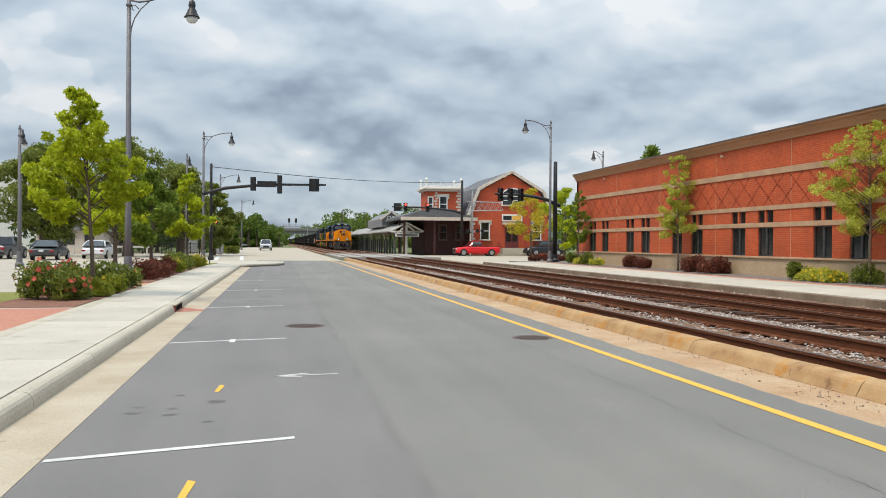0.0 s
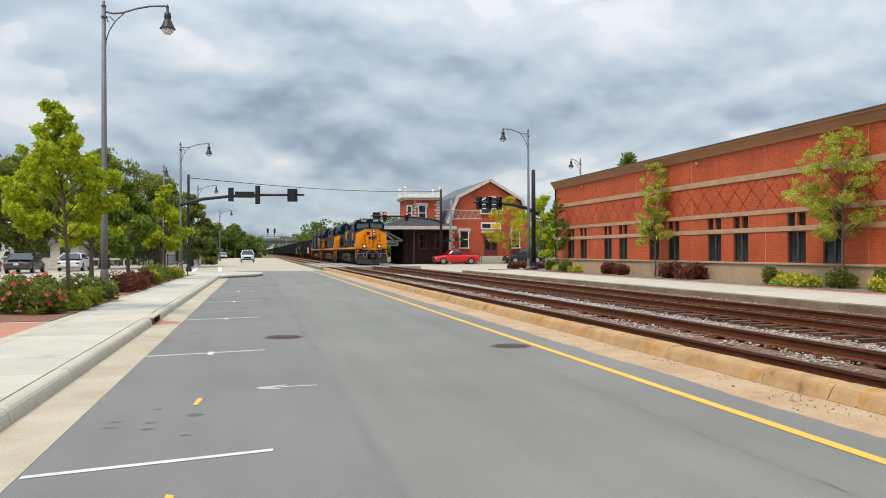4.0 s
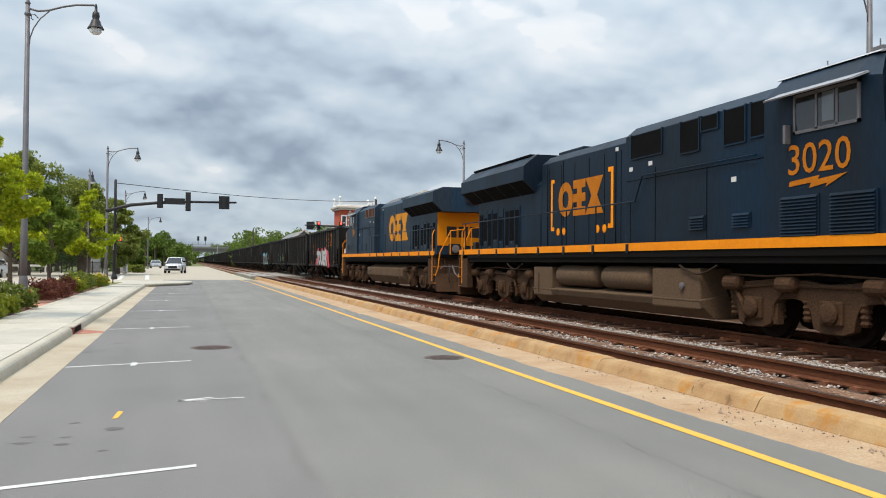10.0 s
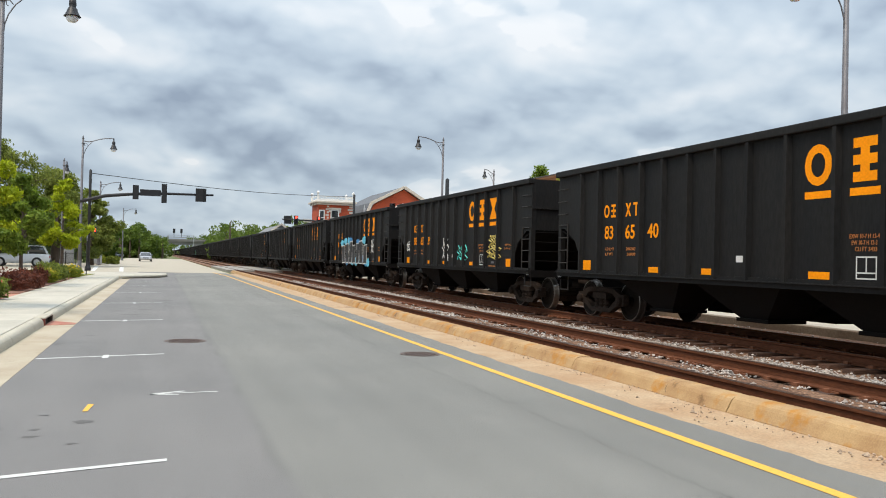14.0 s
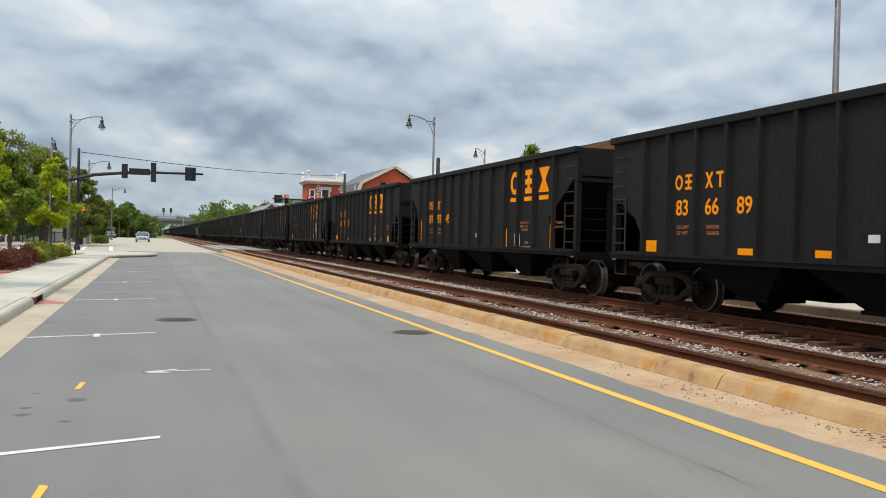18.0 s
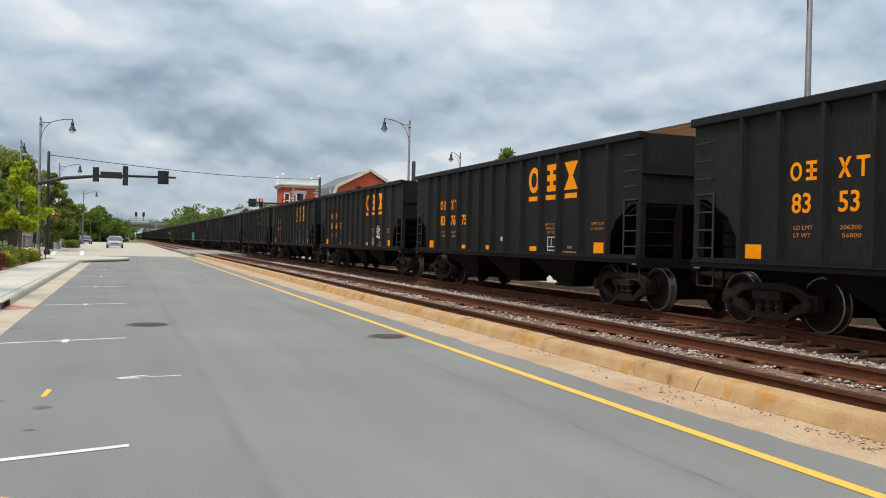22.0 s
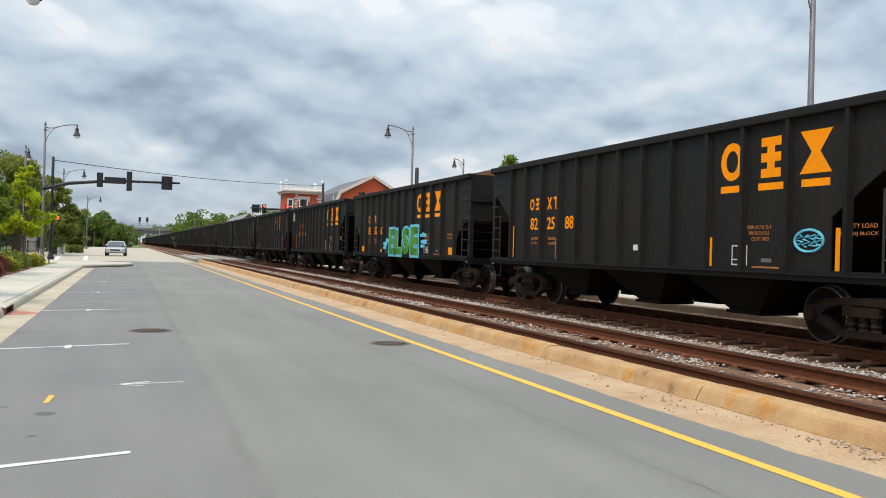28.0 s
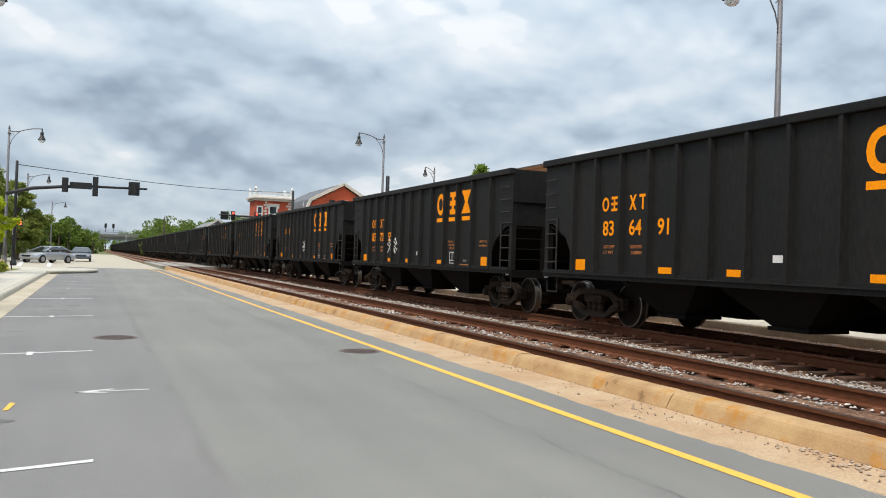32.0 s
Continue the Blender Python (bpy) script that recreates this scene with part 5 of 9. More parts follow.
part("walkway", Geo().box(2.4, 14.1, -0.5, 0.5, 8.6, 8.9).box(2.4, 14.1, -0.5, -0.42, 9.6, 9.7).box(2.4, 14.1, 0.42, 0.5, 9.6, 9.7), GALV, sbr)
for xx in (5.2, 8.4):
    part("signal_mast", Geo().box(xx - 0.12, xx + 0.12, -0.1, 0.1, 8.9, 12.4).box(xx - 0.5, xx + 0.5, -0.3, 0.2, 10.6, 12.6), BLACK_METAL, sbr)


# ---- cracks and old scuffs in the asphalt ----
def crack(x, y, heading, length, seed, w=0.0035):
    r = random.Random(seed)
    a, v, q = heading, [], 0.0
    px, py = x, y
    n = max(int(length / 0.09), 3)
    for i in range(n):
        k = w * (0.35 + 0.9 * math.sin(math.pi * (i + 0.3) / n)) * r.uniform(0.5, 1.2)
        v += [(px - math.sin(a) * k, py + math.cos(a) * k, 0.0025), (px + math.sin(a) * k, py - math.cos(a) * k, 0.0025)]
        px, py = px + 0.09 * math.cos(a), py + 0.09 * math.sin(a)
        a = heading + r.uniform(-0.22, 0.22)
    g = Geo().add(v, [(2 * i, 2 * i + 1, 2 * i + 3, 2 * i + 2) for i in range(n - 1)])
    part("crack", g, CRACK, road)


CRACK = material("dark_asphalt_crack", (0.105, 0.10, 0.094), 0.95, tint=(0.15, 0.145, 0.135), spots=1.0)
for i, (x, y, hd, ln) in enumerate(((3.50, 4.3, 1.55, 0.5), (3.46, 5.6, 1.52, 0.75), (3.52, 7.1, 1.57, 0.5), (3.53, 7.85, 1.57, 0.45), (3.50, 8.9, 1.57, 0.8), (3.48, 11.0, 1.57, 1.4), (3.5, 15.5, 1.57, 1.8), (2.43, 10.9, 1.60, 0.5))):
    crack(x, y, hd, ln, 700 + i)
for i, (x, y, a, b) in enumerate(((-1.19, 7.37, 0.075, 0.05), (-0.88, 7.52, 0.06, 0.04), (-0.88, 7.24, 0.075, 0.05), (-1.17, 7.62, 0.07, 0.04), (-0.53, 7.79, 0.12, 0.09), (-0.89, 8.15, 0.05, 0.03), (-0.55, 6.93, 0.05, 0.035), (-1.44, 14.31, 0.14, 0.16), (-1.07, 15.66, 0.12, 0.14), (-0.6, 20.9, 0.3, 0.2), (-0.3, 22.6, 0.22, 0.2), (-0.9, 22.1, 0.18, 0.15), (0.2, 27.0, 0.3, 0.25), (-0.8, 28.3, 0.3, 0.3))):
    r = random.Random(i)
    g = Geo().add([(x + a * math.cos(q * 0.571) * r.uniform(0.5, 1.1), y + b * math.sin(q * 0.571) * r.uniform(0.5, 1.1), 0.002) for q in range(11)], [tuple(range(11))])
    part("oil_stain", g, material("oil_stain", (0.075, 0.07, 0.066), 0.8, tint=(0.15, 0.145, 0.135), spots=1.0, scale=6), road)

# ---- corner things across the street ----
ps = part("walk_signal", Geo().box(0.12, 0.5, -0.2, 0.12, 2.62, 3.05), BLACK_METAL, mast_left, bevel=0.02)
part("lit_face", Geo().box(0.2, 0.43, -0.215, -0.2, 2.72, 2.95), RED_LAMP, ps)
post = thing("sign_post", "thin black metal sign post by the pavement", "sign", "", pose(-3.78, 49.0, 0.15))
part("post", Geo().tube([(0, 0, 0), (0, 0, 2.35)], 0.03, 8), BLACK_METAL, post)
part("plate", Geo().box(-0.012, 0.012, -0.15, 0.15, 1.85, 2.3), GALV, post)
iron = thing("iron_fence", "low black iron fence with square posts", "fence", "", pose(-18.5, 96.0, 0.0))
for i in range(11):
    part("post", Geo().box(1.0 * i - 0.05, 1.0 * i + 0.05, -0.05, 0.05, 0, 1.35), BLACK_METAL, iron)
for i in range(100):
    part("picket", Geo().box(0.1 * i - 0.012, 0.1 * i + 0.012, -0.012, 0.012, 0.1, 1.25), BLACK_METAL, iron)
for zz in (0.2, 1.15):
    part("rail", Geo().box(0, 10.0, -0.02, 0.02, zz, zz + 0.05), BLACK_METAL, iron)
for x, y, w, h, lab in ((-9.4, 98.0, 0.95, 2.05, "tall grey steel signal cabinet on a base"), (-6.9, 99.0, 1.5, 1.15, "low pale utility cabinet beside a hedge")):
    cb = thing("utility_cabinet", lab, "cabinet", "utility cabinets", pose(x, y, 0))
    part("body", Geo().box(-w / 2, w / 2, -0.35, 0.35, 0.1, h), GALV, cb, bevel=0.03)
    part("base", Geo().box(-w / 2 - 0.1, w / 2 + 0.1, -0.45, 0.45, 0, 0.1), KERB_PALE, cb)
    part("door", Geo().box(-w / 2 + 0.06, w / 2 - 0.06, -0.37, -0.35, 0.2, h - 0.1), GALV, cb, bevel=0.01)
wb = thing("white_building", "tall plain white building behind the trees", "building", "", pose(-49, 140, 0))
part("wall", Geo().box(-14, 12.6, 0, 20, 0, 13.1), WHITE_WOOD, wb)
part("parapet", Geo().box(-14.2, 12.8, -0.2, 20.2, 13.1, 13.4), WHITE_WOOD, wb)
lb = thing("low_pale_house", "low pale house behind the parking lot", "house", "", pose(-22, 96, 0))
part("wall", Geo().box(-3.4, 3.4, 0, 8, 0, 2.5), CREAM_WOOD, lb)
part("roof", Geo().prism([(-3.8, 2.5), (3.8, 2.5), (0, 4.0)], -0.4, 8.4, "y"), GREY_SIDING, lb)
for x in (-2, 0, 2):
    part("window", Geo().box(x - 0.5, x + 0.5, -0.04, 0.02, 1.0, 2.2), DARK_GLASS, lb)
hedge_box = thing("corner_rail", "white painted guard rail across the street", "rail", "", pose(-17.5, 88, 0))
part("rail", Geo().box(-5, 5, -0.05, 0.05, 0.75, 0.95), WHITE_WOOD, hedge_box)
for x in (-4.6, -2.3, 0, 2.3, 4.6):
    part("post", Geo().box(x - 0.07, x + 0.07, -0.07, 0.07, 0, 0.95), WHITE_WOOD, hedge_box)


# ---- trees and shrubs ----
def leaf_cloud(name, centres, radii, count, size, seed, flat=0.75):
    """Many small leaves about given centres: each leaf is a bent rhomb of two triangles."""
    r = np.random.RandomState(seed)
    centres, radii = np.array(centres, float), np.array(radii, float)
    w = radii ** 2
    idx = r.choice(len(centres), count, p=w / w.sum())
    d = r.normal(size=(count, 3))
    d /= np.linalg.norm(d, axis=1)[:, None]
    d[:, 2] *= flat
    pos = centres[idx] + d * (radii[idx] * (0.35 + 0.65 * r.random(count) ** 0.6))[:, None]
    a = r.normal(size=(count, 3))
    a[:, 2] -= 0.35
    a /= np.linalg.norm(a, axis=1)[:, None]
    b = np.cross(a, r.normal(size=(count, 3)))
    b /= np.linalg.norm(b, axis=1)[:, None] + 1e-9
    s = (size * (0.6 + 0.8 * r.random(count)))[:, None]
    v = np.stack([pos - a * s, pos + b * s * 0.38, pos + a * s, pos - b * s * 0.38], 1).reshape(-1, 3)
    f = np.arange(count * 4).reshape(-1, 4)
    return quick_mesh(name, v.tolist(), f.tolist())


def tree(x, y, h, crown, trunk_r, leaf, leaves, size, seed, bare=0.28, z=0.15, label="young street tree with bright green leaves", lean=0.0, shape=1.0, clumps=26, group="street trees", prof=None, tuft=1.0):
    r = random.Random(seed)
    ob = thing("tree", label, "tree", group, pose(x, y, z))
    g = Geo()
    pts = [(lean * h * k * k * 0.1 + 0.05 * r.uniform(-1, 1) * h * k * 0.2, 0.05 * r.uniform(-1, 1) * h * k * 0.2, h * 0.93 * k) for k in (0, 0.12, 0.25, 0.4, 0.55, 0.7, 0.85, 1.0)]
    g.tube(pts, [trunk_r * q for q in (1.25, 1.0, 0.9, 0.75, 0.55, 0.4, 0.22, 0.06)], 9)
    cs, rs = [], []
    for i in range(clumps):
        t = bare + (0.99 - bare) * (i + r.random()) / clumps
        k = t * 7 / 0.93
        k0 = min(int(k), 6)
        base = Vector(pts[k0]).lerp(Vector(pts[k0 + 1]), min(k - k0, 1.0))
        q = (t - bare) / (1 - bare)
        reach = crown * (0.35 + 0.65 * math.sin(math.pi * min(q * 0.85 + 0.18, 1))) * r.uniform(0.55, 1.1) * (1 - 0.75 * q ** 2 * shape)
        if prof:
            reach = crown * float(np.interp(q, prof[0], prof[1])) * r.uniform(0.6, 1.05)
        a = r.uniform(0, 2 * math.pi)
        tip = base + Vector((reach * math.cos(a), reach * math.sin(a), reach * r.uniform(0.15, 0.7) * (1 if q < 0.8 else 0.5)))
        mid = base.lerp(tip, 0.5) + Vector((0, 0, 0.08 * reach))
        rr = trunk_r * (0.42 - 0.3 * q)
        g.tube([base - Vector((0, 0, 0.1)), mid, tip], [rr, rr * 0.6, rr * 0.15], 5)
        for f in (0.55, 0.8, 1.0):
            c = base.lerp(tip, f) + Vector((r.uniform(-1, 1), r.uniform(-1, 1), r.uniform(-0.6, 0.8))) * crown * 0.10
            cs.append(c)
            rs.append(crown * tuft * r.uniform(0.14, 0.27) * (1.1 - (0.7 if prof else 0.45) * q))
    part("trunk", g, BARK, ob, smooth=True)
    me = leaf_cloud("crown", cs, rs, leaves, size, seed)
    me.materials.append(leaf)
    part("crown", me, None, ob)
    return ob


def shrub(x, y, r0, h, leaf, leaves, size, seed, name="shrub", label="low green shrub", petals=None, n_pet=0, psize=0.05, z=0.16, group="shrubs"):
    r = random.Random(seed)
    ob = thing(name, label, "shrub", group, pose(x, y, z))
    g = Geo()
    cs, rs = [], []
    for i in range(11):
        a = r.uniform(0, 2 * math.pi)
        q = r.random() ** 0.6
        tip = Vector((r0 * 0.72 * q * math.cos(a), r0 * 0.72 * q * math.sin(a), h * r.uniform(0.45, 0.82) * (1 - 0.35 * q)))
        g.tube([(0.1 * r0 * math.cos(a), 0.1 * r0 * math.sin(a), 0), tip * 0.55 + Vector((0, 0, 0.05)), tip], [0.018, 0.013, 0.006], 5)
        cs.append(tip)
        rs.append(r0 * r.uniform(0.3, 0.46))
        cs.append((tip.x, tip.y, tip.z * 0.5))
        rs.append(r0 * 0.38)
    part("stem", g, BARK, ob)
    me = leaf_cloud("foliage", cs, rs, leaves, size, seed, 0.85)
    me.materials.append(leaf)
    for v in me.vertices:
        if v.co.z < 0.02:
            v.co.z = 0.02 + r.random() * 0.04
    part("foliage", me, None, ob)
    if petals:
        # blossoms of six petals each, on the outside of the foliage
        vs, fs = [], []
        for _ in range(n_pet):
            k = r.randrange(len(cs))
            d = Vector((r.gauss(0, 1), r.gauss(0, 1) - 0.4, abs(r.gauss(0, 1)) * 0.8)).normalized()
            c = Vector(cs[k]) + d * rs[k] * r.uniform(0.95, 1.12)
            c.z = max(c.z, 0.08)
            s1 = d.orthogonal().normalized()
            s2 = d.cross(s1)
            for q in range(6):
                a = q * math.pi / 3
                o = s1 * math.cos(a) + s2 * math.sin(a)
                w = d.cross(o) * psize * 0.35
                n0 = len(vs)
                vs += [c, c + o * psize * 0.6 + w + d * psize * 0.15, c + o * psize + d * psize * 0.3, c + o * psize * 0.6 - w + d * psize * 0.15]
                fs.append((n0, n0 + 1, n0 + 2, n0 + 3))
        me = quick_mesh("blossom", [tuple(p) for p in vs], fs)
        me.materials.append(petals)
        part("blossom", me, None, ob)["kind"] = "stuff"
    return ob


def tree_mass(name, label, boxes, leaf, leaves, size, seed):
    """A far wood: one joined mass of leaf clumps over trunks."""
    r = random.Random(seed)
    cs, rs = [], []
    g = Geo()
    for x0, x1, y0, y1, h, n in boxes:
        for _ in range(n):
            x, y, hh = r.uniform(x0, x1), r.uniform(y0, y1), h * r.uniform(0.65, 1.05)
            g.tube([(x, y, 0), (x, y, hh * 0.5), (x, y, hh * 0.85)], [0.3, 0.22, 0.08], 5)
            for _ in range(14):
                q = r.random()
                w = 0.42 * math.sin(math.pi * min(0.25 + 0.72 * q, 1))
                a = r.uniform(0, 2 * math.pi)
                cs.append((x + w * hh * math.cos(a), y + w * hh * math.sin(a), hh * (0.08 + 0.80 * q)))
                rs.append(hh * r.uniform(0.10, 0.19))
    ob = tagged(new(name), label, "trees", kind="stuff")
    part("trunks", g, BARK, ob)["kind"] = "stuff"
    me = leaf_cloud("foliage", cs, rs, leaves, size, seed)
    me.materials.append(leaf)
    part("foliage", me, None, ob)["kind"] = "stuff"
    return ob


YOUNG = ((0, 0.15, 0.42, 0.52, 0.75, 1), (0.75, 1.0, 0.8, 0.34, 0.26, 0.08))
tree(-4.22, 20.6, 4.95, 1.5, 0.05, LEAF_YOUNG, 17000, 0.062, 11, 0.36, prof=YOUNG, clumps=44, tuft=0.72, lean=-0.7, label="young street tree with yellow-green leaves in mulch")
tree(-4.75, 33.5, 4.1, 1.5, 0.07, LEAF_MID, 9000, 0.095, 12, 0.34, prof=YOUNG, label="young street tree with fresh green leaves in mulch")
tree(-4.45, 43.5, 4.85, 1.5, 0.06, LEAF_YOUNG, 8000, 0.10, 13, 0.3, prof=YOUNG, clumps=30, tuft=0.85, label="young street tree with yellow-green leaves near the corner")
tree(-7.6, 42.0, 4.6, 2.0, 0.10, LEAF_YOUNG, 8000, 0.11, 14, 0.3, prof=YOUNG, label="young street tree with yellow-green leaves beside the lot")
tree(-13.4, 80.0, 10.6, 5.0, 0.42, LEAF_OAK, 30000, 0.15, 21, 0.2, 0.05, "large old oak with dull green leaves", group="old trees", clumps=46)
tree(-9.2, 84.0, 8.8, 4.2, 0.40, LEAF_OAK, 26000, 0.15, 22, 0.2, 0.05, "large old oak with dull green leaves", group="old trees", clumps=40)
tree(-21.0, 82.0, 10.2, 5.0, 0.42, LEAF_OAK, 24000, 0.17, 26, 0.18, 0.05, "large old oak with dull green leaves", group="old trees", clumps=40)
tree(-28.5, 76.0, 7.0, 4.4, 0.38, LEAF_DARK, 20000, 0.18, 23, 0.18, 0.05, "dark green old tree behind the parking lot", group="old trees", clumps=40)
tree(-36.0, 80.0, 7.2, 4.8, 0.38, LEAF_DARK, 20000, 0.18, 24, 0.15, 0.05, "dark green old tree behind the parking lot", group="old trees", clumps=40)
tree(-6.6, 90.0, 7.6, 2.6, 0.25, LEAF_OAK, 18000, 0.14, 25, 0.15, 0.05, "narrow dull green tree beside the far corner", group="old trees", clumps=36)
FEATHER = ((0, 0.2, 0.5, 0.8, 1), (0.7, 1.0, 0.8, 0.5, 0.2))
tree(19.35, 38.0, 5.95, 1.05, 0.04, LEAF_FEATHER, 8200, 0.055, 31, 0.30, prof=FEATHER, clumps=52, tuft=1.0, label="slender young tree with sparse green leaves")
tree(19.2, 51.5, 4.9, 0.9, 0.045, LEAF_MID, 4200, 0.07, 32, 0.3, prof=FEATHER, clumps=32, tuft=0.95, label="slender young tree with sparse green leaves")
tree(19.3, 24.4, 5.55, 1.7, 0.05, LEAF_FEATHER, 14000, 0.05, 33, 0.32, prof=FEATHER, clumps=64, tuft=0.75, label="slender young tree with sparse green leaves")
tree(27.3, 88.0, 7.6, 2.7, 0.09, LEAF_AUTUMN, 5200, 0.12, 34, 0.25, -0.02, "small tree with orange-green leaves before the depot")
tree(28.4, 80.0, 7.3, 2.5, 0.12, LEAF_YOUNG, 7000, 0.14, 35, 0.15, -0.02, "leafy green tree behind the corner island")
tree(31.0, 82.0, 6.8, 2.6, 0.12, LEAF_MID, 7000, 0.15, 36, 0.15, -0.02, "leafy green tree behind the corner island")
tree(29.3, 62.0, 9.7, 2.6, 0.16, LEAF_MID, 7000, 0.12, 37, 0.3, -0.06, "green treetop rising behind the brick building")

tree_mass("woods_left", "green woods far down the street", [(-40, -14, 160, 215, 7.5, 22), (-24, -3, 226, 262, 9.3, 44), (-6, 0.5, 226, 250, 7.2, 10), (-60, -14, 240, 400, 10, 16)], LEAF_WOODS, 80000, 0.36, 41)
tree_mass("woods_right", "green woods beyond the station", [(17, 27, 250, 300, 9.4, 26), (25, 42, 226, 262, 11.6, 30), (40, 80, 230, 300, 12.5, 22), (15.5, 60, 300, 400, 11, 30), (-30, 90, 450, 540, 13.5, 50)], LEAF_WOODS, 100000, 0.42, 42)
tree_mass("woods_behind_depot", "green trees behind the depot", [(12, 60, 150, 200, 12, 14), (36, 80, 110, 150, 9, 14)], LEAF_WOODS, 26000, 0.34, 43)
tree_mass("woods_behind_lot", "dark green trees behind the parking lot", [(-80, -30, 92, 130, 10, 26), (-30, -9, 100, 140, 9, 14)], LEAF_DARK, 22000, 0.42, 44)

shrub(-4.75, 19.4, 0.80, 1.0, LEAF_ROSE, 5200, 0.05, 51, "rose_bush", "green rose bush with coral flowers", PETAL_CORAL, 46, 0.06)
shrub(-4.95, 21.3, 0.65, 0.9, LEAF_ROSE, 3600, 0.05, 52, "rose_bush", "green rose bush with coral flowers", PETAL_CORAL, 34, 0.05)
PETAL_WHITE = leaf_material("white_petal", (0.78, 0.78, 0.74), (0.65, 0.65, 0.6))
shrub(-4.55, 23.2, 0.65, 0.85, LEAF_ROSE, 2400, 0.055, 57, "rose_bush", "green rose bush with white flowers", PETAL_WHITE, 24, 0.04)
shrub(-4.15, 20.5, 0.48, 0.45, LEAF_YELLOW, 1900, 0.06, 58, "golden_shrub", "low yellow-green shrub with yellow flowers", PETAL_YELLOW, 12, 0.05)
shrub(-4.1, 21.9, 0.52, 0.48, LEAF_YELLOW, 2100, 0.07, 53, "golden_shrub", "low yellow-green shrub with yellow flowers", PETAL_YELLOW, 8, 0.05)
shrub(-4.35, 24.0, 0.7, 0.85, LEAF_ROSE, 3400, 0.055, 54, "rose_bush", "green rose bush with a few flowers", PETAL_CORAL, 6, 0.05)
for i, yy in enumerate((29.2, 31.0, 33.2)):
    shrub(-4.35 + 0.15 * (i % 2), yy, 0.68, 0.78, LEAF_RED, 3200, 0.05, 60 + i, "barberry_shrub", "dark red barberry shrub in bark mulch")
shrub(-4.3, 35.6, 0.6, 0.75, LEAF_YELLOW, 2200, 0.06, 64, "golden_shrub", "golden shrub with yellow flowers in bark mulch", PETAL_YELLOW, 40, 0.05)
for i, yy in enumerate((37.5, 39.4, 41.4)):
    shrub(-4.45, yy, 0.72, 0.85, LEAF_ROSE, 2800, 0.06, 70 + i, "green_shrub", "dark green shrub in bark mulch")
for i, yy in enumerate((43.6, 46.0)):
    shrub(-4.2, yy, 0.65, 0.55, LEAF_YELLOW, 2000, 0.06, 75 + i, "golden_shrub", "golden shrub with yellow flowers near the corner", PETAL_YELLOW, 60, 0.05)
for i, (xx, yy, rr) in enumerate(((19.2, 43.2, 0.62), (19.3, 41.6, 0.55), (19.1, 35.9, 0.72), (19.15, 34.2, 0.78))):
    shrub(xx, yy, rr, rr * 1.25, LEAF_RED, 3000, 0.06, 80 + i, "barberry_shrub", "dark red barberry shrub by the brick wall")
for i, (xx, yy) in enumerate(((19.2, 28.2), (19.4, 24.6), (19.4, 22.6), (19.2, 52.6), (19.0, 49.2))):
    shrub(xx, yy, 0.55, 0.85, LEAF_ROSE, 2000, 0.06, 85 + i, "green_shrub", "green shrub by the brick wall")
for i, (xx, yy) in enumerate(((19.0, 27.2), (19.1, 26.5), (18.95, 25.8), (19.0, 22.4), (19.0, 21.4), (18.95, 50.5), (18.95, 47.6))):
    shrub(xx, yy, 0.55, 0.5, LEAF_FEATHER, 1300, 0.06, 90 + i, "daylily_clump", "daylily clump with yellow flowers", PETAL_YELLOW, 40, 0.05)
shrub(-6.7, 100.6, 1.0, 1.6, LEAF_YELLOW, 2200, 0.10, 101, "hedge_shrub", "yellow-green clipped hedge behind a cabinet", z=0.0)
shrub(-5.2, 101.5, 0.95, 1.3, LEAF_ROSE, 2600, 0.09, 102, "hedge_shrub", "dark green rounded hedge across the street", z=0.0)
for i, (xx, yy) in enumerate(((18.4, 58.2), (19.6, 59.4), (20.5, 58.6))):
    shrub(xx, yy, 0.6, 0.6, LEAF_RED, 1500, 0.06, 96 + i, "barberry_shrub", "dark red barberry shrub on the corner island")

# ---- road vehicles ----
CARS = {}


def car_paint(name, base, metal=0.3):
    return material(name, base, 0.32, metal, var=0.03, scale=1.0, fine=30, bump=0.0, coat=0.25, tint=tuple(c * 0.88 for c in base), spots=0.4)


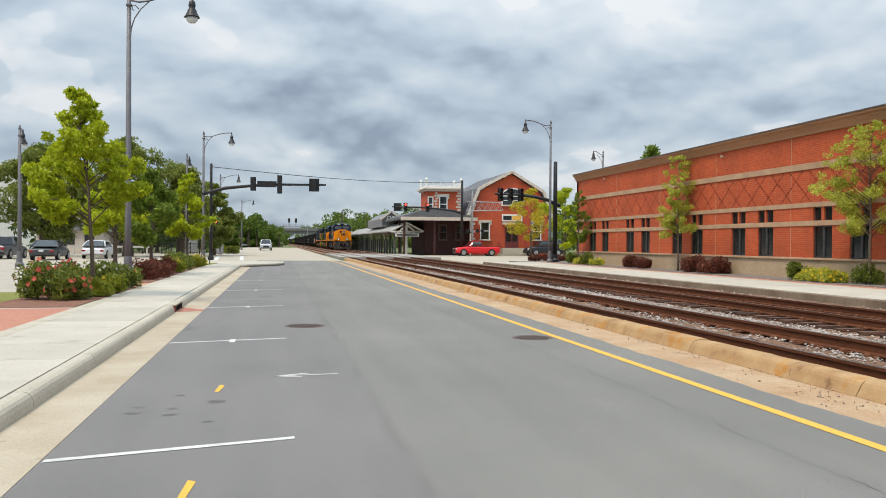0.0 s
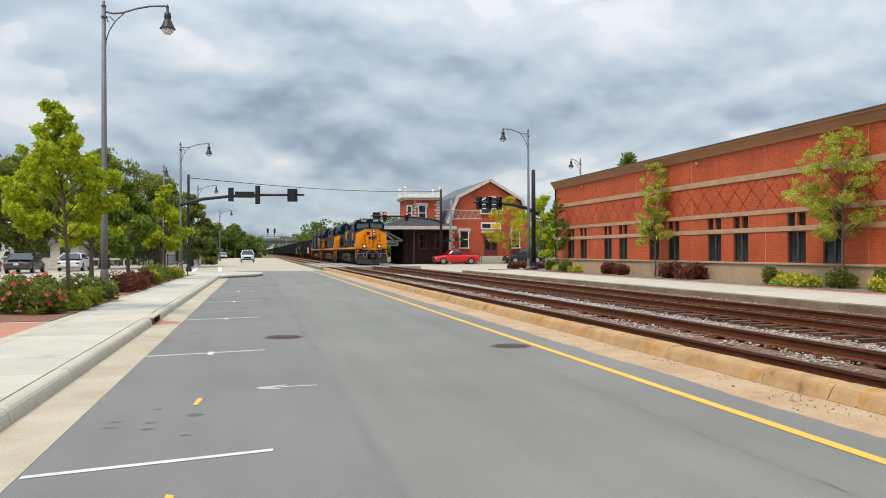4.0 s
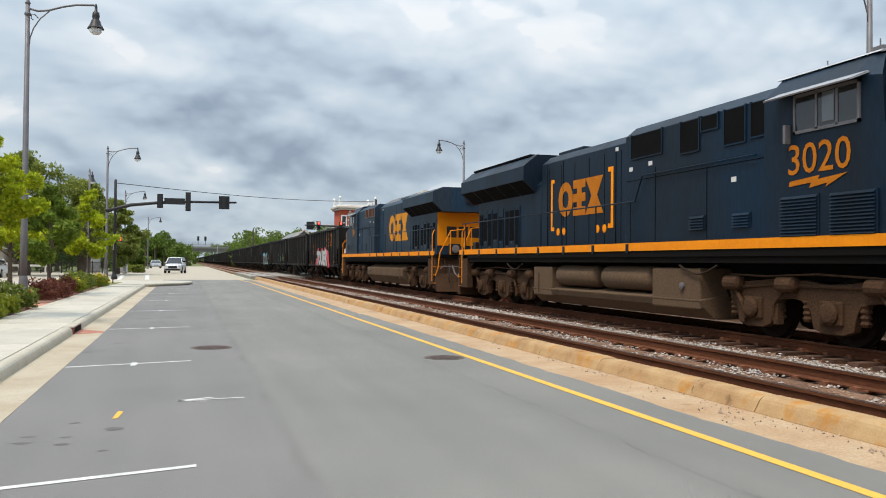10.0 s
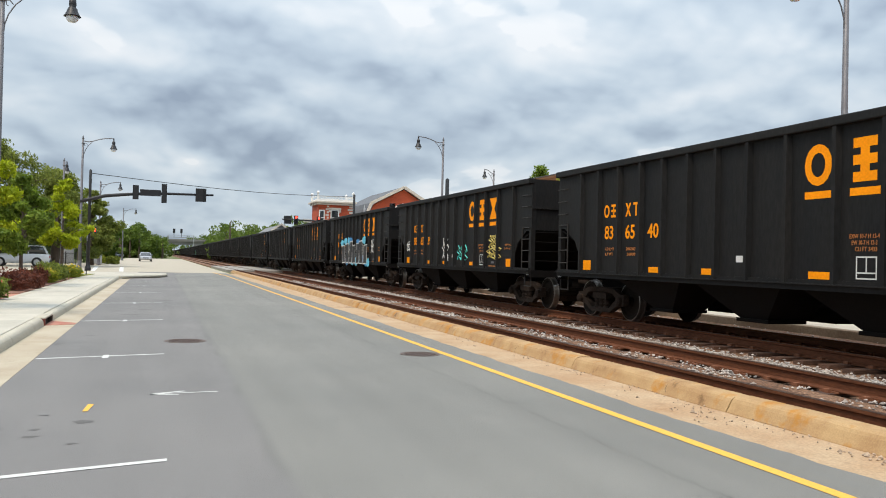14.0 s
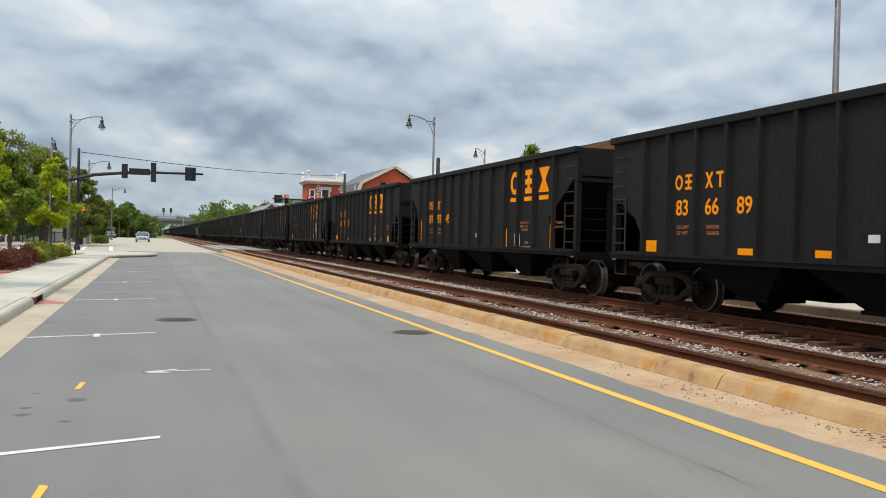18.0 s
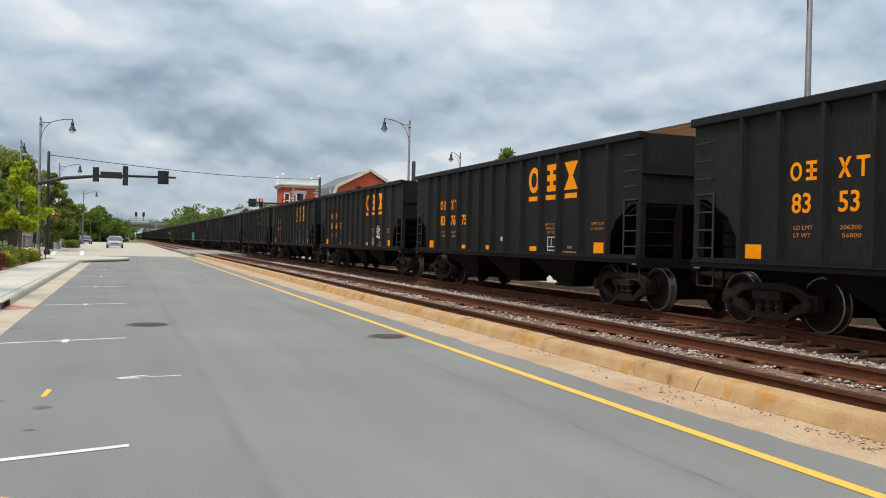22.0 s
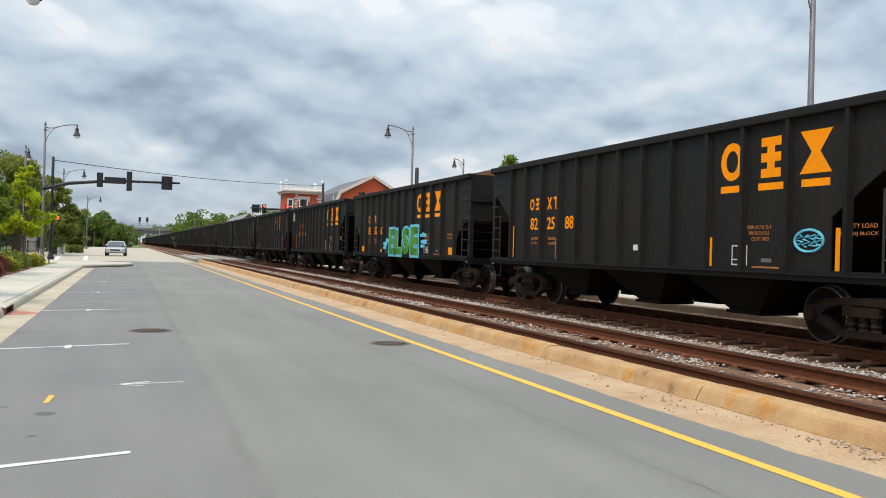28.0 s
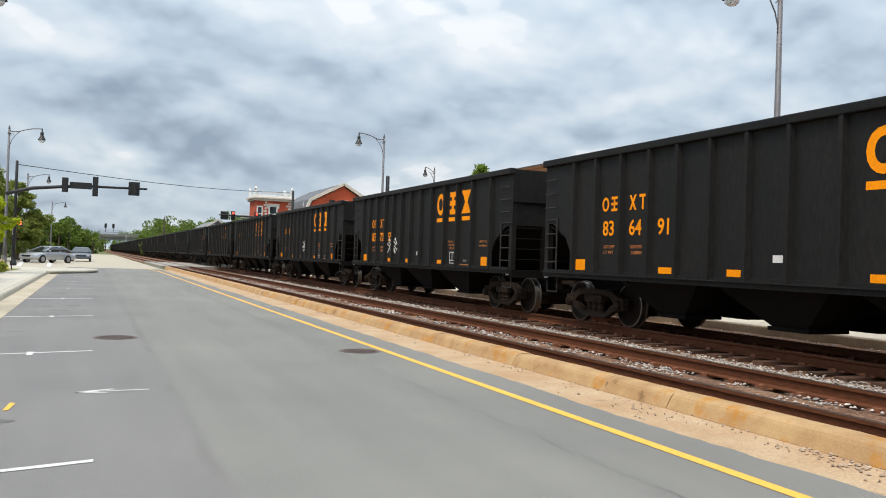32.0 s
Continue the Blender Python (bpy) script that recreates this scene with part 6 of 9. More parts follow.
def vehicle(name, label, category, kind, paint, m):
    """A car with its nose towards -y: body, glasshouse, wheels, lamps, bumpers."""
    ob = thing(name, label, category, "vehicles", m)
    if kind == "suv":
        L, W, H, hood, ws, rf, rr, belt = 4.8, 1.92, 1.8, 1.08, 1.2, 1.75, 4.25, 1.12
    elif kind == "pickup":
        L, W, H, hood, ws, rf, rr, belt = 5.2, 1.9, 1.72, 1.02, 1.45, 2.0, 2.95, 1.08
    else:
        L, W, H, hood, ws, rf, rr, belt = 4.85, 1.84, 1.46, 0.86, 1.35, 2.15, 3.5, 0.98
    hw = W / 2
    low = 0.28

    def ring(y, z0, z1, w0, w1):
        h = z1 - z0
        half = [(0.93 * w0, z0), (w0, z0 + 0.22 * h), (1.01 * w0, z0 + 0.5 * h), (0.4 * w0 + 0.6 * w1, z0 + 0.82 * h), (0.93 * w1, z0 + 0.97 * h), (0.5 * w1, z1 + 0.01)]
        return [(-p, y, q) for p, q in half] + [(p, y, q) for p, q in reversed(half)]
    tail = hood * 0.98 if kind == "sedan" else belt
    if kind == "pickup":
        tail = 1.05
    stations = [(0.0, 0.42, hood * 0.66, hw * 0.80, hw * 0.74), (0.12, 0.32, hood * 0.86, hw * 0.92, hw * 0.85), (0.5, low, hood * 0.95, hw * 0.99, hw * 0.92), (ws, low, belt * 0.985, hw, hw * 0.95),
                (rf, low, belt, hw, hw * 0.96), (rr, low, belt, hw, hw * 0.96), (L - 0.35, low, tail, hw * 0.99, hw * 0.93), (L - 0.08, 0.34, tail * 0.98, hw * 0.94, hw * 0.88), (L, 0.45, tail * 0.88, hw * 0.86, hw * 0.8)]
    body = part("body", Geo().loft([ring(*s) for s in stations]), paint, ob, smooth=False, bevel=0.03)
    rb = (L - 0.25) if kind == "suv" else rr + (0.85 if kind == "sedan" else 0.25)
    g = Geo().loft([ring(ws - 0.25 if kind == "sedan" else ws, belt - 0.02, belt, hw * 0.9, hw * 0.88), ring(rf, belt - 0.02, H - 0.03, hw * 0.93, hw * 0.72), ring(rr, belt - 0.02, H - 0.02, hw * 0.93, hw * 0.72), ring(rb, belt - 0.02, belt + 0.03, hw * 0.9, hw * 0.8)])
    part("glasshouse", g, DARK_GLASS, ob, bevel=0.02)
    roof = Geo().loft([[(-hw * 0.72, rf - 0.05, H - 0.05), (hw * 0.72, rf - 0.05, H - 0.05), (hw * 0.70, rf, H), (-hw * 0.70, rf, H)], [(-hw * 0.73, (rf + rr) / 2, H - 0.03), (hw * 0.73, (rf + rr) / 2, H - 0.03), (hw * 0.68, (rf + rr) / 2, H + 0.025), (-hw * 0.68, (rf + rr) / 2, H + 0.025)], [(-hw * 0.72, rr + 0.05, H - 0.05), (hw * 0.72, rr + 0.05, H - 0.05), (hw * 0.70, rr, H), (-hw * 0.70, rr, H)]])
    part("roof", roof, paint, ob)
    for s in (-1, 1):
        g = Geo()
        pil = [(ws - 0.2 if kind == "sedan" else ws, belt, rf, H - 0.04), (rr, H - 0.04, rb, belt + 0.02), ((rf + rr) / 2 + 0.1, belt, (rf + rr) / 2 + 0.12, H - 0.04)]
        for y0, z0, y1, z1 in pil:
            x0 = hw * (0.93 if z0 < H - 0.1 else 0.73)
            x1 = hw * (0.93 if z1 < H - 0.1 else 0.73)
            g.bar((s * x0, y0, z0), (s * x1, y1, z1), 0.07, 0.07)
        part("pillars", g, paint, ob)
        part("mirror", Geo().box(s * hw * 0.9, s * (hw + 0.10), ws + 0.28, ws + 0.38, belt + 0.01, belt + 0.13), paint, ob, bevel=0.03)
    wr = 0.38 if kind != "sedan" else 0.33
    for yy in (0.92, L - 1.02):
        for s in (-1, 1):
            a = part("wheel_arch", Geo().lathe([(wr + 0.045, -0.02), (wr + 0.045, 0.012)], (0, 0, 0), 20, "x"), BLACK_METAL, ob, m=pose(s * (hw + 0.002), yy, wr))
            wh = part("wheel", Geo().lathe([(wr * 0.7, -0.11), (wr * 0.97, -0.1), (wr, -0.06), (wr, 0.06), (wr * 0.97, 0.1), (wr * 0.7, 0.11)], (0, 0, 0), 20, "x"), TYRE, ob, smooth=False, m=pose(s * (hw - 0.07), yy, wr))
            part("rim", Geo().lathe([(wr * 0.66, -0.118), (wr * 0.5, -0.105), (wr * 0.15, -0.118), (wr * 0.15, 0.118), (wr * 0.5, 0.105), (wr * 0.66, 0.118)], (0, 0, 0), 14, "x"), RIM, wh)
    part("grille", Geo().box(-hw * 0.5, hw * 0.5, -0.025, 0.1, hood * 0.52, hood * 0.78), BLACK_METAL, ob, bevel=0.01)
    part("front_bumper", Geo().box(-hw * 0.84, hw * 0.84, -0.05, 0.15, 0.36, 0.52), paint if kind == "sedan" else BLACK_METAL, ob, bevel=0.04)
    part("rear_bumper", Geo().box(-hw * 0.86, hw * 0.86, L - 0.12, L + 0.05, 0.38, 0.56), paint if kind == "sedan" else BLACK_METAL, ob, bevel=0.04)
    for s in (-1, 1):
        part("headlight", Geo().box(s * hw * 0.56, s * hw * 0.86, 0.0, 0.16, hood * 0.66, hood * 0.84), material("lamp_glass", (0.6, 0.62, 0.64), 0.15, 0.3, bump=0), ob, bevel=0.02)
        part("tail_light", Geo().box(s * hw * 0.6, s * hw * 0.9, L - 0.1, L + 0.02, tail * 0.68, tail * 0.86), material("tail_lamp_red", (0.3, 0.015, 0.015), 0.25, bump=0), ob, bevel=0.02)
    part("number_plate", Geo().box(-0.16, 0.16, L + 0.045, L + 0.06, 0.6, 0.76), WHITE_PAINT, ob)
    if kind == "pickup":
        part("bed", Geo().box(-hw * 0.84, hw * 0.84, rr + 0.3, L - 0.15, 1.06, 1.09), BLACK_METAL, ob)
    return ob


SILVER = car_paint("silver_paint", (0.42, 0.43, 0.45), 0.5)
suv = vehicle("silver_suv", "silver-white sport utility car with dark windows", "car", "suv", car_paint("bright_silver_paint", (0.62, 0.63, 0.65), 0.2), pose(-1, 120, 0))
sedan = vehicle("silver_sedan", "silver sedan waiting at the crossing", "car", "sedan", SILVER, pose(-1, 114, 0))
third = vehicle("grey_sedan", "dark grey sedan behind a silver car", "car", "sedan", car_paint("slate_paint", (0.12, 0.14, 0.17), 0.5), pose(-3, 118, 0))
vehicle("red_pickup", "red compact pickup truck before the depot", "truck", "pickup", car_paint("red_paint", (0.62, 0.006, 0.012), 0.0), pose(19.8, 93.2, 0, 0, 0, -90))
vehicle("black_suv", "black sport utility car parked by the depot", "car", "suv", car_paint("black_paint", (0.012, 0.012, 0.014), 0.2), pose(28.9, 95.2, 0, 0, 0, -84))
vehicle("grey_pickup", "grey pickup truck parked in the lot", "truck", "pickup", car_paint("grey_paint", (0.16, 0.16, 0.17), 0.4), pose(-20.8, 73.0, 0.0, 0, 0, 178))
vehicle("dark_sedan", "dark grey sedan parked in the lot", "car", "sedan", car_paint("dark_green_grey_paint", (0.05, 0.055, 0.06), 0.4), pose(-16.75, 69.5, 0.0, 0, 0, 180))
vehicle("white_sedan", "white sedan parked in the lot", "car", "sedan", car_paint("white_paint", (0.7, 0.7, 0.72), 0.1), pose(-14.5, 75.5, 0.0, 0, 0, 180))

# ---- the train ----
def disc_wheel(r):
    return Geo().lathe([(r * 0.25, -0.075), (r * 0.3, -0.04), (r * 0.72, -0.035), (r * 0.8, -0.065), (r * 0.93, -0.065), (r * 0.99, -0.06), (r, 0.045), (r + 0.025, 0.05), (r + 0.025, 0.075), (r * 0.8, 0.07), (r * 0.3, 0.05)], (0, 0, 0), 24, "x")


WHEELS = {}


def wheelset(parent, y, r, dx=0.0):
    if r not in WHEELS:
        a = disc_wheel(r)
        g = Geo()
        g.add([(p[0] - 0.755, p[1], p[2]) for p in a.v], a.f)
        g.add([(-p[0] + 0.755, p[1], p[2]) for p in a.v], a.f)
        g.tube([(-0.98, 0, 0), (0.98, 0, 0)], 0.075, 10)
        me = g.mesh("wheelset")
        me.materials.append(WHEEL_STEEL)
        t = Geo()
        for s in (-1, 1):
            t.lathe([(r * 1.001, s * 0.70), (r * 1.002, s * 0.82)], (0, 0, 0), 24, "x")
        me.materials.append(TREAD)
        for p in me.polygons:
            if min(math.hypot(me.vertices[v].co.y, me.vertices[v].co.z) for v in p.vertices) > r * 0.92 and r < 0.5:
                p.material_index = 1
        WHEELS[r] = me
    return part("wheelset", WHEELS[r], None, parent, m=pose(dx, y, 0))


def coupler(parent, y, s):
    g = Geo().box(-0.12, 0.12, min(y, y + s * 0.75), max(y, y + s * 0.75), 0.72, 0.98).box(-0.2, 0.2, min(y + s * 0.55, y + s * 0.9), max(y + s * 0.55, y + s * 0.9), 0.68, 1.02)
    return part("coupler", g, TRUCK_STEEL, parent, bevel=0.03)


def hopper_truck(parent, y):
    g = Geo()
    for s in (-1, 1):
        xm = s * 1.0
        # cast side frame: a bowed ring with an open window
        outer = [(-1.05, 0.50), (-0.62, 0.69), (-0.3, 0.72), (0.3, 0.72), (0.62, 0.69), (1.05, 0.50), (1.0, 0.36), (0.68, 0.29), (0.42, 0.155), (-0.42, 0.155), (-0.68, 0.29), (-1.0, 0.36)]
        inner = [(-0.72, 0.47), (-0.55, 0.58), (-0.3, 0.62), (0.3, 0.62), (0.55, 0.58), (0.72, 0.47), (0.70, 0.44), (0.6, 0.40), (0.40, 0.25), (-0.40, 0.25), (-0.6, 0.40), (-0.70, 0.44)]
        n = len(outer)
        v = [(x, p, q) for x in (xm - 0.065, xm + 0.065) for line in (outer, inner) for p, q in line]
        f = []
        for i in range(n):
            j = (i + 1) % n
            f += [(i, j, n + j, n + i), (2 * n + i, 3 * n + i, 3 * n + j, 2 * n + j), (i, 2 * n + i, 2 * n + j, j), (n + i, n + j, 3 * n + j, 3 * n + i)]
        g.add(v, f)
        for q in (-0.89, 0.89):
            g.box(min(xm - 0.07, xm + 0.07), max(xm - 0.07, xm + 0.07), q - 0.15, q + 0.15, 0.34, 0.58)
            g.lathe([(0.10, xm), (0.10, xm + 0.14 * s), (0.06, xm + 0.17 * s)], (0, q, 0.43), 10, "x")
        for q in (-0.2, 0.0, 0.2):
            g.lathe([(0.06, 0.22), (0.085, 0.26), (0.06, 0.30), (0.085, 0.34), (0.06, 0.38), (0.085, 0.42), (0.06, 0.46)], (xm, q, 0), 8)
        g.box(min(xm - 0.09, xm + 0.09), max(xm - 0.09, xm + 0.09), -0.31, 0.31, 0.46, 0.60)
    g.box(-1.0, 1.0, -0.22, 0.22, 0.45, 0.72)
    for q in (-0.5, 0.5):
        g.box(-0.72, 0.72, q - 0.07, q + 0.07, 0.20, 0.46)
        g.box(-0.2, 0.2, min(q, 0), max(q, 0), 0.28, 0.36)
    t = part("truck", g, TRUCK_STEEL, parent, "dusty brown cast side frames", m=pose(0, y, 0))
    for q in (-0.89, 0.89):
        w = wheelset(t, q, 0.43)
        w.location.z = 0.43
    return t


CAR_L, CAR_TOP, SILL = 12.93, 3.44, 1.04
HW = 1.52


FAINT_ORANGE = material("faded_orange_stencil", (0.42, 0.15, 0.03), 0.7, bump=0, tint=(0.2, 0.08, 0.03))


def hopper_car(old=False, far=False):
    ob = thing("hopper_car", "black open-top coal hopper car with orange lettering", "rail car", "coal train")
    cut = [(0.0, CAR_TOP), (CAR_L, CAR_TOP), (CAR_L, 2.10), (CAR_L - 0.34, 2.07), (CAR_L - 0.86, 1.78), (CAR_L - 1.08, 1.45), (CAR_L - 1.08, SILL), (1.08, SILL), (1.08, 1.45), (0.86, 1.78), (0.34, 2.07), (0.0, 2.10)]
    if old:
        cut = [(0.0, CAR_TOP), (CAR_L, CAR_TOP), (CAR_L, 2.85), (CAR_L - 1.42, 1.85), (CAR_L - 1.42, SILL), (1.42, SILL), (1.42, 1.85), (0.0, 2.85)]
    for s in (-1, 1):
        part("side_panel", Geo().prism(cut, s * HW, s * (HW - 0.03), "x"), HOPPER_BLACK, ob)
        ribs = Geo()
        for yy in (1.12, 2.22, 3.18, 4.06, 5.05, 5.95, 6.78, 7.60, 8.42, 9.20, 10.05, 10.90, 11.70):
            z0 = SILL if 1.1 < yy < CAR_L - 1.1 else 1.85 if not old else 2.45
            prof = [(s * HW, yy - 0.07), (s * (HW + 0.085), yy - 0.035), (s * (HW + 0.085), yy + 0.035), (s * HW, yy + 0.07)]
            if far:
                ribs.prism(prof, z0, CAR_TOP - 0.1, "z")
            else:
                part("side_post", Geo().prism(prof, z0, CAR_TOP - 0.1, "z"), HOPPER_BLACK, ob)
        if far:
            part("side_ribbing", ribs, HOPPER_BLACK, ob)["kind"] = "stuff"
        part("top_chord", Geo().box(s * (HW - 0.05), s * (HW + 0.10), -0.02, CAR_L + 0.02, CAR_TOP - 0.12, CAR_TOP + 0.02), HOPPER_BLACK, ob, bevel=0.02)
        part("side_sill", Geo().box(s * (HW - 0.06), s * (HW + 0.05), 0.05, CAR_L - 0.05, SILL - 0.1, SILL + 0.06), HOPPER_BLACK, ob)
        for e_ in (0, 1):
            yy = 0.08 if e_ == 0 else CAR_L - 0.08
            part("corner_post", Geo().box(s * (HW - 0.12), s * HW, yy - 0.07, yy + 0.07, SILL - 0.1, CAR_TOP), HOPPER_BLACK, ob)
            g = Geo()
            s2 = 1 if e_ == 0 else -1
            for q in range(4):
                z = SILL + 0.22 + 0.30 * q
                g.tube([(s * (HW + 0.02), yy, z), (s * (HW + 0.02), yy + s2 * 0.46, z)], 0.014, 5)
            g.tube([(s * (HW + 0.02), yy + s2 * 0.46, SILL), (s * (HW + 0.02), yy + s2 * 0.46, 2.2)], 0.02, 5)
            part("ladder", g, LADDER_STEEL, ob)
            g = Geo().tube([(s * (HW - 0.05), yy, SILL - 0.1), (s * (HW - 0.05), yy, 0.62), (s * (HW - 0.05), yy + s2 * 0.4, 0.62), (s * (HW - 0.05), yy + s2 * 0.4, SILL - 0.1)], 0.018, 5)
            part("step", g, LADDER_STEEL, ob)
            g = Geo()
            for z in (2.42, 2.72, 3.02):
                g.tube([(s * (HW - 0.02), yy, z), (s * (HW + 0.06), yy, z), (s * (HW + 0.06), yy + s2 * 0.42, z), (s * (HW + 0.01), yy + s2 * 0.42, z)], 0.013, 5)
            part("grab_iron", g, LADDER_STEEL, ob)
        part("sill_lip", Geo().box(s * (HW + 0.045), s * (HW + 0.10), 0.05, CAR_L - 0.05, SILL - 0.015, SILL + 0.005), HOPPER_BLACK, ob)
    # ends: upper sheet, slope sheet, posts
    for e_ in (0, 1):
        y0 = 0.06 if e_ == 0 else CAR_L - 0.06
        s2 = 1 if e_ == 0 else -1
        z_low = 2.10 if not old else 2.8
        part("end_sheet", Geo().box(-HW, HW, y0 - 0.02, y0 + 0.02, z_low, CAR_TOP), HOPPER_BLACK, ob)
        g = Geo().add([(-HW + 0.03, y0, z_low), (HW - 0.03, y0, z_low), (HW - 0.03, y0 + s2 * 3.0, 0.95), (-HW + 0.03, y0 + s2 * 3.0, 0.95), (-HW + 0.03, y0, z_low - 0.04), (HW - 0.03, y0, z_low - 0.04), (HW - 0.03, y0 + s2 * 3.0, 0.91), (-HW + 0.03, y0 + s2 * 3.0, 0.91)], [(0, 1, 2, 3), (7, 6, 5, 4), (0, 4, 5, 1), (1, 5, 6, 2), (2, 6, 7, 3), (3, 7, 4, 0)])
        part("slope_sheet", g, HOPPER_DARK, ob)
        g = Geo()
        for xx in (-0.6, 0.6):
            g.box(xx - 0.06, xx + 0.06, y0 - 0.03, y0 + 0.09, SILL - 0.1, z_low)
        g.box(-HW, HW, y0 - 0.1, y0 + 0.1, SILL - 0.18, SILL)
        for q in range(4):
            g.tube([(-HW + 0.1, y0, SILL + 0.25 + 0.25 * q), (-0.6, y0, SILL + 0.25 + 0.25 * q)], 0.014, 5)
        part("end_frame", g, HOPPER_DARK, ob)
        part("end_rib", Geo().box(-HW, HW, y0 - 0.05 * s2 - 0.03, y0 - 0.05 * s2 + 0.03, 2.66, 2.74), HOPPER_BLACK, ob)
        part("end_sill_tag", Geo().box(-HW - 0.03, -HW - 0.01, y0 + s2 * 0.02, y0 + s2 * 0.16, SILL - 0.13, SILL - 0.01), GALV, ob)
        coupler(ob, y0, -s2)
        part("brake_hose", Geo().tube([(0.35, y0 - s2 * 0.1, 0.9), (0.4, y0 - s2 * 0.3, 0.6), (0.38, y0 - s2 * 0.6, 0.45), (0.3, y0 - s2 * 0.75, 0.5)], 0.025, 6), BLACK_METAL, ob)
    part("centre_sill", Geo().box(-0.28, 0.28, 0.0, CAR_L, 0.62, 1.0), HOPPER_DARK, ob)
    for c in (3.75, 6.46, 9.18):
        for s in (-1, 1):
            g = Geo()
            top = [(s * 0.1, c - 1.25, SILL), (s * 1.46, c - 1.25, SILL), (s * 1.46, c + 1.25, SILL), (s * 0.1, c + 1.25, SILL)]
            bot = [(s * 0.3, c - 0.42, 0.36), (s * 1.05, c - 0.42, 0.36), (s * 1.05, c + 0.22, 0.36), (s * 0.3, c + 0.22, 0.36)]
            g.loft([top, bot])
            g.box(s * 0.3, s * 1.1, c - 0.5, c + 0.3, 0.32, 0.38)
            part("hopper_chute", g, HOPPER_DARK, ob)
    hopper_truck(ob, 1.3)
    hopper_truck(ob, CAR_L - 1.3)
    nx_, ny_ = 9, 40
    v, f = [], []
    for j in range(ny_):
        for i in range(nx_):
            xx, yy = -1.46 + 2.92 * i / (nx_ - 1), 0.1 + (CAR_L - 0.2) * j / (ny_ - 1)
            e2 = (1 - (xx / 1.46) ** 2) * min(1, yy / 1.6, (CAR_L - yy) / 1.6)
            v.append((xx, yy, CAR_TOP - 0.10 + 0.26 * e2 + 0.05 * noise.noise((xx * 2, yy * 2, 7))))
    for j in range(ny_ - 1):
        for i in range(nx_ - 1):
            a = j * nx_ + i
            f.append((a, a + 1, a + nx_ + 1, a + nx_))
    me = quick_mesh("coal_load", v, f)
    me.materials.append(COAL)
    part("coal_load", me, None, ob, "heaped black coal")
    # plain orange blocks in place of the owner's mark
    x = -HW - 0.004
    dy = -0.95 if old else 0.0
    for i, (yy, hh) in enumerate(((4.44 + dy, 0.62), (3.57 + dy, 0.62), (2.68 + dy, 0.66))):
        m = on_side(x, yy, 2.80)
        g = Geo()
        if i == 0:
            n = 16
            arc = [math.radians(360 * k / n) for k in range(n + 1)]
            for a, b in zip(arc, arc[1:]):
                g.add([(0.27 * math.cos(a), 0.31 * math.sin(a), 0), (0.27 * math.cos(b), 0.31 * math.sin(b), 0), (0.14 * math.cos(b), 0.18 * math.sin(b), 0), (0.14 * math.cos(a), 0.18 * math.sin(a), 0)], [(0, 1, 2, 3)])
        elif i == 1:
            for (x0, x1, z0, z1) in ((-0.21, 0.21, 0.17, 0.31), (-0.21, 0.21, -0.07, 0.07), (-0.21, 0.21, -0.31, -0.17), (-0.08, 0.08, 0.07, 0.17), (-0.08, 0.08, -0.17, -0.07)):
                g.add([(x0, z0, 0), (x1, z0, 0), (x1, z1, 0), (x0, z1, 0)], [(0, 1, 2, 3)])
        else:
            g.add([(-0.3, 0.31, 0), (0.3, 0.31, 0), (0.08, 0, 0), (-0.08, 0, 0)], [(0, 1, 2, 3)])
            g.add([(-0.08, 0, 0), (0.08, 0, 0), (0.3, -0.31, 0), (-0.3, -0.31, 0)], [(0, 1, 2, 3)])
        g.add([(-0.26, -0.5, 0), (0.27, -0.5, 0), (0.27, -0.39, 0), (-0.26, -0.39, 0)], [(0, 1, 2, 3)])
        part("orange_mark", g, ORANGE_MARK, ob, m=m)
    # small owner's mark: ring, double bar, crossed bars and a capped post as plain shapes
    for i, y0 in enumerate((10.60, 10.31, 9.72, 9.42)):
        g = Geo()
        if i == 0:
            for q in range(14):
                c0, s0, c1, s1 = math.cos(q * math.pi / 7), math.sin(q * math.pi / 7), math.cos((q + 1) * math.pi / 7), math.sin((q + 1) * math.pi / 7)
                g.add([(0.115 * c0, 0.14 * s0, 0), (0.115 * c1, 0.14 * s1, 0), (0.065 * c1, 0.09 * s1, 0), (0.065 * c0, 0.09 * s0, 0)], [(0, 1, 2, 3)])
        else:
            cells = ((), ((-0.10, 0.10, 0.09, 0.14), (-0.10, 0.10, -0.025, 0.025), (-0.10, 0.10, -0.14, -0.09), (-0.025, 0.025, -0.09, 0.09)), (), ((-0.11, 0.11, 0.09, 0.14), (-0.026, 0.026, -0.14, 0.09)))[i]
            for x0, x1, z0, z1 in cells:
                g.add([(x0, z0, 0), (x1, z0, 0), (x1, z1, 0), (x0, z1, 0)], [(0, 1, 2, 3)])
            if i == 2:
                g.add([(-0.11, 0.14, 0), (-0.05, 0.14, 0), (0.03, 0.0, 0), (-0.03, 0.0, 0)], [(0, 1, 2, 3)]).add([(0.11, 0.14, 0), (0.05, 0.14, 0), (-0.03, 0.0, 0), (0.03, 0.0, 0)], [(0, 1, 2, 3)])
                g.add([(-0.11, -0.14, 0), (-0.05, -0.14, 0), (0.03, 0.0, 0), (-0.03, 0.0, 0)], [(0, 1, 2, 3)]).add([(0.11, -0.14, 0), (0.05, -0.14, 0), (-0.03, 0.0, 0), (0.03, 0.0, 0)], [(0, 1, 2, 3)])
        part("owner_mark", g, ORANGE_MARK, ob, m=on_side(x, y0, 2.40))
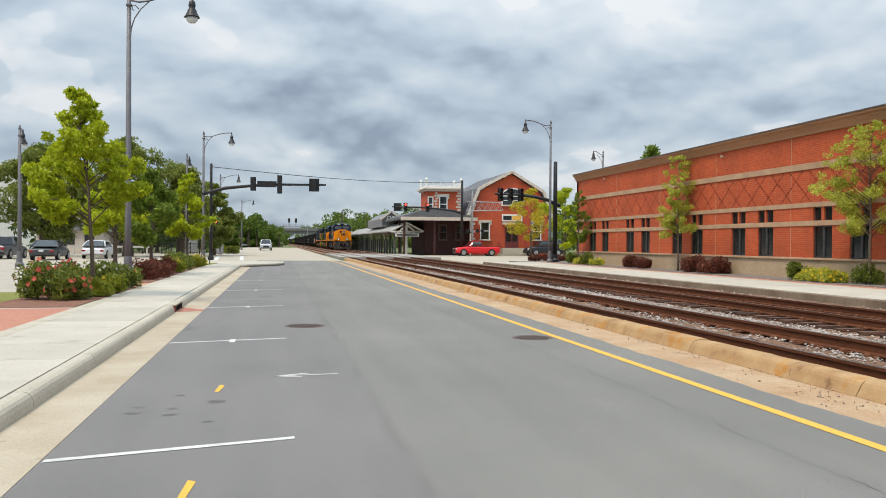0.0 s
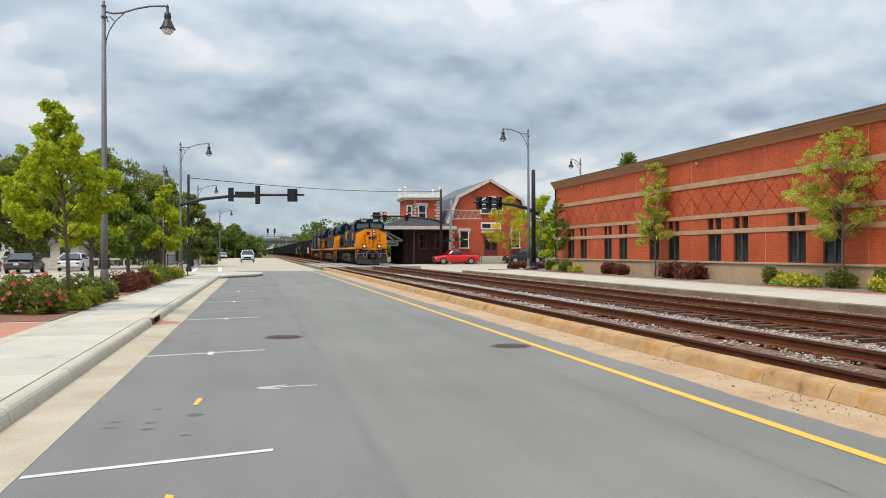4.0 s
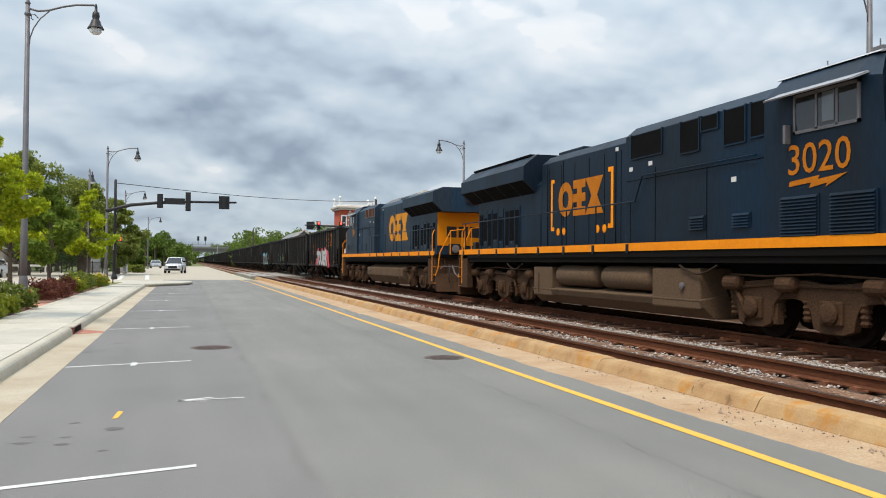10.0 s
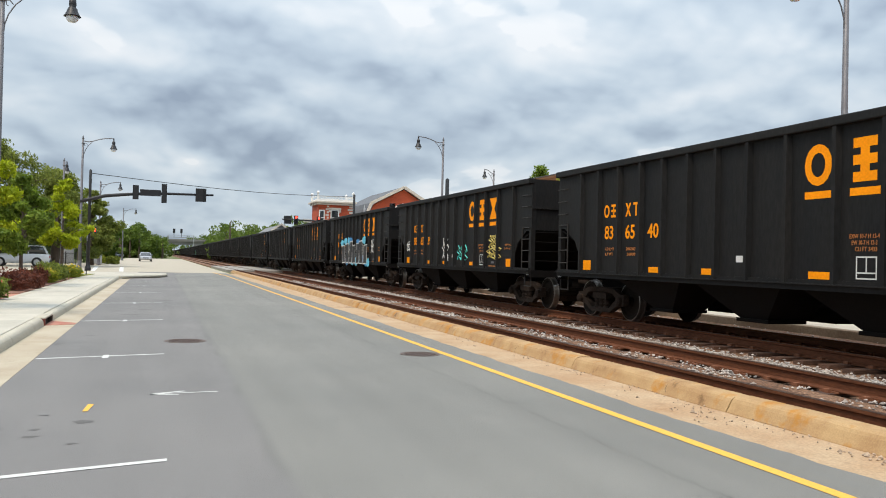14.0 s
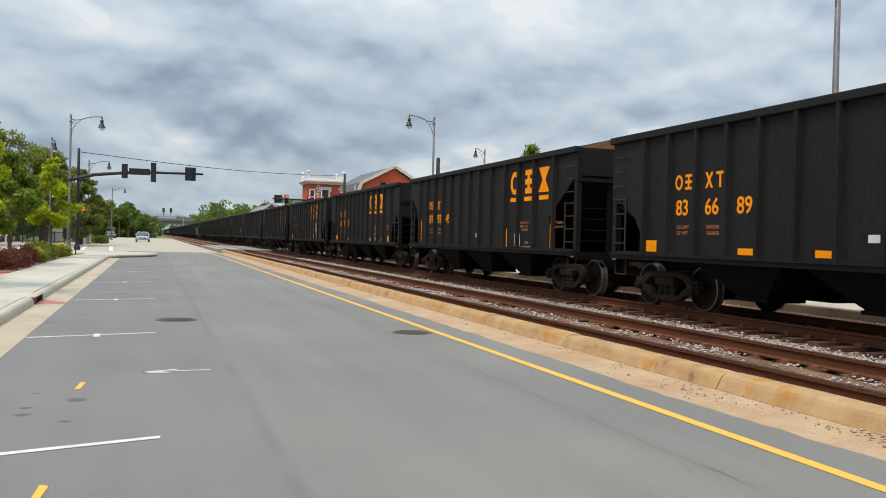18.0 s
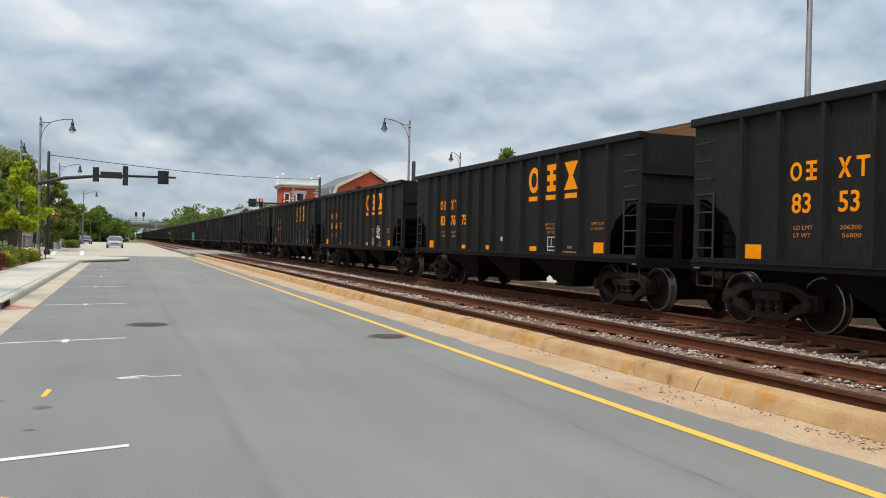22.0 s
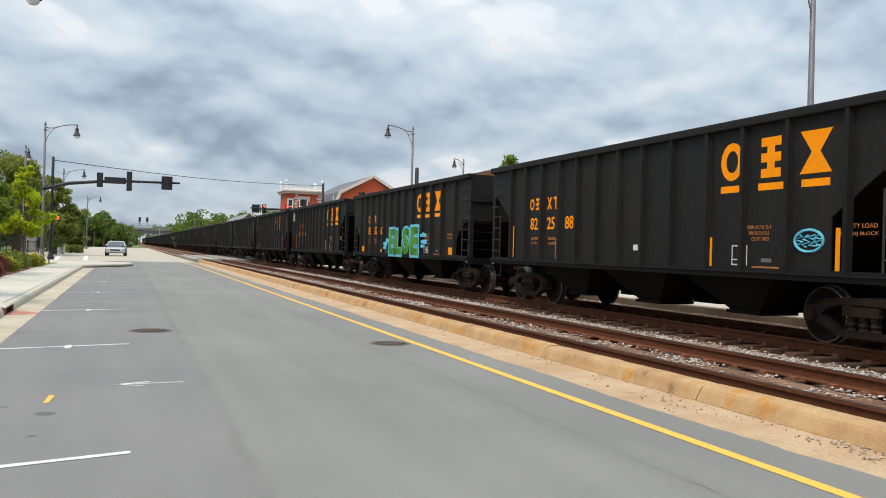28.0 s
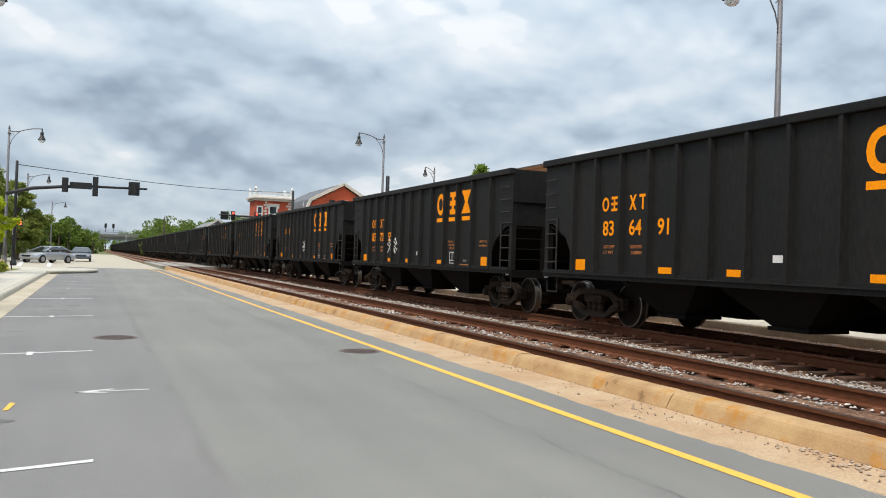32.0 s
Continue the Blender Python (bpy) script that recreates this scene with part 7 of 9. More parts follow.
    if old:
        for y0, z0, z1 in ((11.62, 1.12, 1.9), (9.36, 1.1, 1.6), (3.98, 1.1, 1.58), (1.30, 1.1, 1.7)):
            part("reflector", Geo().box(x, x + 0.003, y0 - 0.04, y0 + 0.04, z0, z1), ORANGE_MARK, ob)
    else:
        for y0, w, h2 in ((11.5, 0.44, 0.22), (8.72, 0.40, 0.11), (7.0, 0.42, 0.11), (4.38, 0.44, 0.11), (1.42, 0.50, 0.22)):
            part("reflector", Geo().box(x, x + 0.003, y0 - w / 2, y0 + w / 2, 1.11, 1.11 + h2), ORANGE_MARK, ob)
    part("white_panel", Geo().box(x, x + 0.003, 6.02, 6.26, 1.34, 1.45), WHITE_MARK, ob)
    fr = Geo()
    fy = -0.25 if old else 0.0
    for y0, y1, z0, z1 in ((3.34, 3.70, 1.13, 1.15), (3.34, 3.70, 1.43, 1.45), (3.34, 3.36, 1.13, 1.45), (3.68, 3.70, 1.13, 1.45), (3.51, 3.53, 1.21, 1.45), (3.34, 3.70, 1.21, 1.23)):
        fr.box(x, x + 0.003, y0 + fy, y1 + fy, z0, z1)
    part("stencil_frame", fr, WHITE_MARK, ob)
    if far:
        return ob
    # stencilled load data
    for words, yl, yr, z0 in (("LD LMT", 10.62, 10.26, 1.55), ("LT WT", 10.62, 10.30, 1.44), ("206200", 9.78, 9.42, 1.55), ("56800", 9.74, 9.42, 1.44), ("EXW 10-7 H 12-4", 3.82, 3.30, 1.70), ("EW 10-7 H 12-3", 3.78, 3.34, 1.61), ("CU FT 3433", 3.72, 3.34, 1.52), ("EMPTY LOAD", 1.76, 1.20, 1.69), ("1/4 ADJ BLOCK", 1.80, 1.18, 1.58)):
        sh = (-0.72 if old and 3 < yl < 4 else 0.0) - (0.55 if old and yl < 3 else 0.0)
        write_in("stencil", words, yl + sh, yr + sh, z0, z0 + 0.062, x, FAINT_ORANGE, ob)
    part("stencil_bar", Geo().box(x, x + 0.003, 2.40, 2.98, 1.10, 1.125), FAINT_ORANGE, ob)
    part("white_tag", Geo().box(x, x + 0.003, 2.56, 2.78, 1.19, 1.25), GREY_METAL, ob)
    return ob


def blocks(parent, name, ma, m, cells):
    g = Geo()
    for x0, x1, z0, z1 in cells:
        g.add([(x0, z0, 0), (x1, z0, 0), (x1, z1, 0), (x0, z1, 0)], [(0, 1, 2, 3)])
    return part(name, g, ma, parent, m=m)


AXLES = (-1.85, 0.0, 1.85)


def loco_truck(parent, y, mat):
    """A three-axle truck: cast side frames with pedestal legs and arches, springs, brake gear, motors."""
    t = part("truck", Geo().box(-1.0, 1.0, -0.35, 0.35, 0.55, 0.98), mat, parent, "dusty cast-steel three-axle truck", m=pose(0, y, 0))
    low = []
    for q in reversed(AXLES):
        low += [(q + 0.56, 0.64), (q + 0.48, 0.52), (q + 0.42, 0.27), (q + 0.22, 0.20), (q - 0.22, 0.20), (q - 0.42, 0.27), (q - 0.48, 0.52), (q - 0.56, 0.64)]
        if q > -1:
            low += [(q - 0.74, 0.70), (q - 0.92, 0.72), (q - 1.11, 0.70)]
    prof = [(-2.52, 0.66), (-2.50, 0.88), (-2.10, 0.98), (-1.35, 1.04), (-0.55, 1.02), (-0.2, 0.97), (0.2, 0.97), (0.55, 1.02), (1.35, 1.04), (2.10, 0.98), (2.50, 0.88), (2.52, 0.66)] + low
    for s in (-1, 1):
        x0, x1 = s * 1.06, s * 1.20
        part("side_frame", Geo().prism(prof, x0, x1, "x"), mat, t, bevel=0.012)
        part("frame_rib", Geo().tube([(s * 1.21, -2.35, 0.86), (s * 1.215, -1.3, 0.955), (s * 1.215, -0.5, 0.935), (s * 1.215, 0.5, 0.935), (s * 1.215, 1.3, 0.955), (s * 1.21, 2.35, 0.86)], 0.03, 6), mat, t)
        for q in AXLES:
            jb = part("journal_box", Geo().box(x1 - 0.10 * s, x1 + 0.05 * s, q - 0.24, q + 0.24, 0.34, 0.72), mat, t, bevel=0.03)
            part("axle_cap", Geo().lathe([(0.17, x1), (0.18, x1 + 0.09 * s), (0.13, x1 + 0.13 * s), (0.06, x1 + 0.14 * s)], (0, q, 0.53), 14, "x"), mat, jb)
            for d in (-0.60, 0.60):
                coil = [(0.095 if k % 2 else 0.07, 0.36 + 0.045 * k) for k in range(9)]
                part("spring", Geo().lathe(coil, (s * 1.13, q + d, 0), 9), mat, t)
        for q, d in ((-2.35, 1), (-0.95, -1), (0.95, 1), (2.35, -1)):
            part("brake_cylinder", Geo().lathe([(0.06, q - 0.24), (0.13, q - 0.20), (0.13, q + 0.16), (0.09, q + 0.20)], (s * 1.27, 0, 0.95), 12, "y"), mat, t, smooth=False)
            part("brake_rod", Geo().tube([(s * 1.27, q, 0.93), (s * 1.29, q + 0.28 * d, 0.62), (s * 1.24, q + 0.34 * d, 0.34)], 0.035, 6).box(s * 1.15, s * 1.27, q + 0.26 * d - 0.05, q + 0.26 * d + 0.05, 0.28, 0.60), mat, t)
        pipe = [(s * 1.28, -2.4, 1.10), (s * 1.30, -1.2, 1.08), (s * 1.30, 0.2, 1.13), (s * 1.29, 1.4, 1.08), (s * 1.26, 2.4, 1.10)]
        part("air_pipe", Geo().tube(pipe, 0.018, 5), mat, t)
        for q in (-2.6, 2.6):
            part("sand_hose", Geo().tube([(s * 1.15, q * 0.9, 1.15), (s * 1.2, q, 0.8), (s * 1.0, q, 0.35), (s * 0.85, q * 0.97, 0.15)], 0.025, 6), HOPPER_DARK, t)
    for q in (-2.33, 2.33):
        part("end_transom", Geo().box(-1.06, 1.06, q - 0.12, q + 0.12, 0.55, 0.88), mat, t)
    for q in AXLES:
        w = wheelset(t, q, 0.53)
        w.location.z = 0.53
        d = 0.62 if q <= 0 else -0.62
        part("traction_motor", Geo().lathe([(0.30, -0.62), (0.40, -0.55), (0.40, 0.55), (0.30, 0.62)], (0, q + d, 0.58), 12, "x").box(-0.66, 0.66, q - 0.3, q + 0.3, 0.42, 0.98), HOPPER_DARK, t)
    return t


COUPLER_RUST = material("dark_rusty_coupler", (0.045, 0.022, 0.015), 0.85, var=0.3, tint=(0.02, 0.012, 0.009))
HOSE = material("pale_grey_hose", (0.14, 0.14, 0.145), 0.6, bump=0.02)


def louvres(parent, x, y0, y1, z0, z1, n, name="louvre_panel", ma=None):
    g = Geo().box(x - 0.012, x + 0.02, y0, y1, z0, z1)
    for i in range(n):
        zz = z0 + (z1 - z0) * (i + 0.5) / n
        g.prism([(x - 0.012, zz + 0.02), (x - 0.045, zz - 0.025), (x - 0.012, zz - 0.025)], y0 + 0.03, y1 - 0.03, "y")
    return part(name, g, ma or BLUE_PAINT, parent)


def locomotive(number, blue, frame_mat, tank_mat, brackets=True, reservoirs=True, lit=True, group="locomotives", label=""):
    """A six-axle freight locomotive, nose towards -y, rail top at z = 0."""
    ob = thing("locomotive", label, "locomotive", group)
    L = 21.5
    # platform, sills
    # platform and sills are near-black to paint the shadow under the stripe
    part("platform", Geo().box(-1.5, 1.5, 0.75, L - 0.5, 1.42, 1.58), HOPPER_DARK, ob)
    for s in (-1, 1):
        part("sill_stripe", Geo().box(s * 1.485, s * 1.525, 0.9, L - 0.7, 1.55, 1.72), YELLOW_LOCO, ob, "orange-yellow sill stripe")
        part("sill", Geo().box(s * 1.36, s * 1.46, 0.9, L - 0.7, 1.30, 1.55), HOPPER_DARK, ob)
    part("underframe", Geo().box(-0.7, 0.7, 0.9, L - 0.8, 1.0, 1.45), HOPPER_DARK, ob)
    # nose: chamfered, with a sloped top
    def nose_ring(y, hw, zt, c):
        return [(-hw, y, 1.58), (-hw, y, zt - c), (-hw * 0.45, y, zt), (hw * 0.45, y, zt), (hw, y, zt - c), (hw, y, 1.58)]
    g = Geo()
    front = [(-1.45, 1.10, 1.58), (-1.45, 1.10, 3.04), (-0.52, 0.98, 3.44), (0.52, 0.98, 3.44), (1.45, 1.10, 3.04), (1.45, 1.10, 1.58)]
    fl = [(-0.55, 0.98, 1.58), (0.55, 0.98, 1.58)]
    # front faces in orange
    prof = [(-1.455, 1.58), (-1.455, 3.045), (-0.52, 3.45), (0.52, 3.45), (1.455, 3.045), (1.455, 1.58)]
    bend = [1.10, 1.10, 0.98, 0.98, 1.10, 1.10]
    g.loft([[(p[0], b - 0.005, p[1]) for p, b in zip(prof, bend)], [(p[0], b + 0.09, p[1]) for p, b in zip(prof, bend)]])
    nose = part("nose", g, YELLOW_LOCO, ob, "orange-yellow nose")
    back = [(-1.47, 2.3, 1.58), (-1.47, 2.3, 3.28), (-0.60, 2.3, 3.62), (0.60, 2.3, 3.62), (1.47, 2.3, 3.28), (1.47, 2.3, 1.58)]
    g = Geo().loft([[(p[0], p[1] + 0.015, p[2]) for p in front], back])
    part("nose_hood", g, blue, ob, "dark blue nose top and sides")
    part("nose_door", Geo().box(-0.50, 0.10, 0.945, 0.98, 1.66, 3.25), YELLOW_LOCO, ob, bevel=0.012)
    part("door_window", Geo().box(-0.44, -0.12, 0.93, 0.96, 2.88, 3.2), DARK_GLASS, nose, bevel=0.03)
    part("headlight_box", Geo().box(0.12, 0.38, 0.93, 1.0, 2.88, 3.36), BLACK_METAL, nose, bevel=0.02)
    for zz in (3.0, 3.24):
        part("headlight", Geo().lathe([(0.075, 0.0), (0.075, 0.03), (0.045, 0.035)], (0.25, 0.905, zz), 14, "y"), HEADLIGHT if lit else RIM, nose)
    for cells in ([(-0.34, -0.08, -0.15, 0.15)], [(-0.05, 0.20, -0.15, 0.15)], [(0.23, 0.46, -0.15, 0.15)], [(-0.70, -0.64, -0.28, 0.28), (-0.64, -0.54, 0.22, 0.28), (-0.64, -0.54, -0.28, -0.22)], [(0.74, 0.80, -0.28, 0.28), (0.64, 0.74, 0.22, 0.28), (0.64, 0.74, -0.28, -0.22)]):
        blocks(nose, "nose_mark", BLACK_METAL, on_front(0.06, 0.936, 2.60), cells)
    part("red_notice", Geo().box(-0.34, -0.12, 0.925, 0.945, 2.08, 2.22), material("red_sticker", (0.6, 0.02, 0.02), 0.5, bump=0), nose)
    part("latch", Geo().lathe([(0.05, 0), (0.05, 0.03)], (-0.2, 0.91, 2.35), 10, "y"), BLACK_METAL, nose)
    # ladder rungs on the nose
    for q in range(4):
        part("grab_iron", Geo().tube([(0.62, 0.98, 2.0 + 0.36 * q), (0.62, 0.91, 2.0 + 0.36 * q), (0.95, 1.0, 2.0 + 0.36 * q), (0.95, 1.08, 2.0 + 0.36 * q)], 0.015, 5), YELLOW_LOCO, nose)
    # cab
    def cab_ring(y, top=4.44, wz=4.02):
        return [(-1.49, y, 1.58), (-1.49, y, wz), (-1.12, y, top - 0.06), (-0.5, y, top + 0.04), (0.5, y, top + 0.04), (1.12, y, top - 0.06), (1.49, y, wz), (1.49, y, 1.58)]
    face = [(-1.46, 2.05, 1.58), (-1.46, 2.2, 3.95), (-1.10, 2.5, 4.34), (-0.5, 2.45, 4.44), (0.5, 2.45, 4.44), (1.10, 2.5, 4.34), (1.46, 2.2, 3.95), (1.46, 2.05, 1.58)]
    g = Geo().loft([face, cab_ring(2.7), cab_ring(4.65)])
    cab = part("cab", g, blue, ob, "dark blue cab")
    part("cab_roof", Geo().prism([(-1.16, 4.38), (-0.52, 4.475), (0.52, 4.475), (1.16, 4.38), (1.1, 4.42), (0.5, 4.52), (-0.5, 4.52), (-1.1, 4.42)], 2.55, 4.75, "y"), material("dull_white_roof", (0.42, 0.43, 0.45), 0.6), cab, "pale grey cab roof")
    for xx, yy, hh in ((-0.8, 2.9, 0.16), (-0.3, 3.3, 0.10), (0.2, 2.8, 0.22), (0.6, 3.7, 0.12), (-0.6, 4.2, 0.14), (0.0, 4.1, 0.2)):
        part("antenna", Geo().box(xx - 0.05, xx + 0.05, yy - 0.1, yy + 0.1, 4.46, 4.5 + hh * 0.4).tube([(xx, yy, 4.5), (xx, yy, 4.52 + hh)], 0.012, 5), GREY_METAL, cab)
    for s in (-1, 1):
        g = Geo().prism([(s * 0.12, 3.66), (s * 1.2, 3.50), (s * 1.24, 3.86), (s * 1.1, 3.98), (s * 0.12, 4.04)], 2.14, 2.30, "y")
        ws = part("windshield", g, CAB_GLASS, cab)
        fr = Geo()
        pts = [(s * 0.09, 3.63), (s * 1.22, 3.47), (s * 1.27, 3.87), (s * 1.12, 4.01), (s * 0.09, 4.07)]
        for p, q in zip(pts, pts[1:] + pts[:1]):
            fr.bar((p[0], 2.16, p[1]), (q[0], 2.16, q[1]), 0.07, 0.045)
        part("window_gasket", fr, BLACK_METAL, ws)
        part("wiper", Geo().tube([(s * 0.62, 2.1, 4.08), (s * 0.8, 2.1, 3.75)], 0.012, 5), BLACK_METAL, ws)
        part("visor_bar", Geo().tube([(s * 0.12, 2.08, 4.12), (s * 1.0, 2.1, 4.08)], 0.016, 5), BLACK_METAL, cab)
        nb = part("number_board", Geo().box(s * 0.58 - 0.36, s * 0.58 + 0.36, 2.12, 2.6, 4.16, 4.42), BLACK_METAL, cab, bevel=0.02)
        write("number", number, 0.24, WHITE_MARK, nb, on_front(s * 0.58, 2.115, 4.29), 0.006)
        # side windows
        x = s * 1.495
        part("side_window", Geo().box(x - 0.01, x + 0.01, 2.60, 3.88, 3.38, 3.92), DARK_GLASS, cab)
        fr = Geo()
        for y0, y1, z0, z1 in ((2.56, 2.61, 3.34, 3.96), (3.88, 3.93, 3.34, 3.96), (2.56, 3.93, 3.34, 3.39), (2.56, 3.93, 3.91, 3.96), (2.98, 3.03, 3.36, 3.94), (3.40, 3.45, 3.36, 3.94)):
            fr.box(x - 0.02 * abs(s), x + 0.02, y0, y1, z0, z1)
        part("window_frame", fr, GREY_METAL, cab)
        part("sliding_pane", Geo().box(x - 0.03, x + 0.03, 3.05, 3.30, 3.44, 3.90), CAB_GLASS, cab, bevel=0.01)
        part("sunshade", Geo().prism([(s * 1.46, 4.06), (s * 1.80, 3.92), (s * 1.78, 3.90), (s * 1.44, 4.03)], 2.45, 4.3, "y"), material("pale_sunshade", (0.30, 0.31, 0.33), 0.5), cab)
        part("mirror", Geo().box(s * 1.52, s * 1.62, 3.98, 4.04, 3.2, 3.5), GREY_METAL, cab)
    # aux cabinet, engine hood, radiator end
    def hood(name, y0, y1, hw, top, lab="", ch=0.22):
        prof = [(-hw, 1.58), (-hw, top - ch), (-hw + ch * 1.2, top), (hw - ch * 1.2, top), (hw, top - ch), (hw, 1.58)]
        return part(name, Geo().prism(prof, y0, y1, "y"), blue, ob, lab, bevel=0.015)
    hood("aux_cabinet", 4.65, 9.45, 1.38, 4.30, "dark blue equipment cabinet")
    hood("engine_hood", 9.45, 14.6, 1.12, 4.26, "dark blue engine hood")
    hood("radiator_cab", 14.6, L - 1.6, 1.12, 3.72, "dark blue radiator end")
    prof = [(-1.10, 3.28), (-1.52, 3.66), (-1.52, 4.05), (-1.1, 4.40), (1.1, 4.40), (1.52, 4.05), (1.52, 3.66), (1.10, 3.28)]
    w0 = 15.0 if brackets else 15.85
    if not brackets:
        prof = [(p, min(q, 4.24)) for p, q in prof]
    part("radiator_wing", Geo().prism(prof, w0, L - 0.85, "y"), blue, ob, "flared radiator housing")
    if brackets:
        part("radiator_top", Geo().box(-1.15, 1.15, w0 + 0.4, L - 1.1, 4.40, 4.45), GRILLE, ob)
    part("exhaust_stack", Geo().box(-0.35, 0.35, 11.4, 12.5, 4.2, 4.40), GRILLE, ob, bevel=0.03)
    part("roof_hatch", Geo().box(-0.8, 0.8, 12.7, 14.2, 4.2, 4.36), blue, ob, bevel=0.03)
    part("horn", Geo().tube([(-0.3, 10.2, 4.3), (-0.3, 9.7, 4.40)], [0.05, 0.11], 8).tube([(0.1, 10.2, 4.3), (0.1, 9.8, 4.40)], [0.05, 0.1], 8), BLACK_METAL, ob)
    for s in (-1, 1):
        # real screens, drawn wide and black so the overhang's underside looks shaded
        for q in range(5):
            y0 = w0 + 0.10 + (L - 1.05 - w0) / 5 * q
            y1 = y0 + (L - 1.05 - w0) / 5 - 0.07
            g = Geo().add([(s * 1.12, y0, 3.285), (s * 1.51, y0, 3.645), (s * 1.51, y1, 3.645), (s * 1.12, y1, 3.285), (s * 1.10, y0, 3.31), (s * 1.49, y0, 3.67), (s * 1.49, y1, 3.67), (s * 1.10, y1, 3.31)], [(0, 1, 2, 3), (7, 6, 5, 4), (0, 4, 5, 1), (1, 5, 6, 2), (2, 6, 7, 3), (3, 7, 4, 0)])
            part("radiator_grille", g, GRILLE, ob)
        x = s * 1.12
        # hinged doors under the radiators, each with a narrow dark grille
        for y0, w, z0, z1 in ((16.24, 0.29, 1.84, 2.88), (16.65, 0.34, 1.96, 2.89), (17.08, 0.26, 1.83, 2.88), (17.60, 0.33, 1.98, 2.73), (18.08, 0.35, 2.03, 2.87), (18.62, 0.29, 1.84, 2.89), (19.03, 0.29, 2.00, 2.75), (19.39, 0.33, 1.84, 2.88)):
            dr = part("grille_door", Geo().box(x - 0.022, x + 0.022, y0 - 0.055, y0 + w + 0.055, 1.74, 3.0), blue, ob, bevel=0.008)
            part("grille", Geo().box(x - 0.03, x + 0.03, y0, y0 + w, z0, z1), GRILLE, dr)
            part("latch", Geo().box(x - 0.036, x + 0.036, y0 + w * 0.4, y0 + w * 0.6, z0 - 0.07, z0 - 0.035), GREY_METAL, dr)
        x = s * 1.38
        for y0, w, z0, z1 in ((4.66, 0.45, 3.48, 4.06), (5.28, 0.58, 3.44, 4.06), (6.07, 0.49, 3.80, 4.06), (6.66, 0.60, 3.46, 4.06), (7.96, 1.20, 3.57, 4.06)) if brackets else ((7.31, 0.70, 3.66, 4.07), (8.18, 0.72, 3.66, 4.07), (9.02, 0.40, 3.66, 4.07)):
            part("intake_screen", Geo().box(x - 0.02, x + 0.02, y0, y0 + w, z0, z1), GRILLE if brackets else RUSTY_SCREEN, ob)
            part("screen_frame", Geo().box(x - 0.03, x + 0.03, y0 - 0.03, y0, z0 - 0.03, z1 + 0.03).box(x - 0.03, x + 0.03, y0 + w, y0 + w + 0.03, z0 - 0.03, z1 + 0.03).box(x - 0.03, x + 0.03, y0, y0 + w, z0 - 0.03, z0), blue if brackets else GREY_METAL, ob)
        part("door_seam", Geo().box(x - 0.006, x + 0.006, 6.4, 6.42, 1.75, 3.1).box(x - 0.006, x + 0.006, 8.2, 8.22, 1.75, 3.3).box(x - 0.006, x + 0.006, 4.7, 9.4, 3.08, 3.095), GRILLE, ob)
        xe = s * 1.10
        g = Geo()
        for q in range(6):
            g.box(xe - 0.006 - 0.02 * (s < 0), xe + 0.006, 10.1 + 0.8 * q, 10.115 + 0.8 * q, 1.7, 3.9)
        g.box(xe - 0.006, xe + 0.006, 10.0, 14.4, 3.92, 3.935)
        part("door_seams", g, GRILLE, ob)
    louvres(ob, -1.495, 2.24, 3.16, 1.73, 2.36, 12, ma=blue)
    louvres(ob, -1.495, 3.37, 4.25, 1.73, 2.37, 12, ma=blue)
    louvres(ob, -1.385, 5.12, 5.64, 1.93, 2.19, 5, ma=blue)
    louvres(ob, -1.385, 6.44, 6.97, 1.93, 2.20, 5, ma=blue)
    part("access_plate", Geo().box(-1.50, -1.47, 1.5, 1.85, 1.78, 2.06), WHITE_MARK, ob)
    # lettering on the side
    write_in("side_number", number, 4.05, 2.74, 2.70, 3.18, -1.5, ORANGE_MARK if lit else DULL_ORANGE, ob, 0.004)
    bolt = Geo().add([(0.62, 0.09, 0), (0.02, 0.04, 0), (0.06, 0.10, 0), (-0.60, 0.05, 0), (-0.62, -0.03, 0), (-0.12, 0.0, 0), (-0.16, -0.08, 0), (0.22, -0.03, 0), (0.18, -0.09, 0)], [(0, 1, 7, 8), (1, 2, 5), (2, 3, 4, 5), (1, 5, 6, 7)])
    part("bolt_mark", bolt, ORANGE_MARK if lit else DULL_ORANGE, ob, m=on_side(-1.502, 3.42, 2.55))
    x = -1.128
    cy = 12.24 if brackets else 13.5
    k = 0.95 if brackets else 1.38
    g = Geo()
    n = 16
    arc = [math.radians(360 * q / n) for q in range(n + 1)]
    for a, b in zip(arc, arc[1:]):
        g.add([(k * (-0.85 + 0.46 * math.cos(a)), k * 0.55 * math.sin(a), 0), (k * (-0.85 + 0.46 * math.cos(b)), k * 0.55 * math.sin(b), 0), (k * (-0.85 + 0.2 * math.cos(b)), k * 0.27 * math.sin(b), 0), (k * (-0.85 + 0.2 * math.cos(a)), k * 0.27 * math.sin(a), 0)], [(0, 1, 2, 3)])
    for (x0, x1, z0, z1) in ((-0.37, 0.36, 0.29, 0.55), (-0.37, 0.36, -0.13, 0.13), (-0.37, 0.36, -0.55, -0.29), (-0.14, 0.14, 0.13, 0.29), (-0.14, 0.14, -0.29, -0.13)):
        g.add([(k * x0, k * z0, 0), (k * x1, k * z0, 0), (k * x1, k * z1, 0), (k * x0, k * z1, 0)], [(0, 1, 2, 3)])
    g.add([(k * 0.36, k * 0.55, 0), (k * 1.34, k * 0.55, 0), (k * 1.02, 0, 0), (k * 0.7, 0, 0)], [(0, 1, 2, 3)])
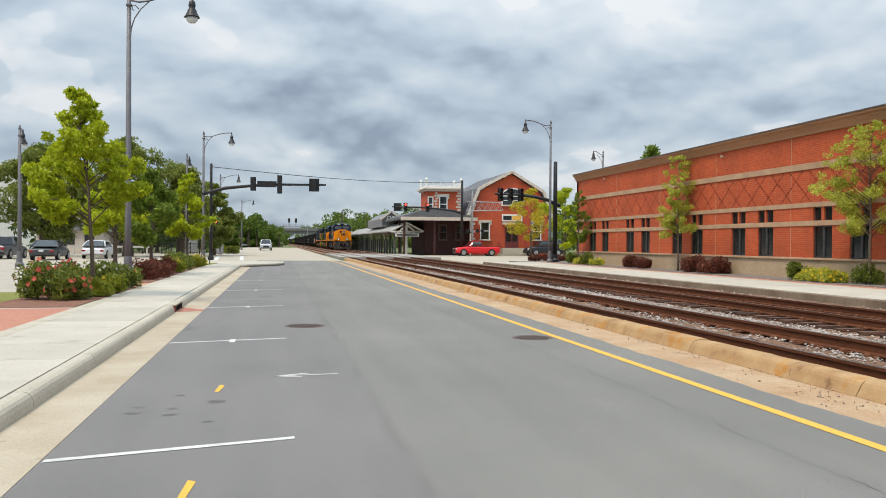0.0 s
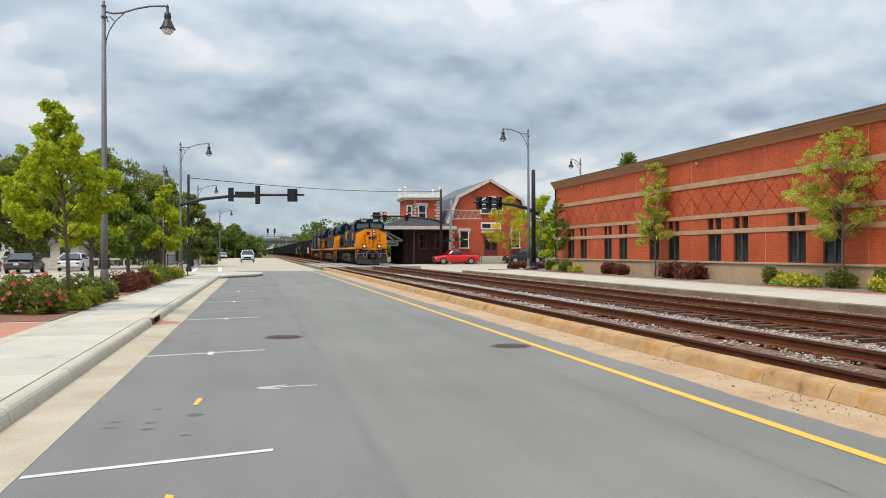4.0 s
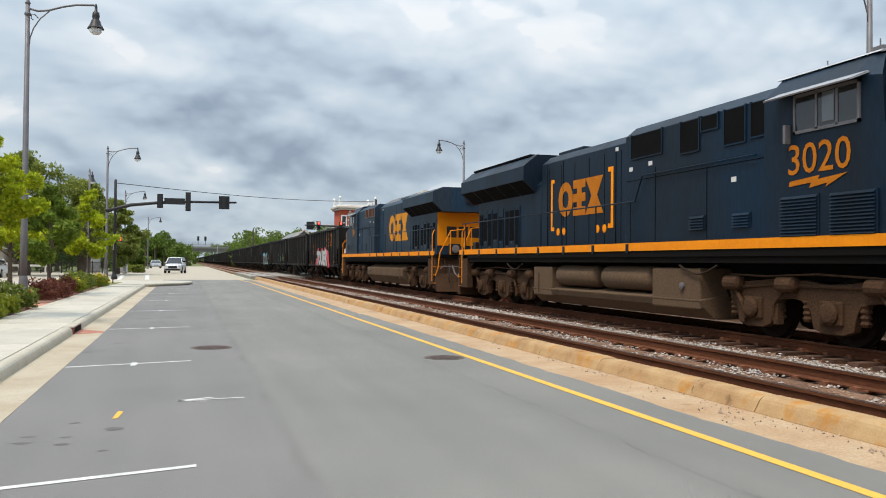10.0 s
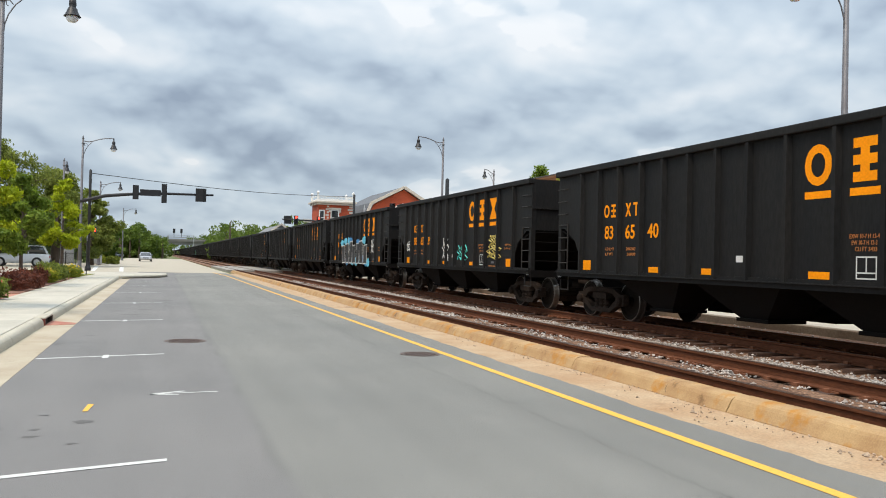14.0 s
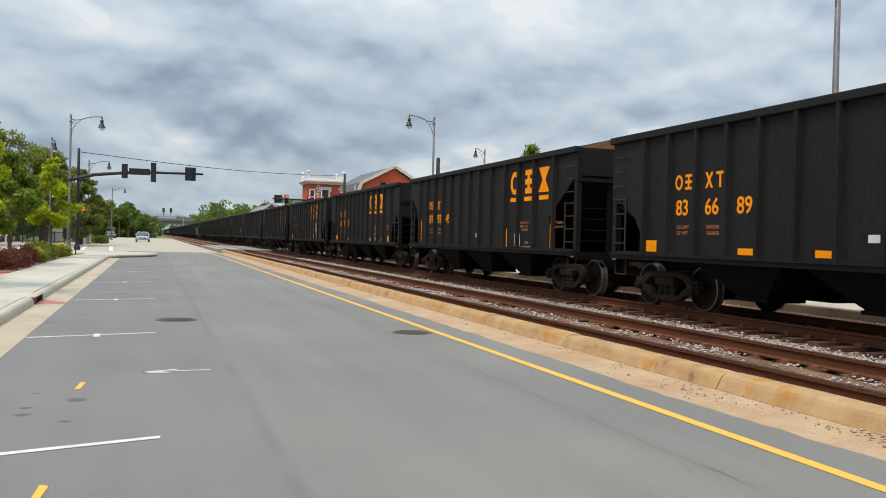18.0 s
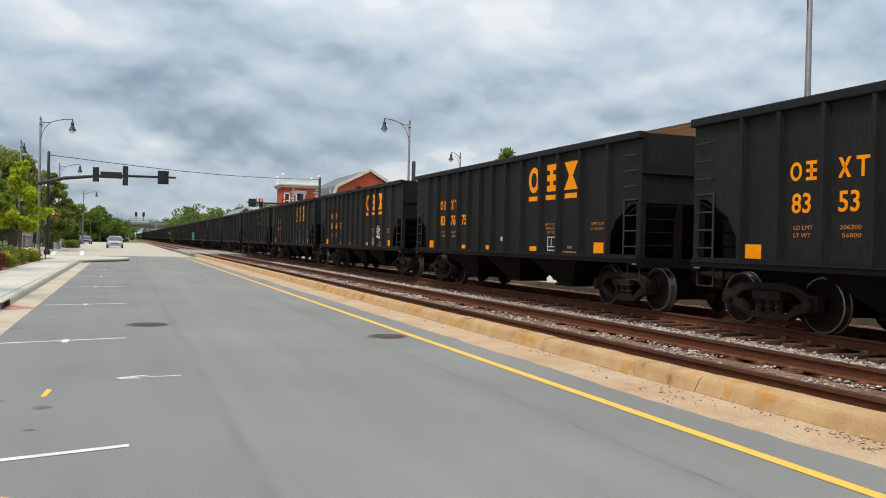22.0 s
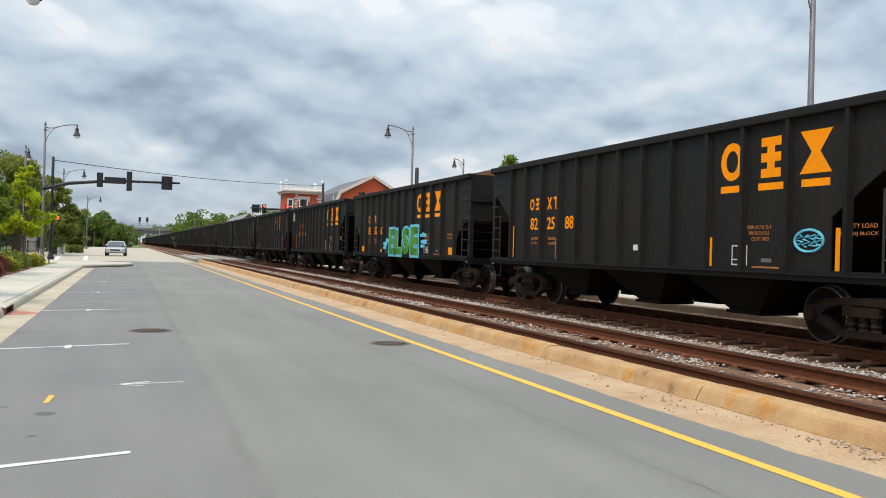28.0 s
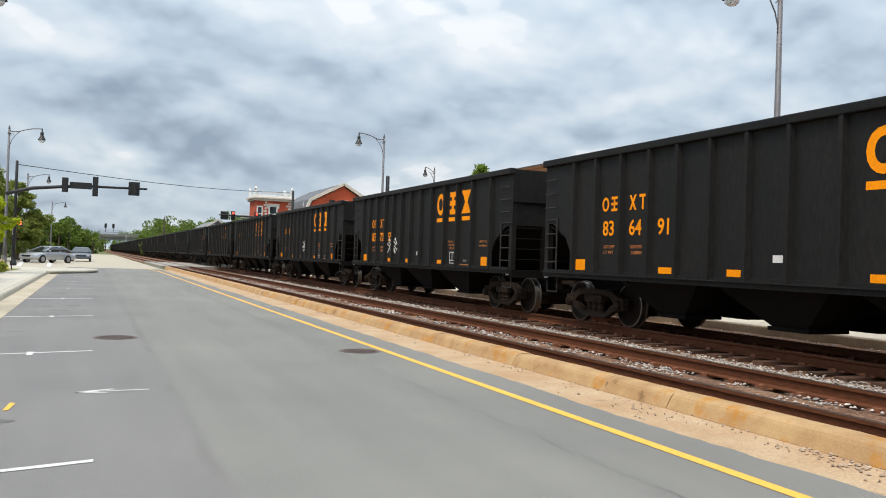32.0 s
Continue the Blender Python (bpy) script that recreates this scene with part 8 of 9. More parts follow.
    g.add([(k * 0.7, 0, 0), (k * 1.02, 0, 0), (k * 1.36, k * -0.55, 0), (k * 0.36, k * -0.55, 0)], [(0, 1, 2, 3)])
    flat = Matrix.Diagonal((1.0, 0.88 if brackets else 0.84, 1.0, 1.0))
    part("orange_mark", g, ORANGE_MARK if lit else DULL_ORANGE, ob, m=on_side(x, cy, 2.96) @ flat)
    if not brackets:
        part("orange_mark", g, FADED_ORANGE, ob, m=on_far_side(1.128, cy, 2.91) @ flat)
        write("side_number", number, 0.56, FADED_ORANGE, ob, on_far_side(1.5, 4.35, 2.92), 0.0, 0.82)
        part("access_plate", Geo().box(1.47, 1.50, 1.5, 1.85, 1.78, 2.06), WHITE_MARK, ob)
        for y0 in (2.4, 3.4, 5.5, 6.9):
            lo = Geo().box(1.36 if y0 > 5 else 1.47, 1.39 if y0 > 5 else 1.5, y0, y0 + 0.6, 1.9, 2.3)
            for q in range(6):
                xx = 1.39 if y0 > 5 else 1.5
                lo.prism([(xx, 1.98 + 0.06 * q), (xx + 0.03, 1.94 + 0.06 * q), (xx, 1.94 + 0.06 * q)], y0 + 0.03, y0 + 0.57, "y")
            part("louvre_panel", lo, blue, ob)
    if brackets:
        blocks(ob, "bracket_mark", ORANGE_MARK, on_side(x, cy, 2.85), [(-1.72, -1.62, -0.70, 0.70), (-1.62, -1.5, 0.60, 0.70), (-1.62, -1.5, -0.70, -0.60)])
        blocks(ob, "bracket_mark", ORANGE_MARK, on_side(x, cy, 2.85), [(1.66, 1.78, -0.73, 0.72), (1.52, 1.66, 0.61, 0.72), (1.52, 1.66, -0.73, -0.62)])
        for dx in (-1.25, -0.9, 1.0, 1.35):
            part("round_mark", Geo().lathe([(0.10, 0), (0.10, 0.004)], (0, 0, 0), 14), ORANGE_MARK, ob, m=on_side(x, cy - dx, 2.12))
    for s in (-1, 1):
        for y0 in (10.35, 13.2, 14.2):
            part("panel_seam", Geo().box(s * 1.124 - 0.006, s * 1.124 + 0.006, y0 - 0.01, y0 + 0.01, 1.62, 4.0), GRILLE, ob)
        for y0, z0 in ((9.2, 3.3), (8.4, 3.35), (5.6, 2.75), (10.3, 3.9)):
            part("sticker", Geo().box(s * 1.386 - 0.004 if y0 < 9.4 else s * 1.126 - 0.004, s * 1.386 + 0.004 if y0 < 9.4 else s * 1.126 + 0.004, y0 - 0.07, y0 + 0.07, z0, z0 + 0.09), WHITE_MARK, ob)
    # fuel tank and reservoirs
    prof = [(-1.42, 0.98), (-1.42, 0.62), (-1.12, 0.26), (1.12, 0.26), (1.42, 0.62), (1.42, 0.98), (0.9, 1.18), (-0.9, 1.18)]
    if reservoirs:
        prof = [(-1.42, 0.60), (-1.36, 0.45), (-1.12, 0.22), (1.12, 0.22), (1.36, 0.45), (1.42, 0.60), (0.9, 0.68), (-0.9, 0.68)]
        part("tank_end", Geo().box(-1.40, 1.40, 6.6, 8.3, 0.4, 1.2), tank_mat, ob, bevel=0.04)
        part("tank_end", Geo().box(-1.40, 1.40, 13.3, 14.5, 0.4, 1.18), tank_mat, ob, bevel=0.04)
        for s in (-1, 1):
            for y0, y1 in ((8.45, 10.7), (10.95, 13.2)):
                part("air_reservoir", Geo().lathe([(0.05, y0), (0.22, y0 + 0.05), (0.27, y0 + 0.14), (0.27, y1 - 0.14), (0.22, y1 - 0.05), (0.05, y1)], (s * 1.12, 0, 0.96), 16, "y"), tank_mat, ob, smooth=True)
    f0, f1 = (6.55, 14.6) if brackets else (7.98, 15.55)
    part("fuel_tank", Geo().prism(prof, f0, f1, "y"), tank_mat, ob, bevel=0.03)
    for s in (-1, 1):
        part("tank_gauge", Geo().lathe([(0.07, s * 1.41), (0.07, s * 1.45), (0.03, s * 1.46)], (0, f0 + 0.6, 0.85), 10, "x"), GREY_METAL, ob)
        part("tank_strap", Geo().box(s * 1.40, s * 1.435, f1 - 0.5, f1 - 0.44, 0.5, 1.0), tank_mat, ob)
    loco_truck(ob, 3.42 if brackets else 4.3, frame_mat)
    loco_truck(ob, 17.35 if brackets else 18.2, frame_mat)
    # pilot with plow and steps at both ends
    for e_ in (0, 1):
        m = Matrix.Identity(4) if e_ == 0 else pose(0, L + 0.1, 0, 0, 0, 180)
        pl = [(-1.5, 0.62, 1.42), (1.5, 0.62, 1.42), (1.5, 0.55, 0.75), (1.5, 0.15, 0.16), (0.0, -0.12, 0.14), (-1.5, 0.15, 0.16), (-1.5, 0.55, 0.75)]
        g = Geo().add([(-1.5, 0.70, 1.45), (1.5, 0.70, 1.45), (1.5, 0.66, 0.85), (-1.5, 0.66, 0.85), (-1.45, 0.42, 0.15), (0, 0.22, 0.15), (1.45, 0.42, 0.15), (0, 0.52, 0.85), (-1.5, 0.85, 1.45), (1.5, 0.85, 1.45), (1.45, 0.7, 0.15), (-1.45, 0.7, 0.15)],
                      [(0, 1, 2, 7, 3), (3, 7, 5, 4), (7, 2, 6, 5), (8, 9, 1, 0), (8, 11, 10, 9), (4, 5, 6, 10, 11), (0, 3, 4, 11, 8), (1, 9, 10, 6, 2)])
        pilot = part("pilot", g, PLOW if e_ == 0 and lit else frame_mat, ob, "black snowplow pilot", m=m)
        part("pilot_stripe", Geo().box(-0.85, 0.95, 0.62, 0.70, 1.47, 1.6), YELLOW_LOCO, pilot)
        part("coupler", Geo().box(-0.12, 0.12, -0.25, 0.6, 0.74, 0.98).box(-0.19, 0.19, -0.36, -0.12, 0.66, 1.04), COUPLER_RUST, pilot, bevel=0.05)
        part("coupler_pocket", Geo().box(-0.38, 0.38, 0.35, 0.62, 0.6, 1.15), HOPPER_DARK, pilot, bevel=0.03)
        part("cut_lever", Geo().tube([(-1.35, 0.45, 1.02), (-1.25, 0.4, 1.12), (-0.3, 0.3, 1.12), (0, 0.22, 1.08), (0.3, 0.3, 1.12), (1.25, 0.4, 1.12), (1.35, 0.45, 1.02)], 0.018, 6), GREY_METAL, pilot)
        for s in (-1, 1):
            part("hose", Geo().tube([(s * 0.12, 0.55, 1.32), (s * 0.32, 0.3, 1.36), (s * 0.5, 0.22, 1.2), (s * 0.56, 0.2, 0.85), (s * 0.68, 0.24, 0.72), (s * 0.8, 0.32, 0.85), (s * 0.84, 0.5, 1.15)], 0.03, 7), HOSE, pilot, smooth=True)
            part("brake_hose", Geo().tube([(s * 0.95, 0.55, 1.2), (s * 1.0, 0.36, 1.0), (s * 1.05, 0.3, 0.6), (s * 1.0, 0.3, 0.5)], 0.022, 6), BLACK_METAL, pilot, smooth=True)
        for s in (-1, 1):
            st = part("step_well", Geo().box(s * 1.30, s * 1.50, 0.95, 1.62, 0.42, 1.5), frame_mat, pilot)
            for q in range(4):
                part("step_tread", Geo().box(s * 1.14, s * 1.50, 0.66, 0.96, 0.45 + 0.32 * q, 0.475 + 0.32 * q), YELLOW_LOCO if lit else DULL_ORANGE, st)
            part("step_side", Geo().box(s * 1.10, s * 1.14, 0.6, 1.0, 0.42, 1.5), frame_mat, st)
            part("hand_rail", Geo().tube([(s * 1.5, 1.05, 0.55), (s * 1.5, 1.05, 2.35), (s * 1.4, 1.15, 2.55), (s * 1.34, 1.25, 2.55)], 0.02, 6), YELLOW_LOCO, pilot)
            part("hand_rail", Geo().tube([(s * 1.5, 0.62, 0.75), (s * 1.42, 0.55, 1.0), (s * 1.35, 0.5, 1.65), (s * 0.95, 0.42, 2.5), (s * 0.5, 0.42, 2.55), (s * 0.35, 0.45, 2.55), (s * 0.35, 0.55, 1.55)], 0.02, 6), YELLOW_LOCO, pilot)
            part("chain_post", Geo().tube([(s * 0.95, 0.45, 1.58), (s * 0.95, 0.42, 2.5)], 0.02, 6), YELLOW_LOCO, pilot)
            if e_ == 0 or not lit:
                dl = part("ditch_light", Geo().box(s * 0.72 - 0.2, s * 0.72 + 0.2, 0.5, 0.8, 1.6, 2.0), BLACK_METAL, pilot, bevel=0.02)
                part("lamp_ring", Geo().lathe([(0.15, 0), (0.15, 0.03), (0.125, 0.05)], (s * 0.72, 0.475, 1.8), 16, "y"), RIM, dl)
                part("lamp", Geo().lathe([(0.10, 0), (0.10, 0.05), (0.06, 0.06)], (s * 0.72, 0.46, 1.8), 14, "y"), HEADLIGHT if (lit and e_ == 0) else RIM, dl)
    # rear end face in orange with black lettering blocks
    part("rear_face", Geo().box(-1.1, 1.1, L - 1.6, L - 1.57, 1.95, 3.55), YELLOW_LOCO, ob, "orange-yellow rear face")
    lb = part("rear_headlight_box", Geo().box(-0.15, 0.15, L - 0.86, L - 0.78, 3.62, 4.12), BLACK_METAL, ob, bevel=0.02)
    for zz in (3.75, 3.98):
        part("rear_headlight", Geo().lathe([(0.085, 0), (0.085, 0.03), (0.05, 0.04)], (0, L - 0.78, zz), 14, "y"), RIM, lb)
    blocks(ob, "rear_mark", BLACK_METAL, Matrix(((-1, 0, 0, 0), (0, 0, 1, L - 1.565), (0, 1, 0, 2.5), (0, 0, 0, 1))), [(-0.72, -0.30, -0.22, 0.22), (-0.22, 0.18, -0.22, 0.22), (0.26, 0.72, -0.22, 0.22)])
    # walkway hand rails with stanchions
    for s in (-1, 1):
        g = Geo().tube([(s * 1.46, 8.9, 2.62), (s * 1.46, L - 0.8, 2.62)], 0.018, 6)
        g.tube([(s * 1.46, 8.9, 2.62), (s * 1.46, 8.6, 3.15), (s * 1.46, 4.9, 3.15)], 0.018, 6)
        part("walkway_rail", g, blue, ob)
        for q in range(8):
            part("stanchion", Geo().tube([(s * 1.46, 9.1 + 1.6 * q, 1.58), (s * 1.46, 9.1 + 1.6 * q, 2.62)], 0.018, 5).box(s * 1.52, s * 1.545, 9.05 + 1.6 * q, 9.15 + 1.6 * q, 1.5, 1.70), blue, ob)
    g = Geo()
    for y0 in (6.0, 15.2, 19.5):
        pts = [(-1.45, y0 + 0.15 * q, 1.25 - 0.16 * math.sin(math.pi * q / 8)) for q in range(9)]
        g.tube(pts, 0.022, 5)
    part("cable_chain", g, TRUCK_STEEL, ob)
    return ob


loco_1 = locomotive("3408", BLUE_PAINT, GREY_FRAME, GREY_TANK, True, True, True, label="clean dark blue and orange-yellow lead locomotive")
loco_2 = locomotive("3020", BLUE_DUSTY, LOCO_DUST, DUSTY_TANK, True, True, False, label="dusty dark blue and orange-yellow second locomotive")
loco_3 = locomotive("734", BLUE_FADED, LOCO_DUST, DUSTY_TANK, False, False, False, label="faded blue trailing locomotive running backwards")

for ob in loco_3.children:
    if ob.name.split(".")[0] in ("cab", "nose", "nose_hood", "nose_door"):
        ob.location.y += 0.7

# coal cars: two builds, copied down the train
NUMBERS = {-1: "83 55 74", 0: "83 65 40", 1: "83 65 39", 2: "83 56 58", 3: "83 58 98", 4: "83 66 89", 5: "81 93 45", 6: "83 52 21", 7: "83 59 79", 8: "83 53 89", 9: "83 76 75", 10: "83 60 73", 11: "83 61 35", 12: "83 63 88", 13: "83 65 35", 14: "83 65 35", 15: "82 25 88", 16: "83 52 67", 17: "83 44 64", 18: "83 76 83", 19: "83 64 91", 20: "83 72 55"}
OLD = {5, 15, 17}
PITCH = 14.5
NEAR_CARS = 23
proto = {(o, f): hopper_car(o, f) for o in (False, True) for f in (False, True)}
used = set()
cars = {}
N_CARS = 54
for k in range(-1, N_CARS):
    kind = (k in OLD or (k > 21 and k % 7 == 3), k >= NEAR_CARS)
    if kind in used:
        c = copy_thing(proto[kind], pose(0, 0, 0))
    else:
        c = proto[kind]
        used.add(kind)
    cars[k] = c
for k, c in cars.items():
    if k in NUMBERS:
        a = NUMBERS[k].split()
        for i, t in enumerate(a):
            write("car_number", t, 0.40, ORANGE_MARK, c, on_side(-HW - 0.005, 10.48 - 0.85 * i, 1.92), 0.006, 0.98)
# spray-painted pieces
GRAF_WHITE = material("sprayed_silver_white", (0.50, 0.52, 0.53), 0.5, var=0.16, scale=3, fine=20, bump=0.02, tint=(0.33, 0.35, 0.37), spots=0.9)
GRAF_PINK = material("sprayed_pink", (0.58, 0.035, 0.06), 0.6, var=0.15, scale=2, bump=0.02, tint=(0.66, 0.10, 0.12), spots=0.9, spec=0.2)
GRAF_TEAL = material("sprayed_teal", (0.05, 0.48, 0.40), 0.6, var=0.15, bump=0.02, tint=(0.16, 0.62, 0.60))
GRAF_BLUE = material("sprayed_pale_blue", (0.35, 0.55, 0.65), 0.6, bump=0.02)


GRAF_GREEN = material("sprayed_green", (0.02, 0.10, 0.012), 0.6, var=0.2, scale=2.0, bump=0.02, tint=(0.14, 0.46, 0.03), spots=1.0, spec=0.2)
GRAF_SKY = material("sprayed_sky_blue", (0.12, 0.50, 0.66), 0.6, bump=0.02)
GRAF_DEEP = material("sprayed_deep_blue", (0.02, 0.17, 0.42), 0.6, bump=0.02, tint=(0.04, 0.3, 0.5))
GRAF_YELLOW = material("sprayed_dull_yellow", (0.55, 0.45, 0.12), 0.6, bump=0.02)
XB = -HW - 0.091


def blob(car, ma, y, z, ry, rz, seed, layer=0):
    """One sprayed patch with a ragged outline, in the side's plane."""
    r = random.Random(seed)
    n = 30
    p0, p1 = r.uniform(0, 6), r.uniform(0, 6)
    v = []
    for t in range(n):
        a = 2 * math.pi * t / n
        k = 0.92 + 0.10 * math.sin(3 * a + p0) + 0.07 * math.sin(7 * a + p1) + r.uniform(-0.03, 0.03)
        v.append((ry * math.cos(a) * k, rz * math.sin(a) * k, 0))
    part("paint_patch", Geo().add(v, [tuple(range(n))]), ma, car, m=on_side(XB - 0.0012 * layer, y, z))


def letters(car, rows, fill, outline, grow=0.07):
    """Sprayed letters, each in its own rectangle, with a fat outline behind."""
    for ch, yl, yr, z0, z1 in rows:
        write_in("paint_outline", ch, yl + grow, yr - grow, z0 - grow, z1 + grow, XB - 0.014, outline, car, 0.10)
        write_in("paint_fill", ch, yl, yr, z0, z1, XB - 0.020, fill, car, 0.055)


car = cars[-1]
for i, (y, z, ry, rz) in enumerate(((7.85, 2.02, 0.42, 0.24), (6.05, 2.02, 0.45, 0.2), (4.85, 2.04, 0.36, 0.24), (3.72, 1.75, 0.42, 0.34), (3.45, 1.45, 0.36, 0.34), (8.5, 1.25, 0.34, 0.3), (8.75, 1.1, 0.35, 0.14), (3.15, 1.12, 0.34, 0.2), (5.2, 1.5, 0.6, 0.4), (6.7, 1.5, 0.5, 0.35), (3.3, 0.95, 0.3, 0.12))):
    blob(car, GRAF_PINK, y, z, ry, rz, 300 + i, i)
letters(car, (("T", 8.4, 7.2, 1.0, 2.0), ("O", 7.5, 6.55, 1.03, 2.02), ("U", 6.55, 5.55, 1.0, 2.03), ("E", 5.55, 4.62, 1.0, 2.0), ("R", 4.72, 3.68, 0.98, 2.14)), GRAF_WHITE, BLACK_METAL, 0.045)
car = cars[16]
for i, (y, z, ry, rz) in enumerate(((8.0, 1.42, 0.3, 0.1), (8.1, 1.28, 0.22, 0.07), (7.75, 1.55, 0.25, 0.08), (3.75, 1.72, 0.35, 0.08), (3.65, 1.5, 0.36, 0.08), (3.8, 1.36, 0.25, 0.06))):
    blob(car, GRAF_SKY, y, z, ry, rz, 330 + i, i)
letters(car, (("E", 7.46, 6.84, 1.05, 1.96), ("L", 6.74, 6.04, 1.05, 1.92), ("S", 5.92, 5.14, 1.06, 1.98), ("E", 5.0, 4.2, 1.05, 2.0)), GRAF_GREEN, GRAF_SKY, 0.085)
write_in("tag", "EMS", 3.86, 3.46, 1.14, 1.34, XB + 0.07, WHITE_MARK, car)
car = cars[2]
for i in range(15):
    r = random.Random(900 + i)
    blob(car, GRAF_DEEP if i % 2 else GRAF_SKY, 9.2 - 0.42 * i, r.choice((1.05, 2.0, 2.1, 1.2)), 0.4, 0.2, 350 + i, i)
for i in range(7):
    # unreadable sprayed characters: plain black bars edged in white
    for ma, gr, lay in ((WHITE_MARK, 0.05, 0.020), (BLACK_METAL, 0.0, 0.024)):
        lean = 0.08 * ((i * 37) % 5 - 2)
        yl, w, z0, h = 8.95 - 0.80 * i + gr, 0.60 + 2 * gr, 1.0 - gr, 0.86 + 0.1 * ((i * 13) % 3) + 2 * gr
        part("paint_bar", Geo().add([(0, 0, 0), (w, 0.03, 0), (w + lean, h, 0), (lean, h - 0.04, 0)], [(0, 1, 2, 3)]), ma, car, m=on_side(XB - lay, yl, z0))


def tag(car, ma, y, z, w, h, loops, seed, thick=0.016):
    """A quick sprayed tag: looping strokes with no readable word."""
    r = random.Random(seed)
    for q in range(loops):
        x0 = w * (q / max(loops - 1, 1) - 0.5)
        pts = [(x0 + w * 0.22 * math.sin(2.4 * t + q) + 0.02 * r.uniform(-1, 1), h * (0.5 - t / 5) * r.uniform(0.7, 1.1), 0.0) for t in range(6)]
        part("tag_stroke", Geo().tube(pts, thick, 5), ma, car, m=on_side(-HW - 0.006, y, z))


tag(cars[1], WHITE_MARK, 11.5, 1.75, 0.4, 0.42, 4, 1)
tag(cars[1], WHITE_MARK, 6.94, 1.6, 0.45, 0.75, 4, 2)
tag(cars[1], GRAF_TEAL, 5.25, 1.5, 0.7, 0.5, 5, 3, 0.02)
tag(cars[1], GRAF_YELLOW, 2.56, 1.85, 0.55, 0.4, 5, 4, 0.024)
tag(cars[1], GRAF_YELLOW, 2.56, 1.5, 0.8, 0.36, 6, 5, 0.026)
tag(cars[2], WHITE_MARK, 2.88, 1.8, 0.3, 0.6, 3, 6)
tag(cars[7], WHITE_MARK, 2.72, 1.62, 0.7, 0.30, 5, 7, 0.012)
part("tag_ring", Geo().tube([(0.28 * math.cos(a * 0.4), 0.07 * math.sin(a * 0.4), 0) for a in range(17)], 0.014, 5), WHITE_MARK, cars[7], m=on_side(-HW - 0.006, 2.8, 1.92))
part("tag_tail", Geo().tube([(-0.25, 0.05, 0), (0.05, 0.02, 0), (0.2, -0.1, 0), (-0.15, -0.05, 0), (0.3, -0.2, 0)], 0.014, 5), WHITE_MARK, cars[7], m=on_side(-HW - 0.006, 2.75, 1.42))
tag(cars[8], GRAF_PINK, 7.6, 1.14, 0.9, 0.14, 6, 8)
tag(cars[10], WHITE_MARK, 3.0, 1.65, 0.4, 0.5, 4, 9)
tag(cars[16], GRAF_SKY, 8.0, 1.2, 0.4, 0.2, 4, 10)
part("tag_ring", Geo().tube([(0.27 * math.cos(a * 0.4), 0.16 * math.sin(a * 0.4), 0) for a in range(17)], 0.022, 5), GRAF_SKY, cars[15], m=on_side(-HW - 0.006, 1.82, 1.52))
tag(cars[15], GRAF_SKY, 1.82, 1.52, 0.36, 0.2, 4, 14)
tag(cars[17], WHITE_MARK, 12.2, 2.9, 0.7, 0.5, 6, 11)
tag(cars[20], WHITE_MARK, 8.5, 1.65, 0.7, 0.5, 5, 12)
tag(cars[21], WHITE_MARK, 6.5, 1.65, 0.6, 0.5, 4, 13)

# ---- rock and timber last: ties, plates, stones ----
track = {}
tie_mesh = Geo().box(-1.30, 1.30, -0.11, 0.11, -0.14, 0.0).mesh("tie")
tie_mesh.materials.append(TIE)
plate_mesh = Geo().box(-0.09, 0.09, -0.14, 0.14, 0.0, 0.02).box(-0.14, -0.08, -0.05, 0.05, 0.0, 0.045).box(0.08, 0.14, -0.05, 0.05, 0.0, 0.045).mesh("tie_plate")
plate_mesh.materials.append(PLATE)
r = random.Random(3)
for c in TRACKS:
    tk = tagged(new("track"), "weathered timber ties with rusty plates", "track", "tracks", "structure")
    far_ties = Geo()
    for i in range(190):
        yy = -8 + 0.53 * i
        if yy > 72:
            break
        yy += r.uniform(-0.03, 0.03)
        if yy < 56:
            t = part("tie", tie_mesh, None, tk, m=pose(c + r.uniform(-0.05, 0.05), yy, RAIL_Z - (0.19 if c < 8 else 0.172) + r.uniform(-0.006, 0.006), 0, 0, r.uniform(-1, 1)))
            for s in (-1, 1):
                if yy < 45:
                    part("tie_plate", plate_mesh, None, t, m=pose(s * 0.755, 0, 0))
        else:
            far_ties.box(c - 1.3, c + 1.3, yy - 0.11, yy + 0.11, RAIL_Z - 0.3, RAIL_Z - 0.19)
    tagged(part("far_ties", far_ties, TIE, tk), kind="stuff")
